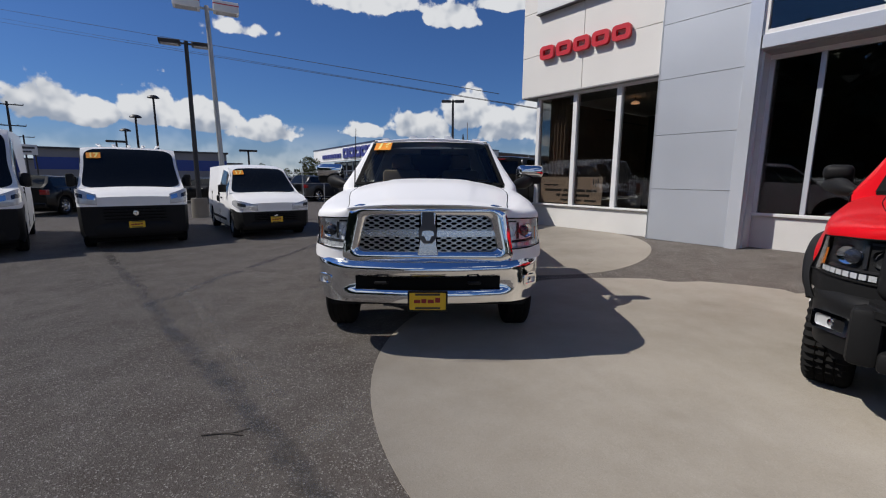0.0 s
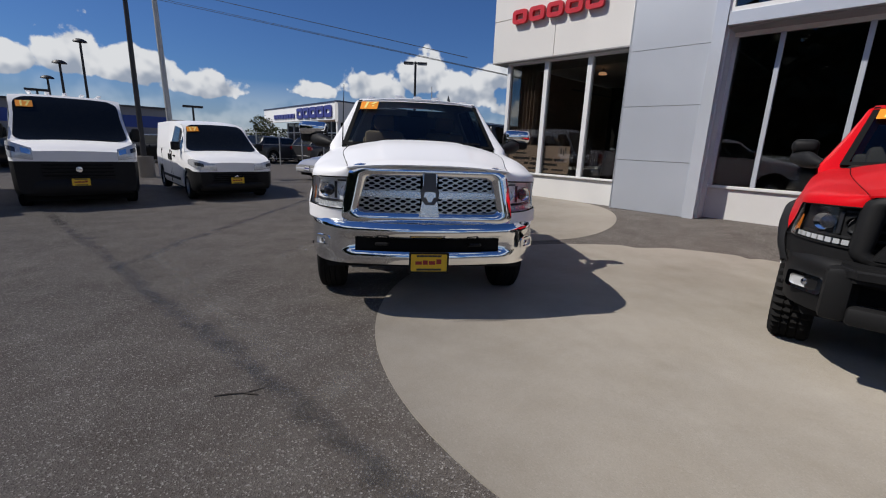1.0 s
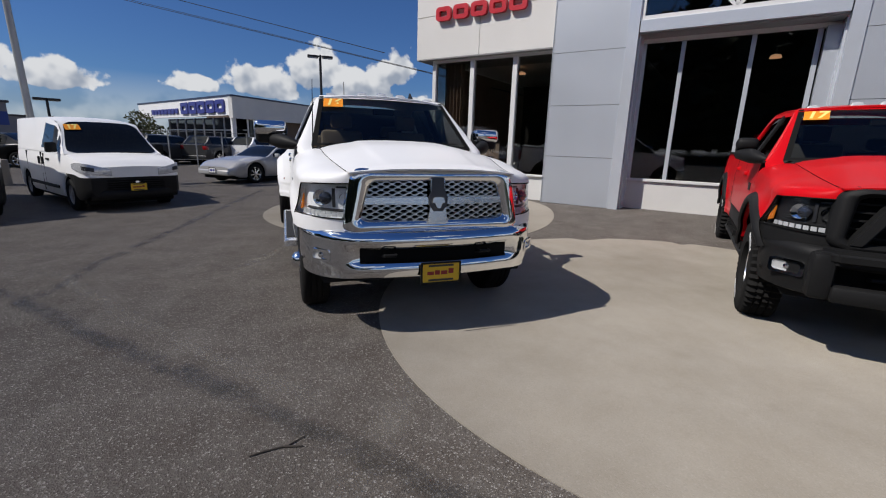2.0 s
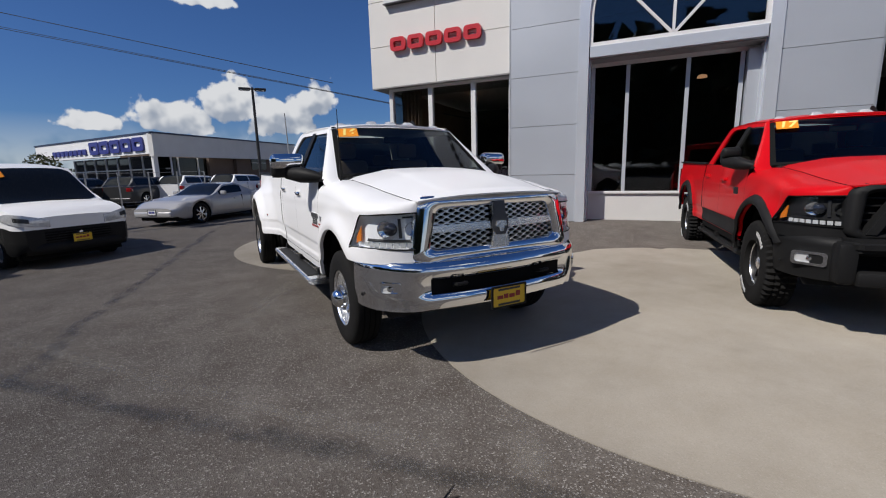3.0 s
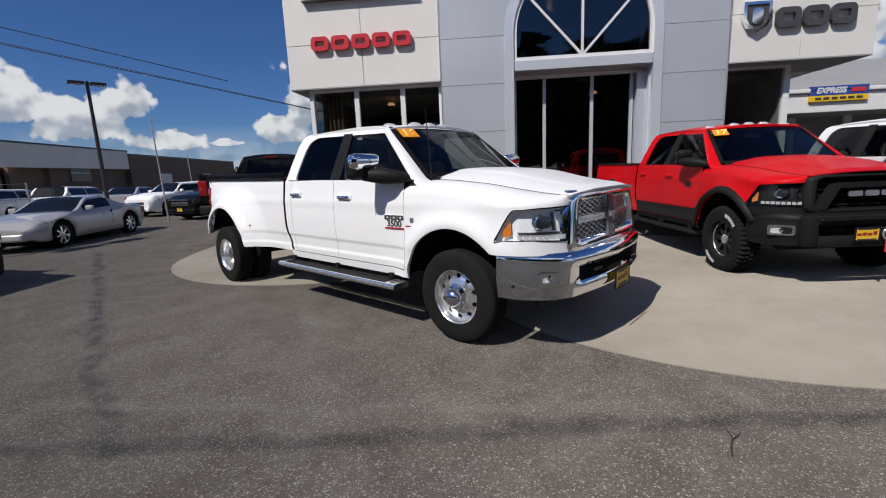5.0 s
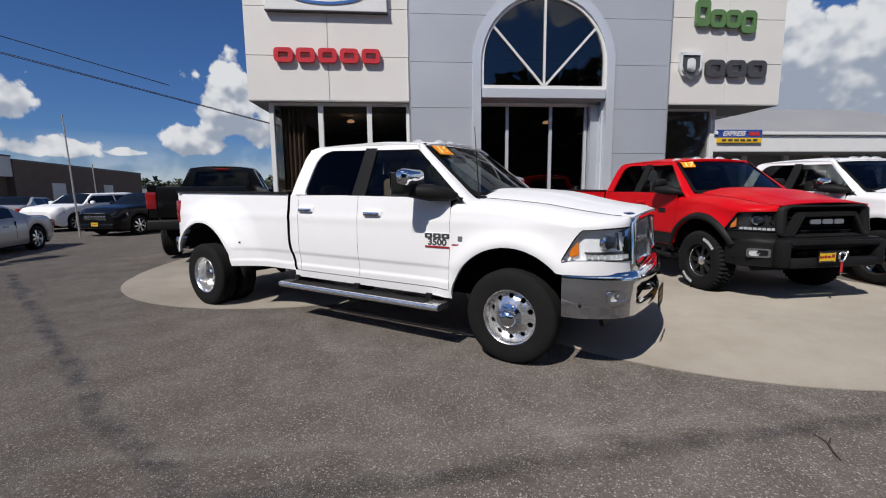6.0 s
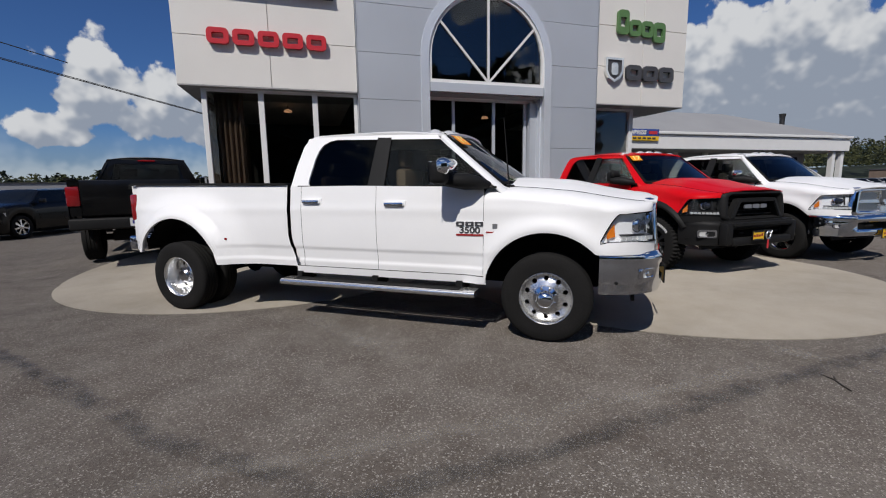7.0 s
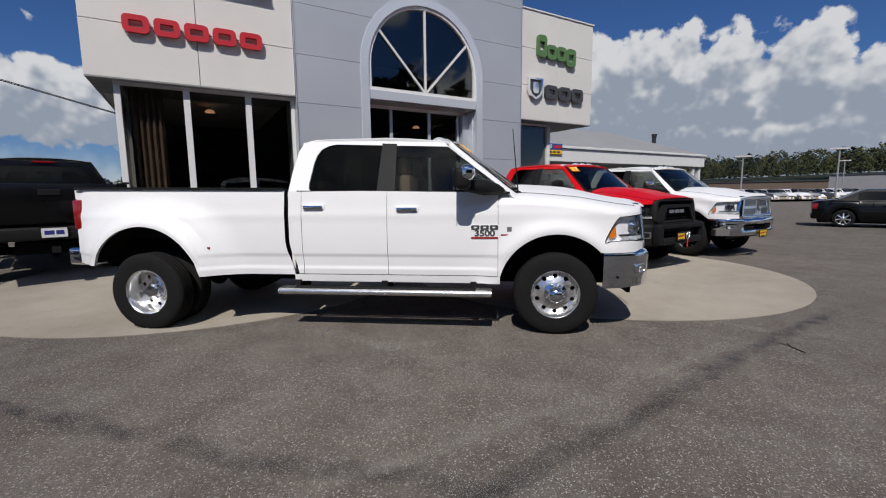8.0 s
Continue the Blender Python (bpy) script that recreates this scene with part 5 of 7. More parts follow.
        ln.visible_shadow = False
        bm = bmesh.new()
        for (a, b) in (((0.0, 0.0), (1.0, 0.0)), ((1.0, 0.0), (1.0, 1.0)), ((1.0, 1.0), (0.0, 1.0)), ((0.0, 1.0), (0.0, 0.0))):
            pts0 = [mir(hl(a[0] + (b[0] - a[0]) * t / 12, a[1] + (b[1] - a[1]) * t / 12, 0.0)) for t in range(13)]
            pts1 = [mir(hl(a[0] + (b[0] - a[0]) * t / 12, a[1] + (b[1] - a[1]) * t / 12, 0.05)) for t in range(13)]
            va, vb = [bm.verts.new(p) for p in pts0], [bm.verts.new(p) for p in pts1]
            for k in range(12):
                bm.faces.new((va[k], va[k + 1], vb[k + 1], vb[k]))
        part("housing", bm, M_PLASTIC if grille != "chrome" else M_CHROME, h)
        for u0, v0, r, mt in ((0.42, 0.56, 0.062, M_CHROME), (0.36, 0.56, 0.046, M_GAP)):
            p = hl(u0, v0, 0.030 if mt is M_CHROME else 0.022)
            o = part("projector_ring" if mt is M_CHROME else "projector", lathe(bmesh.new(), [(-0.03, r), (0.0, r), (0.012, r * 0.86), (0.022 if mt is M_GAP else 0.004, r * 0.5), (0.026 if mt is M_GAP else 0.0, 0.0)], 24, "Y"), M_CHROME if mt is M_CHROME else M_PROJECTOR, h, smooth=40)
            o.matrix_basis = pose(sg * p[0], p[1], p[2], 0, 0, -sg * 22)
        p = hl(0.10, 0.56, 0.032)
        o = part("reflector", lathe(bmesh.new(), [(0.0, 0.05), (-0.03, 0.035), (-0.04, 0.0)], 20, "Y"), M_CHROME, h, smooth=40)
        o.matrix_basis = pose(sg * (p[0] + 0.02), p[1], p[2], 0, 0, -sg * 8)
        bm = grid(bmesh.new(), lambda u, v: mir(hl(0.785 + 0.10 * u, 0.20 + 0.48 * v * (1 - 0.25 * u), 0.02)), 6, 4)
        part("turn_lamp", thicken(bm, 0.01), M_AMBER, h, "amber turn lamp")
        rim_pts = [mir(hl(u, 0.0, -0.002)) for u in [k / 24 for k in range(25)]] + [mir(hl(u, 1.0, -0.002)) for u in [1 - k / 24 for k in range(25)]]
        part("lens_edge", tubem(rim_pts + [rim_pts[0]], 0.0055, 5), M_GAP, h)
        part("shelf", thicken(grid(bmesh.new(), lambda u, v: mir(hl(0.03 + 0.66 * u, 0.21 + 0.05 * v, 0.03 + 0.02 * v)), 12, 2), 0.006), M_RIM_DARK, h, "dark shelf over the light strip")
        part("bezel", thicken(grid(bmesh.new(), lambda u, v: mir(hl(0.24 + 0.035 * u, 0.30 + 0.55 * v, 0.035)), 3, 6), 0.008), M_RIM_DARK, h)
        part("bezel", thicken(grid(bmesh.new(), lambda u, v: mir(hl(0.05 + 0.17 * u, 0.86 + 0.05 * v, 0.03)), 4, 2), 0.008), M_RIM_DARK, h)
        for k in range(9):
            a = 0.06 + 0.075 * k
            bm = grid(bmesh.new(), lambda u, v: mir(hl(a + 0.058 * u, 0.05 + 0.13 * v, 0.012)), 2, 2)
            part("lamp_segment", thicken(bm, 0.012), M_LAMP_CLEAR, h)
    # grille
    z0, z1 = (0.815, 1.255) if grille == "chrome" else (0.815, 1.24)
    G = lambda x, z, o=0.0: (x, 0.935 + o - 0.10 * (z - z0) - 0.055 * (x / 0.66) ** 2, z)

    def shape(k, w0, w1, lo, hi, r):
        """Grille outline: wider at its foot, rounded shoulders."""
        pts = rrect(-1, 1, 0, 1, r, 6)
        return [(u * (w0 + (w1 - w0) * v), lo + (hi - lo) * v) for u, v in pts]
    o1, o2 = shape(0, 0.728, 0.648, z0 - 0.03, z1 + 0.008, 0.16), shape(0, 0.575, 0.498, z0 + 0.074, z1 - 0.086, 0.13)
    if grille != "chrome":
        o1, o2 = shape(0, 0.70, 0.675, z0 - 0.01, z1 + 0.015, 0.20), shape(0, 0.585, 0.55, z0 + 0.05, z1 - 0.055, 0.14)
    gmat = M_CHROME if grille == "chrome" else M_PLASTIC
    bm = bmesh.new()
    n = len(o1)
    loops = []
    bulge = 1.35 if grille == "chrome" else 2.2
    for f, o in ((0.0, -0.08), (0.0, 0.0), (0.10, 0.018 * bulge), (0.28, 0.028 * bulge), (0.6, 0.030 * bulge), (0.88, 0.018 * bulge), (1.0, 0.0), (1.0, -0.05)):
        loops.append([bm.verts.new(G(a[0] + (b[0] - a[0]) * f, a[1] + (b[1] - a[1]) * f, o)) for a, b in zip(o1, o2)])
    for u, v in zip(loops, loops[1:]):
        for k in range(n):
            bm.faces.new((u[k], u[(k + 1) % n], v[(k + 1) % n], v[k]))
    gr = part("grille", bm, gmat, car, "chrome grille surround with a cross bar" if grille == "chrome" else "black grille surround", smooth=50)
    part("grille_back", slab(bmesh.new(), o2, lambda u, v, q: G(u, v, -0.09 + q), 0.01), M_GAP, gr)
    zm = (z0 + z1) / 2 - 0.005
    if grille == "chrome":
        for sg in (1, -1):
            bm = slab(bmesh.new(), [(0.04, zm - 0.026), (0.585, zm - 0.022), (0.578, zm + 0.024), (0.04, zm + 0.028)], lambda u, v, q: G(sg * u, v, 0.016 - q), 0.05)
            part("cross_bar", bm, M_ALU, gr)
        bm = slab(bmesh.new(), [(-0.085, z0 + 0.045), (0.085, z0 + 0.045), (0.052, zm - 0.02), (0.062, z1 - 0.055), (-0.062, z1 - 0.055), (-0.052, zm - 0.02)], lambda u, v, q: G(u, v, 0.022 - q), 0.06)
        bmesh.ops.bevel(bm, geom=bm.edges[:], offset=0.008, segments=2, affect="EDGES")
        part("centre_post", bm, M_ALU, gr, "chrome centre post", smooth=40)
        em = part("emblem", slab(bmesh.new(), [(-0.046, z1 - 0.05), (0.046, z1 - 0.05), (0.052, zm + 0.08), (0.075, zm + 0.03), (0.07, zm - 0.03), (0.035, zm - 0.075), (-0.035, zm - 0.075), (-0.07, zm - 0.03), (-0.075, zm + 0.03), (-0.052, zm + 0.08)], lambda u, v, q: G(u, v, 0.032 - q), 0.02), M_GREY_SIGN, gr, "dark shield emblem")
        part("emblem_boss", slab(bmesh.new(), [(-0.012, zm + 0.03), (0.012, zm + 0.03), (0.042, zm + 0.026), (0.05, zm - 0.012), (0.03, zm - 0.012), (0.014, zm - 0.05), (-0.014, zm - 0.05), (-0.03, zm - 0.012), (-0.05, zm - 0.012), (-0.042, zm + 0.026)], lambda u, v, q: G(u, v, 0.044 - q), 0.014), M_ALU, em, "bright plain boss")
        # net of six-sided openings
        for sg in (1, -1):
            for lo, hi in ((z0 + 0.062, zm - 0.026), (zm + 0.028, z1 - 0.074)):
                bm = bmesh.new()
                rows, step = 6, 0.042
                hgt = (hi - lo) / rows
                for k in range(rows + 1):
                    pts = []
                    x = 0.075
                    i = 0
                    while x < 0.60:
                        up_ = (i + k) % 2 == 0
                        pts += [(x, lo + hgt * k + (0.30 if up_ else -0.30) * hgt), (x + step * 0.55, lo + hgt * k + (0.30 if up_ else -0.30) * hgt)]
                        x += step
                        i += 1
                    wid = lambda z: 0.60 - 0.07 * (z - z0 - 0.05) / 0.35
                    pts = [(min(a, wid(b)), min(hi, max(lo, b))) for a, b in pts]
                    for (a0, b0), (a1, b1) in zip(pts, pts[1:]):
                        if a1 - a0 < 0.003:
                            continue
                        q = [(a0, b0 - 0.0042), (a1, b1 - 0.0042), (a1, b1 + 0.0042), (a0, b0 + 0.0042)]
                        slab(bm, q, lambda u, v, q_: G(sg * u, v, -0.012 - q_), 0.03)
                part("grille_mesh", bm, M_MESH_CHROME, gr, "satin net of six-sided openings")
    else:
        # black guard with heavy uprights and a bright name bar drawn as plain blocks
        for sg in (1, -1):
            bm = slab(bmesh.new(), [(0.50, z0 + 0.03), (0.59, z0 + 0.03), (0.42, z1 - 0.10), (0.33, z1 - 0.10)], lambda u, v, q: G(sg * u, v, 0.07 - q), 0.10)
            bmesh.ops.bevel(bm, geom=bm.edges[:], offset=0.012, segments=2, affect="EDGES")
            part("guard_bar", bm, M_PLASTIC, gr, smooth=40)
        part("guard_bar", slab(bmesh.new(), [(-0.42, z1 - 0.15), (0.42, z1 - 0.15), (0.36, z1 - 0.095), (-0.36, z1 - 0.095)], lambda u, v, q: G(u, v, 0.07 - q), 0.10), M_PLASTIC, gr)
        for k in range(3):
            a = -0.25 + 0.175 * k
            part("name_block", slab(bmesh.new(), rrect(a, a + 0.145, zm - 0.03, zm + 0.03, 0.012, 2), lambda u, v, q: G(u, v, 0.02 - q), 0.015), M_STEEL, gr, "bright plain block")
        for k in range(6):
            zz = z0 + 0.08 + k * 0.058
            part("grille_slat", slab(bmesh.new(), [(-0.60, zz), (0.60, zz), (0.60, zz + 0.012), (-0.60, zz + 0.012)], lambda u, v, q: G(u, v, -0.02 - q), 0.02), M_PLASTIC, gr)
    # running boards
    for sg in (1, -1):
            sx1 = 1.13 if grille == "chrome" else 1.01
            bm = slab(bmesh.new(), rrect(0.93 if grille == "chrome" else 0.86, 1.13 if grille == "chrome" else 1.01, 0.375, 0.435, 0.028, 4), lambda u, v, q: (sg * u, -0.62 - q, v), 2.16)
            st = part("running_board", bm, M_ALU if grille == "chrome" else M_PLASTIC, car, "side step tube", smooth=40)
            part("step_pad", boxm(min(sg * (sx1 - 0.15), sg * (sx1 - 0.03)), max(sg * (sx1 - 0.15), sg * (sx1 - 0.03)), -2.62, -0.78, 0.434, 0.442), M_PLASTIC, st, "black tread pad")
            for y in (-0.80, -1.70, -2.62):
                part("bracket", boxm(min(sg * 0.75, sg * 1.0), max(sg * 0.75, sg * 1.0), y - 0.03, y + 0.03, 0.40, 0.50), M_PLASTIC, st)
    # tail
    tg = part("tailgate", boxm(-0.80, 0.80, bed_end - 0.015, bed_end + 0.03, 0.86, 1.455, 0.012, 2), paint, car, "tailgate", smooth=40)
    part("tailgate_handle", boxm(-0.13, 0.13, bed_end - 0.03, bed_end - 0.005, 1.28, 1.37, 0.01), M_PLASTIC, tg)
    for sg in (1, -1):
        bm = boxm(0.80, 0.985, bed_end - 0.035, bed_end + 0.085, 1.02, 1.35, 0.025, 2)
        bmesh.ops.scale(bm, vec=(sg, 1, 1), verts=bm.verts)
        part("tail_lamp", bm, M_RED_LENS, car, "red tail lamp", smooth=40)
        for za, zb in ((0.86, 1.015), (1.355, 1.45)):
            bm = boxm(0.80, 0.95, bed_end - 0.012, bed_end + 0.06, za, zb)
            bmesh.ops.scale(bm, vec=(sg, 1, 1), verts=bm.verts)
            part("bed_corner", bm, paint, car)
    part("rear_bumper", boxm(-0.97, 0.97, bed_end - 0.16, bed_end + 0.16, 0.63, 0.82, 0.03, 3), M_PLASTIC if paint is M_BLACK_PAINT else M_CHROME, car, "rear bumper", smooth=40)
    part("hitch", boxm(-0.05, 0.05, bed_end - 0.2, bed_end + 0.1, 0.44, 0.53), M_PLASTIC, car)
    # wheels
    put_wheel(car, (0.895 if flares else 0.875), 0.0, R, TW, "dual_front" if dual else rim, 1, lugs)
    put_wheel(car, -(0.895 if flares else 0.875), 0.0, R, TW, "dual_front" if dual else rim, -1, lugs)
    if dual:
        for sg in (1, -1):
            put_wheel(car, sg * 1.085, rear_axle, R, 0.225, "dual_rear", sg)
            put_wheel(car, sg * 0.80, rear_axle, R, 0.225, "steel", sg)
    else:
        put_wheel(car, (0.895 if flares else 0.865), rear_axle, R, TW, rim, 1, lugs)
        put_wheel(car, -(0.895 if flares else 0.865), rear_axle, R, TW, rim, -1, lugs)
    if flares:
        for axle in (0.0, rear_axle):
            for sg in (1, -1):
                bm = bmesh.new()
                def flare(u, v):
                    a = math.pi * (0.14 + 0.82 * u)
                    rr = AR - 0.012 + 0.10 * v * (1.0 - 0.25 * abs(2 * u - 1))
                    y, z = axle + rr * math.cos(a), R + (UP2 if axle else UP) + rr * math.sin(a)
                    return (sg * (half(min(y, 0.42), max(z, 0.5)) + 0.052 - 0.054 * v ** 3 - 0.02 * (1 - v) ** 4), y, z)
                part("arch_flare", thicken(grid(bm, flare, 30, 6), 0.015), flares, car, "black plastic wheel arch flare", smooth=60)
        for sg in (1, -1):
            ya, yb = CAB_R + 0.01, DOOR_F - 0.01
            part("lower_stripe", thicken(grid(bmesh.new(), lambda u, v: (sg * (half(ya + (yb - ya) * u, 0.575 + 0.185 * v) + 0.006), ya + (yb - ya) * u, 0.575 + 0.185 * v), 20, 4), 0.004), M_STRIPE, car, "dark grey stripe along the lower doors", smooth=50)
            part("side_graphic", thicken(grid(bmesh.new(), lambda u, v: (sg * (half(-0.80 - 0.17 * u, 1.07 + 0.08 * v) + 0.005), -0.80 - 0.17 * u, 1.07 + 0.08 * v), 4, 2), 0.004), M_STRIPE, car, "dark badge drawn as a plain block")
        # heavy bumper: raised middle tray, guard hoop, winch line and hook
        part("bumper_step", soft_slab( [(-0.74, 0.97), (-0.66, 1.10), (0.66, 1.10), (0.74, 0.97), (0.70, 0.80), (-0.70, 0.80)], lambda u, v, q: (u, v, 0.825 - q), 0.10), M_PLASTIC, car, "deep black bumper step", smooth=40)
        part("bumper_lip", boxm(-0.64, 0.64, 0.98, 1.085, 0.46, 0.58, 0.03, 2), M_PLASTIC, car, smooth=40)
        for x in (-0.70, 0.70):
            part("bumper_upright", boxm(x - 0.07, x + 0.07, 0.93, 1.07, 0.47, 0.80, 0.035, 2), M_PLASTIC, car, smooth=40)
        part("fairlead", boxm(-0.16, 0.16, 1.085, 1.11, 0.60, 0.68, 0.02, 2), M_PLASTIC, car, smooth=40)
        put_plate(car, 0.17, 1.115, 0.60, 0.25, 0.135)
        hook = [(-0.03 + 0.045 * math.cos(a), 1.125, 0.60 + 0.055 * math.sin(a)) for a in [radians(-150 + 20 * k) for k in range(16)]]
        part("winch_hook", tubem([(-0.11, 1.12, 0.66)] + hook, 0.013, 8), M_ALU, car, "bright steel winch hook", smooth=50)
        part("hook_strap", boxm(-0.055, -0.02, 1.12, 1.128, 0.40, 0.55, 0.003), M_RED_SIGN, car, "red pull strap")
    if sticker:
        # price-year sticker inside the windscreen's upper corner
        c = Vector(screen(0.895, 0.835)) + Vector((0, 0.015, 0.015))
        ux = (Vector(screen(0.78, 0.84)) - Vector(screen(0.94, 0.84))).normalized()
        uz = (Vector(screen(0.865, 0.93)) - Vector(screen(0.865, 0.75))).normalized()
        un = ux.cross(uz).normalized()
        mm = Matrix((ux, uz, un)).transposed().to_4x4()
        mm.translation = c
        st = part("sticker", boxm(-0.10, 0.10, -0.075, 0.075, 0.0, 0.002), M_STICKER, car, "orange windscreen sticker with yellow digits")
        st.matrix_basis = mm
        dg = part("digits", text_mesh(sticker, 0.165, 0.16, 0.03), M_STICKER_INK, st)
        dg.matrix_basis = pose(0, 0, 0.004)
    # bonnet shut line, curved foot of the gap behind the cab, taller glasshouse and body lift
    for sg in (1, -1):
        pts = [(sg * (hood_w(y) + 0.004), y, hood_edge(y) + 0.003) for y in [-0.40 + 0.06 * k for k in range(21)]]
        part("bonnet_gap", tubem(pts, 0.0022, 5), M_GAP, car)
    CAB = ("a_pillar", "roof_rail", "c_pillar", "b_pillar", "window", "roof", "cab_back", "rear_window", "brake_lamp", "roof_lamp", "aerial_fin", "mirror_inside")
    for o in car.children:
        kind_ = o.name.split(".")[0]
        if kind_ in CAB:
            for v in o.data.vertices:
                v.co.z = taller(v.co.z, v.co.y)
        if kind_ in ("cab_corner", "bed_side"):
            for v in o.data.vertices:
                w = (CAB_R + 0.105 - v.co.y) / 0.135 if kind_ == "cab_corner" else smooth01((v.co.y - CAB_R + 0.5) / 0.4)
                v.co.y += 0.085 * w * smooth01((0.92 - v.co.z) / 0.40)
        if lift and kind_ not in ("wheel", "axle_tube", "chassis"):
            o.location.z += lift
    return car, half


M_STRIPE = mat("dark_stripe", (0.014, 0.014, 0.015), 0.6, spec=0.2, var=0.1)
M_SCREEN_GLASS = glass("windscreen_glass", (0.46, 0.51, 0.48), 1.0, 1.5)
M_LAMP_CLEAR = mat("clear_lamp", (0.80, 0.81, 0.80), 0.14, 0.4, var=0.06, coat=0.7)
M_LAMP_BOWL = mat("lamp_bowl", (0.90, 0.91, 0.92), 0.20, 0.08, var=0.08, scale=30, fine=26, bump=0.35)
M_PROJECTOR = mat("projector_lens", (0.02, 0.022, 0.03), 0.05, var=0.1, coat=1.0)
M_MESH_CHROME = mat("satin_chrome", (0.70, 0.70, 0.70), 0.32, 1.0, var=0.05)

HERO, hero_half = pickup(on_ground(-0.095, 4.34, 183.5), "white crew-cab dual-rear-wheel pickup with chrome grille, on concrete pads", "pickup trucks", M_WHITE_PAINT, rear_axle=-4.20, bed_end=-5.14, dual=True, sticker="16", seats=M_TAN_SEAT)


def hero_details():
    y, z = -0.69, 1.03
    b = part("badge", boxm(hero_half(y, z) - 0.004, hero_half(y, z) + 0.004, y - 0.135, y + 0.135, 0.962, 1.09, 0.002), M_WHITE_PAINT, HERO, "door badge with dark blocks, digits and a red bar")
    for k in range(3):
        part("badge_block", ringslab(bmesh.new(), rrect(y - 0.13 + 0.09 * k, y - 0.05 + 0.09 * k, 1.043, 1.086, 0.008, 2), rrect(y - 0.105 + 0.09 * k, y - 0.075 + 0.09 * k, 1.056, 1.074, 0.004, 2), lambda u, v, q: (hero_half(-0.69, 1.03) + 0.010 - q, u, v), 0.008), M_GREY_SIGN, b)
    dg = part("digits", text_mesh("3500", 0.082), M_GREY_SIGN, b, "dark raised digits")
    dg.matrix_basis = Matrix(((0, 0, 1, hero_half(y, z) + 0.006), (1.22, 0, 0, y), (0, 1, 0, 1.005), (0, 0, 0, 1)))
    part("badge_bar", boxm(hero_half(y, z), hero_half(y, z) + 0.008, y - 0.13, y + 0.13, 0.955, 0.972), M_RED_INK, b)
    y = -0.455
    b = part("badge", boxm(hero_half(y, z), hero_half(y, z) + 0.008, y - 0.02, y + 0.025, 1.025, 1.07, 0.002), M_STEEL, HERO, "small fender badge over a red bar")
    part("badge_bar", boxm(hero_half(y, z), hero_half(y, z) + 0.006, y - 0.08, y + 0.06, 0.985, 0.998), M_RED_INK, b)
    a = part("aerial", tubem([(0.80, -0.36, 1.33), (0.82, -0.36, 1.36), (0.80, -0.42, 2.02)], [0.016, 0.008, 0.003], 6), M_PLASTIC, HERO, "thin black aerial rod")
    bm = boxm(-0.012, 0.006, -0.022, 0.022, -0.012, 0.012, 0.004)
    part("marker_lamp", bm, M_RED_LENS, HERO, "small red marker lamp").location = (hero_half(-3.53, 0.86) + 0.004, -3.53, 0.86)


hero_details()
ang = math.degrees(math.atan2(0.74, -0.67))
RED, red_half = pickup(on_ground(3.67, 2.53, 134.6), "red crew-cab off-road pickup with black bumper, grille and wheel flares", "pickup trucks", M_RED_PAINT, rear_axle=-3.86, bed_end=-4.98, lower=M_GAP, grille="black", rim="offroad", tyre=(0.43, 0.275), lugs=44, sticker="17", plate=False, flares=M_PLASTIC, lift=0.085)
WHITE2, _ = pickup(on_ground(5.46, 0.34, ang), "white crew-cab pickup with chrome bumper and five-spoke wheels", "pickup trucks", M_WHITE_PAINT, rear_axle=-3.86, bed_end=-4.98, tyre=(0.415, 0.265), rim="chrome")


# ---- other vehicles ----
M_DARK_GLASS = mat("dark_car_glass", (0.007, 0.008, 0.008), 0.06, var=0.1, coat=0.1, spec=0.35, rvar=0.02)
M_LAMP_DIM = mat("dim_lamp", (0.62, 0.63, 0.64), 0.22, 0.35, var=0.25, scale=20, coat=0.4)


def curve_fn(pts):
    """A smooth line through (y, z) points given in falling or rising y."""
    pts = sorted(pts)

    def f(y):
        if y <= pts[0][0]:
            return pts[0][1]
        for (a, p), (b, q) in zip(pts, pts[1:]):
            if y <= b:
                t = (y - a) / (b - a)
                return p + (q - p) * (t * 0.5 + smooth01(t) * 0.5)
        return pts[-1][1]
    return f


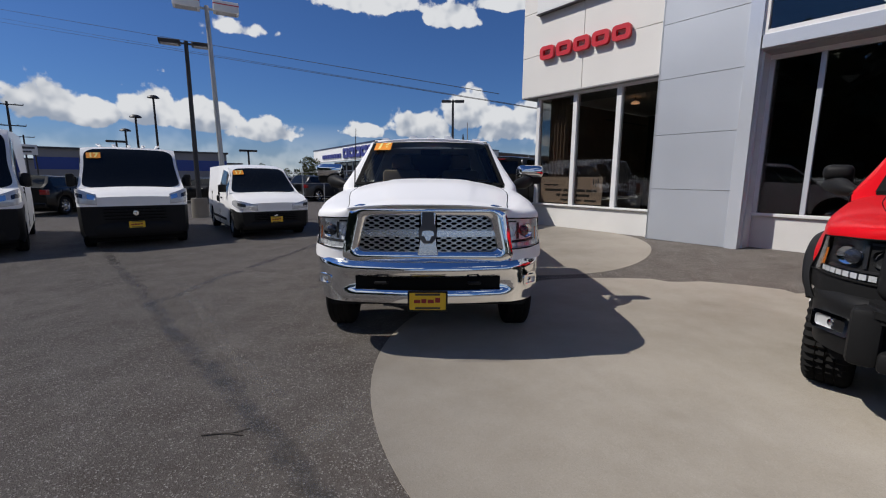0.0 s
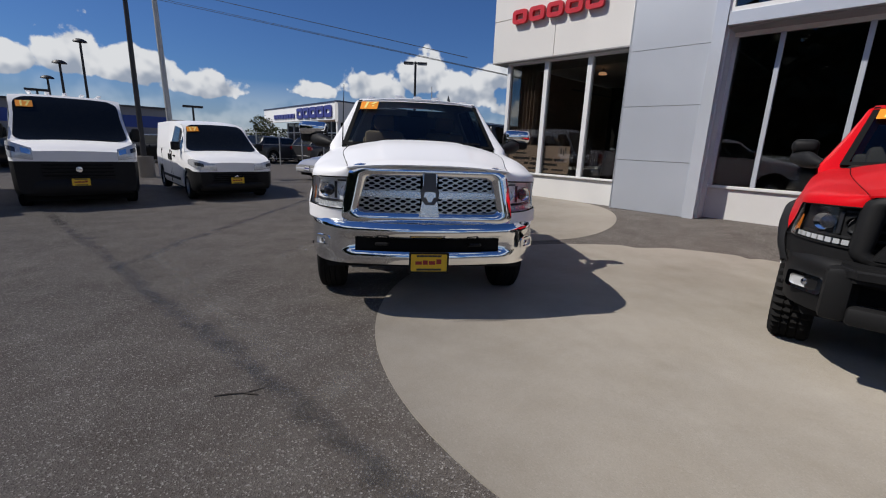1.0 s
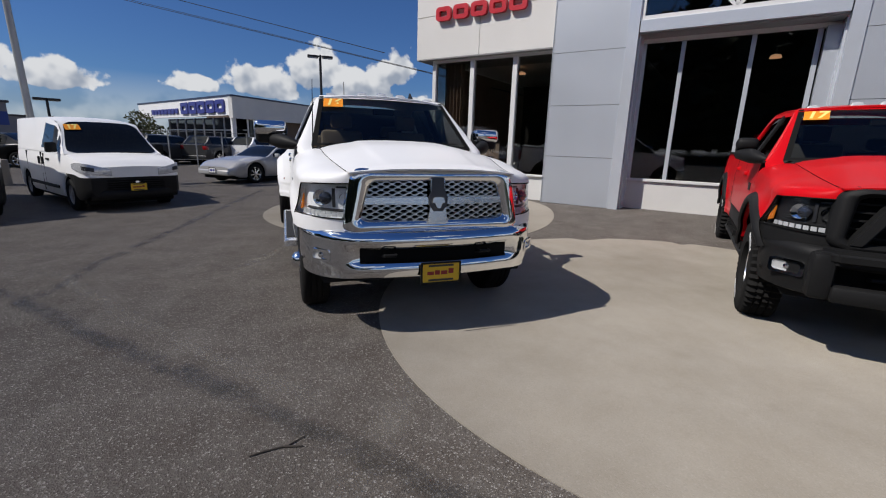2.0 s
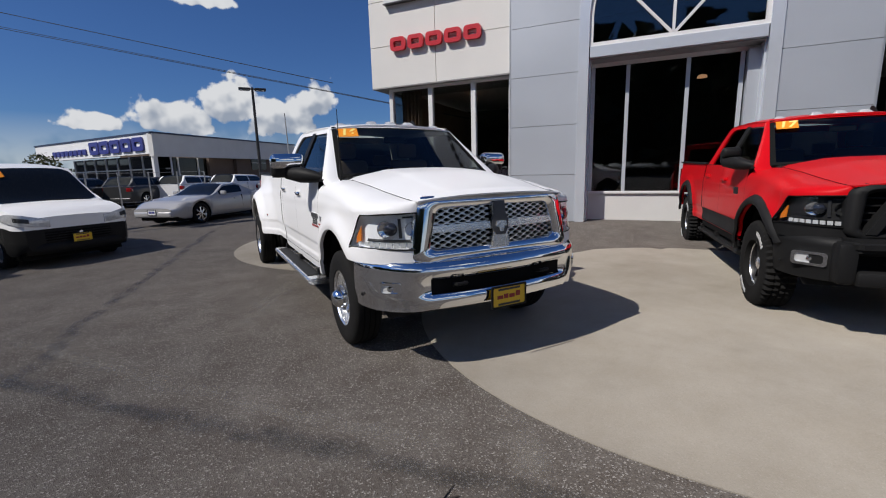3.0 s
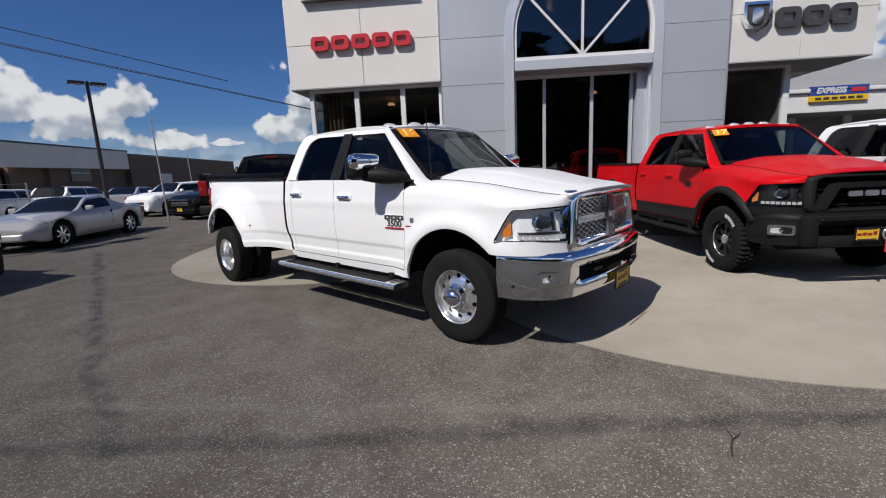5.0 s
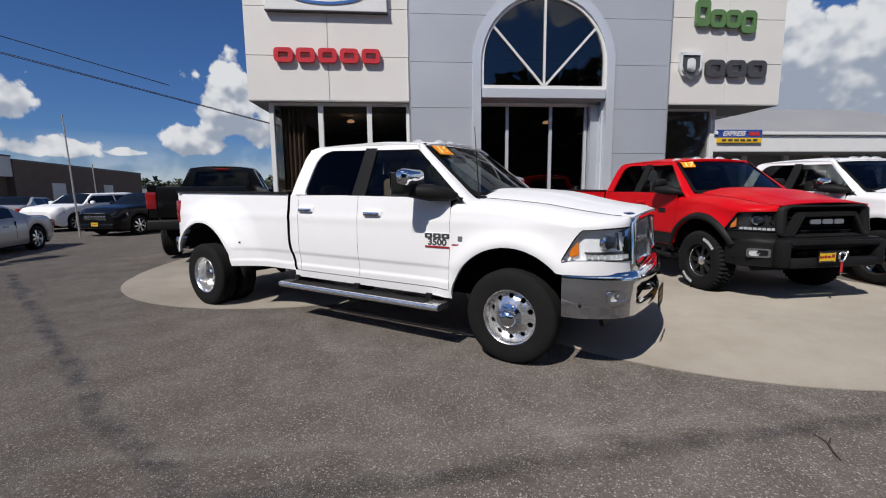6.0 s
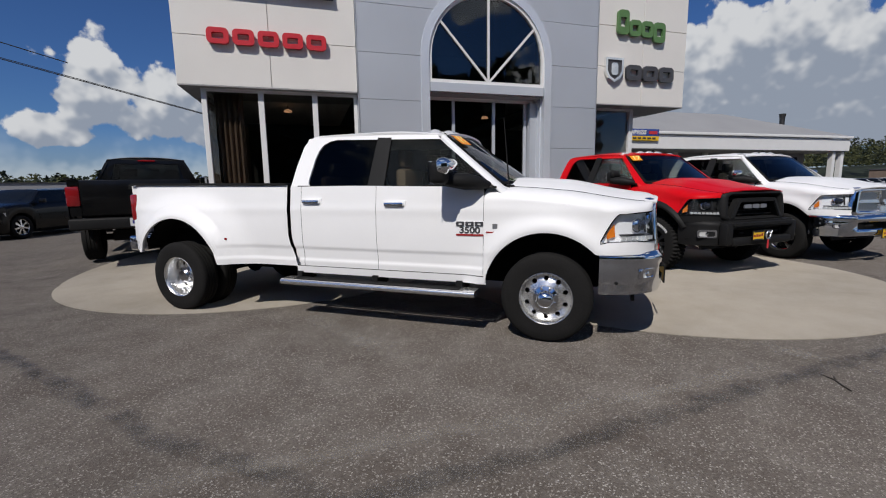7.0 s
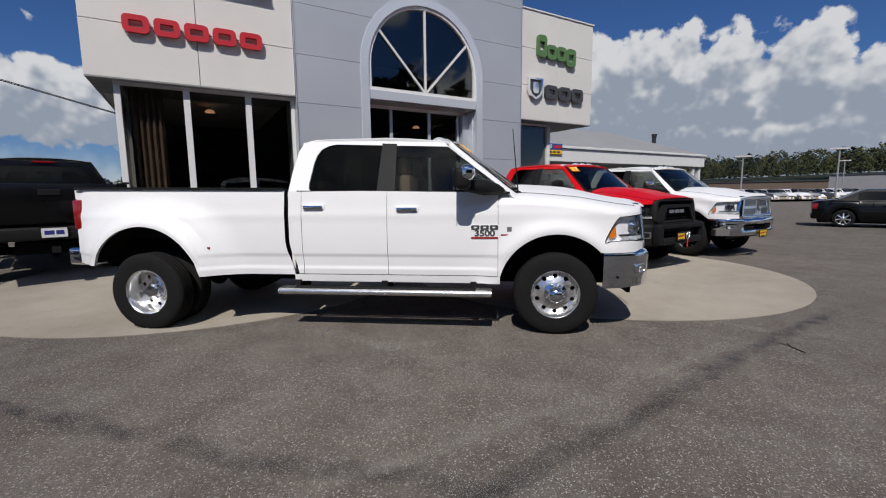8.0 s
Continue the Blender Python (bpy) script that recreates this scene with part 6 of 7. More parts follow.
def car(m, label, category, group, paint, ends, axle, width, r, deck, roofline, cargo=None, low=0.22, rim="alloy", lower=None, face=None, tail=True, tumble=0.20, sticker="", plate=True, z_black=None, nose=(0.80, 0.75), name="car"):
    """A car by its side lines. ends: rear and front y; axle: rear axle's y; deck: top of the lower body;
    roofline: the cabin from the windscreen's foot to the rear window's foot; cargo: y behind which the flank is closed sheet metal."""
    c = thing(name, m, label, category, group)
    y0, y1 = ends
    W = width / 2
    top, roofz = curve_fn(deck), curve_fn(roofline)
    AR = r + 0.06

    def hw(y):
        a = smooth01((y - y0) / 0.35) * 0.12 + 0.88
        b = math.sqrt(max(0.0, 1 - (1 - min(1.0, (y1 - y) / nose[1])) ** 2)) * (1 - nose[0]) + nose[0]
        return W * a * b

    ys = [y0 + (y1 - y0) * k / 44 for k in range(45)]
    for ax in (0.0, axle):
        ys += [ax + AR * math.cos(math.pi * k / 16) for k in range(17)]
    ys = sorted(set(round(min(max(v, y0), y1), 3) for v in ys))
    bm = bmesh.new()
    loops = []
    for y in ys:
        b = low + 0.10 * smooth01((y - y1 + 0.35) / 0.35) + 0.12 * smooth01((y0 + 0.35 - y) / 0.35)
        for ax in (0.0, axle):
            if abs(y - ax) < AR:
                b = max(b, r + math.sqrt(max(0, AR * AR - (y - ax) ** 2)))
        t, w = top(y), hw(y)
        t -= 0.06 * smooth01((y - y1 + 0.25) / 0.25) + 0.05 * smooth01((y0 + 0.2 - y) / 0.2)
        h = t - b
        half = [(w - 0.05, b), (w - 0.01, b + 0.08 * h), (w, b + 0.35 * h), (w + 0.004, b + 0.62 * h), (w - 0.03, b + 0.86 * h), (w - 0.09, t - 0.012), (w * 0.72, t + 0.012), (w * 0.36, t + 0.024), (0.0, t + 0.028)]
        if z_black:
            zb = max(b + 0.03, z_black + 0.05 * smooth01((y1 - 0.15 - y) / 0.3))
            half = [(w - 0.05, b), (w - 0.01, b + 0.15 * (zb - b)), (w, b + 0.5 * (zb - b)), (w + 0.004, zb), (w - 0.002, zb + 0.3 * (t - zb)), (w - 0.008, zb + 0.66 * (t - zb)), (w - 0.035, t - 0.012), (w * 0.72, t + 0.012), (w * 0.36, t + 0.024), (0.0, t + 0.028)]
        loops.append([(x, y, z) for x, z in half] + [(-x, y, z) for x, z in half[-2::-1]])
    low_bm = bmesh.new()

    def quad(dst, pts):
        q = [dst.verts.new(p) for p in pts]
        dst.faces.new(q)
    n = len(loops[0])
    for u, v in zip(loops, loops[1:]):
        for k in range(n - 1):
            dark = u[0][1] > 0.0 and z_black and (k < 3 or k >= n - 4)
            quad(low_bm if dark else bm, (u[k], v[k], v[k + 1], u[k + 1]))
    for lp, front in ((loops[0], False), (loops[-1], True)):
        for k in range(n // 2):
            dark = front and z_black and k < 3
            a, d = lp[k], lp[k + 1]
            a2, d2 = lp[n - 1 - k], lp[n - 2 - k]
            quad(low_bm if dark else bm, (a, d, d2, a2) if k < n // 2 - 1 else (a, d, a2))
    for b_ in (bm, low_bm):
        bmesh.ops.remove_doubles(b_, verts=b_.verts, dist=0.0005)
    part("body", bm, paint, c, "", smooth=40)
    if z_black:
        part("bumper_cover", low_bm, M_PLASTIC, c, "black moulded plastic nose round to the wheels", smooth=40)
    else:
        low_bm.free()
    part("underbody", boxm(-W + 0.14, W - 0.14, y0 + 0.2, y1 - 0.25, 0.16, min(top(0.0), 0.72) - 0.06), M_GAP, c)
    # cabin
    yr, yf = roofline[-1][0], roofline[0][0]
    rf, rr = roofline[1][0], roofline[-2][0]

    def sec(y, u):
        """Cabin section: u from -1 to 1 across the roof."""
        z = roofz(y)
        k = max(0.0, z - top(y))
        w = hw(y) - (0.03 if z_black else 0.08) - tumble * min(1.0, k / 0.5) * (1.0 if cargo is None or y > (cargo or -9) else 0.45)
        return (u * w, y, z - 0.045 * abs(u) ** 3 * min(1, k / 0.2))

    def sheet(ya, yb, ua, ub, n=10, k=10, off=0.0):
        return grid(bmesh.new(), lambda u, v: Vector(sec(ya + (yb - ya) * v, ua + (ub - ua) * u)) + Vector((0, 0, off)), k, n)
    part("roof", sheet(rf, rr, -1, 1, 12, 14), paint, c, smooth=50)
    for a in (-1, 1):
        if not z_black:
            part("pillar", sheet(yf, rf, a, a * 0.90, 8, 2), paint, c, smooth=50)
        part("pillar", sheet(rr, yr, a, a * 0.86, 8, 2), paint, c, smooth=50)
    if z_black:
        # painted surround with a round-cornered pane set on it
        part("pillar", sheet(yf, rf, -1, 1, 12, 14), paint, c, "windscreen surround", smooth=50)

        def pane(u, v):
            e = (1 - abs(2 * v - 1) ** 7) ** (1 / 7)
            q = sec(yf + (rf - yf) * (0.03 + 0.88 * v), (2 * u - 1) * 0.94 * max(0.80, e))
            return (q[0], q[1] + 0.010, q[2] + 0.008)
        ws = part("windscreen", grid(bmesh.new(), pane, 14, 28), M_DARK_GLASS, c, "wide dark windscreen", smooth=60)
    else:
        ws = part("windscreen", sheet(yf, rf, -0.90, 0.90, 10, 12), M_DARK_GLASS, c, smooth=60)
    part("rear_window", sheet(rr, yr, -0.86, 0.86, 8, 8), M_DARK_GLASS if cargo is None else paint, c, smooth=60)

    def flank(ya, yb, va, vb, sg, off):
        def fn(u, v):
            y = ya + (yb - ya) * u
            x1, _, z1 = sec(y, 1.0)
            x0, z0 = hw(y) - (0.02 if z_black else 0.07), top(y) - 0.02
            t = va + (vb - va) * v
            return (sg * (x0 + (x1 - x0) * t + off), y, z0 + (z1 - z0) * t)
        return grid(bmesh.new(), fn, 16, 5)
    for sg in (1, -1):
        part("cabin_side", flank(yr, yf, 0.0, 1.0, sg, 0.0), paint, c, smooth=50)
        lim = cargo if cargo is not None else rr - 0.25 * abs(rr - yr)
        f0 = rf + (yf - rf) * 0.55
        mid = (lim + f0) / 2 - 0.05
        spans = [(lim + 0.02, mid - 0.03), (mid + 0.03, f0)] if cargo is None else [(lim + 0.05, f0)]
        if rf - rr < 1.0 and cargo is None:
            spans = [(lim + 0.05, f0)]
        for a, b in spans:
            part("window", flank(a, b, 0.12, 0.86, sg, 0.006), M_DARK_GLASS, c, "dark side window", smooth=60)
        # mirror
        y = yf - 0.32 * (yf - rf) - 0.12
        big = 0.20 if cargo is not None else 0.13
        mb = boxm(hw(y) - 0.02, hw(y) + 0.17, y - 0.05, y + 0.05, top(y) + 0.0, top(y) + big, 0.03, 2)
        bmesh.ops.scale(mb, vec=(sg, 1, 1), verts=mb.verts)
        part("mirror", mb, M_PLASTIC if cargo is not None else paint, c, smooth=40)
        for yy in ((lim + f0) / 2 - 0.10,):
            hb = boxm(hw(yy) - 0.02, hw(yy) + 0.018, yy - 0.09, yy + 0.09, top(yy) - 0.19, top(yy) - 0.15, 0.01)
            bmesh.ops.scale(hb, vec=(sg, 1, 1), verts=hb.verts)
            part("handle", hb, M_PLASTIC if cargo is not None else paint, c)
            db = boxm(hw(yy) - 0.05, hw(yy) + 0.0045, yy - 0.32, yy - 0.314, low + 0.2, top(yy) - 0.06)
            bmesh.ops.scale(db, vec=(sg, 1, 1), verts=db.verts)
            part("door_gap", db, M_GAP, c)
        # lamps
        zf = top(y1) - 0.17
        lm = grid(bmesh.new(), lambda u, v: (sg * (hw(y1 - 0.05 - 0.34 * u) * (0.66 + 0.34 * u) + 0.012), y1 - 0.02 - 0.42 * u ** 1.6, zf - 0.05 + 0.13 * v + 0.06 * u), 10, 4)
        if z_black:
            lm.free()
        else:
            part("headlamp", lm, M_LAMP_DIM, c, smooth=50)
        if tail:
            tb = boxm(hw(y0) * 0.74, hw(y0 + 0.12) + 0.012, y0 - 0.012, y0 + 0.16, top(y0) - 0.30, top(y0) - 0.10, 0.02, 2)
            bmesh.ops.scale(tb, vec=(sg, 1, 1), verts=tb.verts)
            part("tail_lamp", tb, M_RED_LENS, c, smooth=40)
        for ax in (0.0, axle):
            part("wheel_liner", thicken(grid(bmesh.new(), lambda u, v: (sg * (W - 0.35 + 0.31 * v), ax + (AR + 0.004) * math.cos(math.pi * u), r + (AR + 0.004) * math.sin(math.pi * u)), 16, 1), 0.006), M_GAP, c)
            put_wheel(c, sg * (W - 0.12), ax, r, 0.21, rim, sg)
    # nose
    gz = top(y1) - 0.20
    if z_black:
        part("rear_bumper", boxm(-W * 0.86, W * 0.86, y0 - 0.03, y0 + 0.25, low + 0.08, low + 0.30, 0.05, 3), lower or paint, c, "rear bumper", smooth=40)
        return c, ws, sec, top, hw
    part("grille", boxm(-W * 0.52, W * 0.52, y1 - 0.10, y1 + 0.012, gz - 0.09, gz + 0.05, 0.02), M_PLASTIC if face is None else face, c, "grille")
    for k in range(3):
        part("grille_bar", boxm(-W * 0.50, W * 0.50, y1 + 0.010, y1 + 0.018, gz - 0.07 + 0.04 * k, gz - 0.06 + 0.04 * k), M_ALU if face is None else M_PLASTIC, c)
    part("front_bumper", boxm(-W * 0.80, W * 0.80, y1 - 0.25, y1 + 0.03, low + 0.06, low + 0.24, 0.05, 3), lower or paint, c, "front bumper", smooth=40)
    part("rear_bumper", boxm(-W * 0.86, W * 0.86, y0 - 0.03, y0 + 0.25, low + 0.08, low + 0.30, 0.05, 3), lower or paint, c, "rear bumper", smooth=40)
    if plate:
        put_plate(c, 0, y1 + 0.045, low + 0.22, white=(plate == "white"))
    return c, ws, sec, top, hw


def van_nose(c, sec, top, hw, y1, W, low, z_black, sticker, yf, rf, plate_z):
    """Black moulded nose, slatted grille, emblem disc, wiper and price-year sticker of a cargo van."""
    part("bumper_bulge", grid(bmesh.new(), lambda u, v: ((2 * u - 1) * W * 0.86, y1 - 0.10 * abs(2 * u - 1) ** 4 + 0.055 * math.sin(math.pi * v) ** 0.6, low + 0.04 + (z_black - low) * 0.46 * v), 20, 8), M_PLASTIC, c, "rounded lower bumper", smooth=60)
    for k in range(4):
        z = low + (z_black - low) * (0.56 + 0.10 * k)
        part("grille_slat", boxm(-W * 0.56, W * 0.56, y1 + 0.002, y1 + 0.025, z, z + 0.018, 0.004), M_PLASTIC, c)
        part("grille_gap", boxm(-W * 0.55, W * 0.55, y1 - 0.002, y1 + 0.004, z + 0.018, z + 0.045), M_GAP, c)
    part("emblem", lathe(bmesh.new(), [(y1 + 0.01, 0.062), (y1 + 0.038, 0.055), (y1 + 0.042, 0.0)], 20, "Y"), M_ALU, c, "round bright emblem", smooth=40).location = (0, 0, low + (z_black - low) * 0.78)
    put_plate(c, 0.0, y1 + 0.075, plate_z)
    if sticker:
        p, q, s = Vector(sec(rf + (yf - rf) * 0.27, 0.74)), Vector(sec(rf + (yf - rf) * 0.27, 0.48)), Vector(sec(rf + (yf - rf) * 0.17, 0.74))
        ux, uz = (q - p).normalized(), (s - p).normalized()
        mm = Matrix((ux, uz, ux.cross(uz))).transposed().to_4x4()
        mm.translation = p + ux.cross(uz) * 0.026
        st = part("sticker", boxm(-0.13, 0.13, -0.085, 0.085, 0.0, 0.003), M_STICKER, c, "orange windscreen sticker with yellow digits")
        st.matrix_basis = mm
        part("digits", text_mesh(sticker, 0.19, 0.0), M_STICKER_INK, st).matrix_basis = pose(0, 0, 0.005)
    pts = [Vector(sec(yf - 0.05, a)) + Vector((0, 0.012, 0.012)) for a in (-0.75, -0.4, -0.1, 0.1)]
    part("wiper", tubem(pts, 0.008, 6), M_PLASTIC, c)


def wrap_lamp(hw, y1, sg, u, v, x_in, back, z0, h, rise):
    """A lamp face from the front round the corner to the flank; it rises and narrows to its tip."""
    t = min(1.0, u / 0.45)
    k = max(0.0, (u - 0.45) / 0.55)
    y = y1 - back * k
    x = x_in + (hw(y1) + 0.012 - x_in) * t if k == 0 else hw(min(y, y1)) + 0.012
    z = z0 + rise * u ** 1.3 + h * v * (1 - 0.55 * k ** 2) * (0.75 + 0.25 * t)
    return (sg * x, y + 0.012 * (1 - k) - 0.25 * max(0.0, z - z0 - 0.12) * (1 - k), z)


def big_van(m, label, roof=2.34, sticker="17"):
    lines = dict(ends=(-4.45, 0.92), axle=-3.45, width=2.05, r=0.34, deck=[(0.95, 1.19), (0.6, 1.29), (0.25, 1.37), (-0.2, 1.40), (-4.5, 1.40)],
                 roofline=[(0.42, 1.33), (-0.40, roof - 0.06), (-4.30, roof), (-4.44, 1.34)])
    c, ws, sec, top, hw = car(m, label, "van", "cargo vans", M_WHITE_PAINT, cargo=-1.05, low=0.24, rim="steel", lower=M_PLASTIC, tumble=0.075, plate=False, z_black=0.955, nose=(0.92, 0.40), name="cargo_van", **lines)
    van_nose(c, sec, top, hw, 0.92, 1.025, 0.24, 0.955, sticker, 0.42, -0.40, 0.55)
    for sg in (1, -1):
        h = part("headlamp", thicken(grid(bmesh.new(), lambda u, v: wrap_lamp(hw, 0.92, sg, u, v, 0.66, 0.30, 0.985, 0.30, 0.12), 16, 6), 0.012), M_LAMP_DIM, c, "tall swept headlamp", smooth=50)
        part("lamp_bezel", thicken(grid(bmesh.new(), lambda u, v: wrap_lamp(hw, 0.928, sg, 0.35 + 0.35 * u, 0.42 + 0.3 * v, 0.66, 0.30, 0.985, 0.30, 0.12), 12, 4), 0.012), M_PROJECTOR, h, smooth=50)
        part("turn_lamp", thicken(grid(bmesh.new(), lambda u, v: wrap_lamp(hw, 0.932, sg, 0.04 + 0.20 * u, 0.45 + 0.4 * v, 0.66, 0.30, 0.985, 0.30, 0.12), 6, 3), 0.01), M_CHROME, h)
        mb = boxm(1.04, 1.20, 0.00, 0.14, 1.36, 1.66, 0.05, 2)
        bmesh.ops.scale(mb, vec=(sg, 1, 1), verts=mb.verts)
        part("mirror", mb, M_PLASTIC, c, "tall black mirror", smooth=40)
    for k in range(5):
        part("roof_rib", boxm(-0.6 + 0.3 * k - 0.04, -0.6 + 0.3 * k + 0.04, -4.1, -0.75, roof - 0.01, roof + 0.022, 0.01), M_WHITE_PAINT, c)
    part("bonnet_line", boxm(-0.50, 0.50, 0.55, 0.565, 1.225, 1.237), M_GAP, c)
    return c


VAN = big_van(on_ground(-7.57, 9.97, 218.0), "white low-roof cargo van with a black plastic nose")
big_van(on_ground(-9.85, 8.10, 224.0), "white high-roof cargo van with a black plastic nose", 2.66, "")


def small_van(m):
    c, ws, sec, top, hw = car(m, "small white panel van with a black nose and sliding side door", "van", "cargo vans", M_WHITE_PAINT, ends=(-3.85, 0.86), axle=-3.05, width=1.83, r=0.315,
                              deck=[(0.9, 0.94), (0.62, 1.02), (0.2, 1.10), (-0.3, 1.15), (-3.9, 1.17)], roofline=[(-0.05, 1.13), (-0.85, 1.82), (-1.6, 1.90), (-3.62, 1.88), (-3.84, 1.17)],
                              cargo=-1.62, low=0.24, rim="steel", lower=M_PLASTIC, tumble=0.16, plate=False, z_black=0.70, nose=(0.84, 0.62), name="cargo_van")
    van_nose(c, sec, top, hw, 0.86, 0.915, 0.22, 0.66, "17", -0.05, -0.85, 0.50)
    for sg in (1, -1):
        h = part("headlamp", thicken(grid(bmesh.new(), lambda u, v: wrap_lamp(hw, 0.86, sg, u, v, 0.42, 0.46, 0.725, 0.19, 0.14), 16, 6), 0.012), M_LAMP_DIM, c, "swept headlamp", smooth=50)
        part("lamp_bezel", thicken(grid(bmesh.new(), lambda u, v: wrap_lamp(hw, 0.868, sg, 0.35 + 0.25 * u, 0.3 + 0.4 * v, 0.42, 0.46, 0.725, 0.19, 0.14), 12, 4), 0.012), M_RIM_DARK, h, smooth=50)
        pb = boxm(0.915, 0.935, -2.7, -0.55, 0.40, 0.47, 0.008)
        bmesh.ops.scale(pb, vec=(sg, 1, 1), verts=pb.verts)
        part("rub_strip", pb, M_PLASTIC, c, "black rub strip")
        for y in (-1.62, -2.75):
            gb = boxm(0.85, 0.918, y - 0.005, y + 0.005, 0.30, 1.12)
            bmesh.ops.scale(gb, vec=(sg, 1, 1), verts=gb.verts)
            part("door_gap", gb, M_GAP, c)
        for y in (-1.50, -1.74):
            hb = boxm(0.905, 0.94, y - 0.035, y + 0.035, 0.86, 1.02, 0.01)
            bmesh.ops.scale(hb, vec=(sg, 1, 1), verts=hb.verts)
            part("handle", hb, M_PLASTIC, c)
    return c


small_van(on_ground(-5.02, 11.40, 218.3))

# black pickup seen from behind
BLACK, _ = pickup(on_ground(2.995, 15.51, -36.9), "black crew-cab pickup parked beside the showroom", "pickup trucks", M_BLACK_PAINT, rear_axle=-3.86, bed_end=-4.98, tyre=(0.42, 0.275), rim="chrome", plate=False)
put_plate(BLACK, 0.0, -5.155, 0.76, white=True, yaw=180)

SEDAN = dict(deck=[(0.9, 0.66), (0.5, 0.82), (-0.2, 0.93), (-1.5, 0.97), (-3.1, 1.02), (-3.6, 0.98)], roofline=[(-0.35, 0.94), (-1.15, 1.40), (-2.2, 1.42), (-3.05, 1.02)], ends=(-3.65, 0.92), axle=-2.75, width=1.82, r=0.325)
SUV = dict(deck=[(0.9, 0.86), (0.55, 1.00), (-0.1, 1.08), (-1.5, 1.10), (-3.7, 1.12)], roofline=[(-0.35, 1.06), (-1.0, 1.52), (-3.1, 1.57), (-3.58, 1.10)], ends=(-3.62, 0.92), axle=-2.70, width=1.86, r=0.36)
COUPE = dict(deck=[(0.9, 0.60), (0.5, 0.74), (-0.3, 0.86), (-1.3, 0.88), (-2.7, 0.93), (-3.45, 0.90)], roofline=[(-0.55, 0.87), (-1.25, 1.24), (-1.80, 1.27), (-2.65, 0.93)], ends=(-3.55, 0.95), axle=-2.685, width=1.83, r=0.33)

silver = car(on_ground(-3.53, 16.99, 139.5), "silver two-seat coupe parked on the lot with its top up", "car", "cars on the lot", M_SILVER_PAINT, face=M_ALU, plate="white", **COUPE)
DARK_SUV = car(on_ground(1.82, 21.66, 114.0), "black sport utility car facing the lot", "car", "cars on the lot", M_BLACK_PAINT, **SUV)[0]
for k in range(7):
    for z in (0.70, 0.80):
        part("grille_tooth", boxm(-0.46 + 0.13 * k, -0.37 + 0.13 * k, 0.93, 0.945, z, z + 0.035, 0.004), M_ALU, DARK_SUV)
for x, y, rz, pnt, kind, lab in ((-9.0, 27.3, -28, M_GREY_PAINT, SUV, "dark grey utility car seen from behind"), (-6.4, 28.4, -30, M_GREY_PAINT, SUV, "dark utility car with red tail lamps"),
                                 (-4.2, 29.2, -32, M_WHITE_PAINT, SUV, "white utility car in a parked row"), (-1.7, 30.2, -34, M_WHITE_PAINT, SUV, "white utility car in a parked row"),
                                 (0.9, 31.0, -36, M_SILVER_PAINT, SEDAN, "silver saloon in a parked row"), (2.83, 26.94, 118, M_WHITE_PAINT, SUV, "white utility car near the brick building"),
                                 (-11.6, 26.3, -26, M_SILVER_PAINT, SUV, "silver utility car in a parked row"), (-16.9, 17.4, 12, M_BLACK_PAINT, SUV, "black utility car behind the vans"), (-20.5, 22.0, 60, M_BLACK_PAINT, SEDAN, "black saloon behind the vans"),
                                 (-13.5, 24.0, 80, M_BLACK_PAINT, SEDAN, "black saloon beyond the vans"), (6.2, 31.5, 128, M_GREY_PAINT, SUV, "grey utility car near the brick building")):
    f = radians(rz)
    car(on_ground(x - 2.0 * math.sin(f), y + 2.0 * math.cos(f), rz), lab, "car", "cars on the lot", pnt, **kind)
# row of stock across the lot and a dark saloon
car(on_ground(12.44, -9.96, 151.0), "dark saloon standing on the open lot", "car", "cars on the lot", M_BLACK_PAINT, **SEDAN)
for k in range(22):
    a, d = radians(111.0 + 0.64 * k), 60.0 + 0.75 * k
    x, y = -5.3 + d * math.sin(a), 4.6 + d * math.cos(a)
    car(on_ground(x, y, 108 + 4 * math.sin(k * 2.3)), "dark car in a long row of stock" if k % 4 == 0 else "pale car in a long row of stock", "car", "cars on the lot", (M_GREY_PAINT, M_WHITE_PAINT, M_SILVER_PAINT, M_WHITE_PAINT)[k % 4], **(SUV if k % 3 else SEDAN))
car(on_ground(9.75, -0.40, ang), "dark car parked beyond the white pickup", "car", "cars on the lot", M_BLACK_PAINT, **SUV)


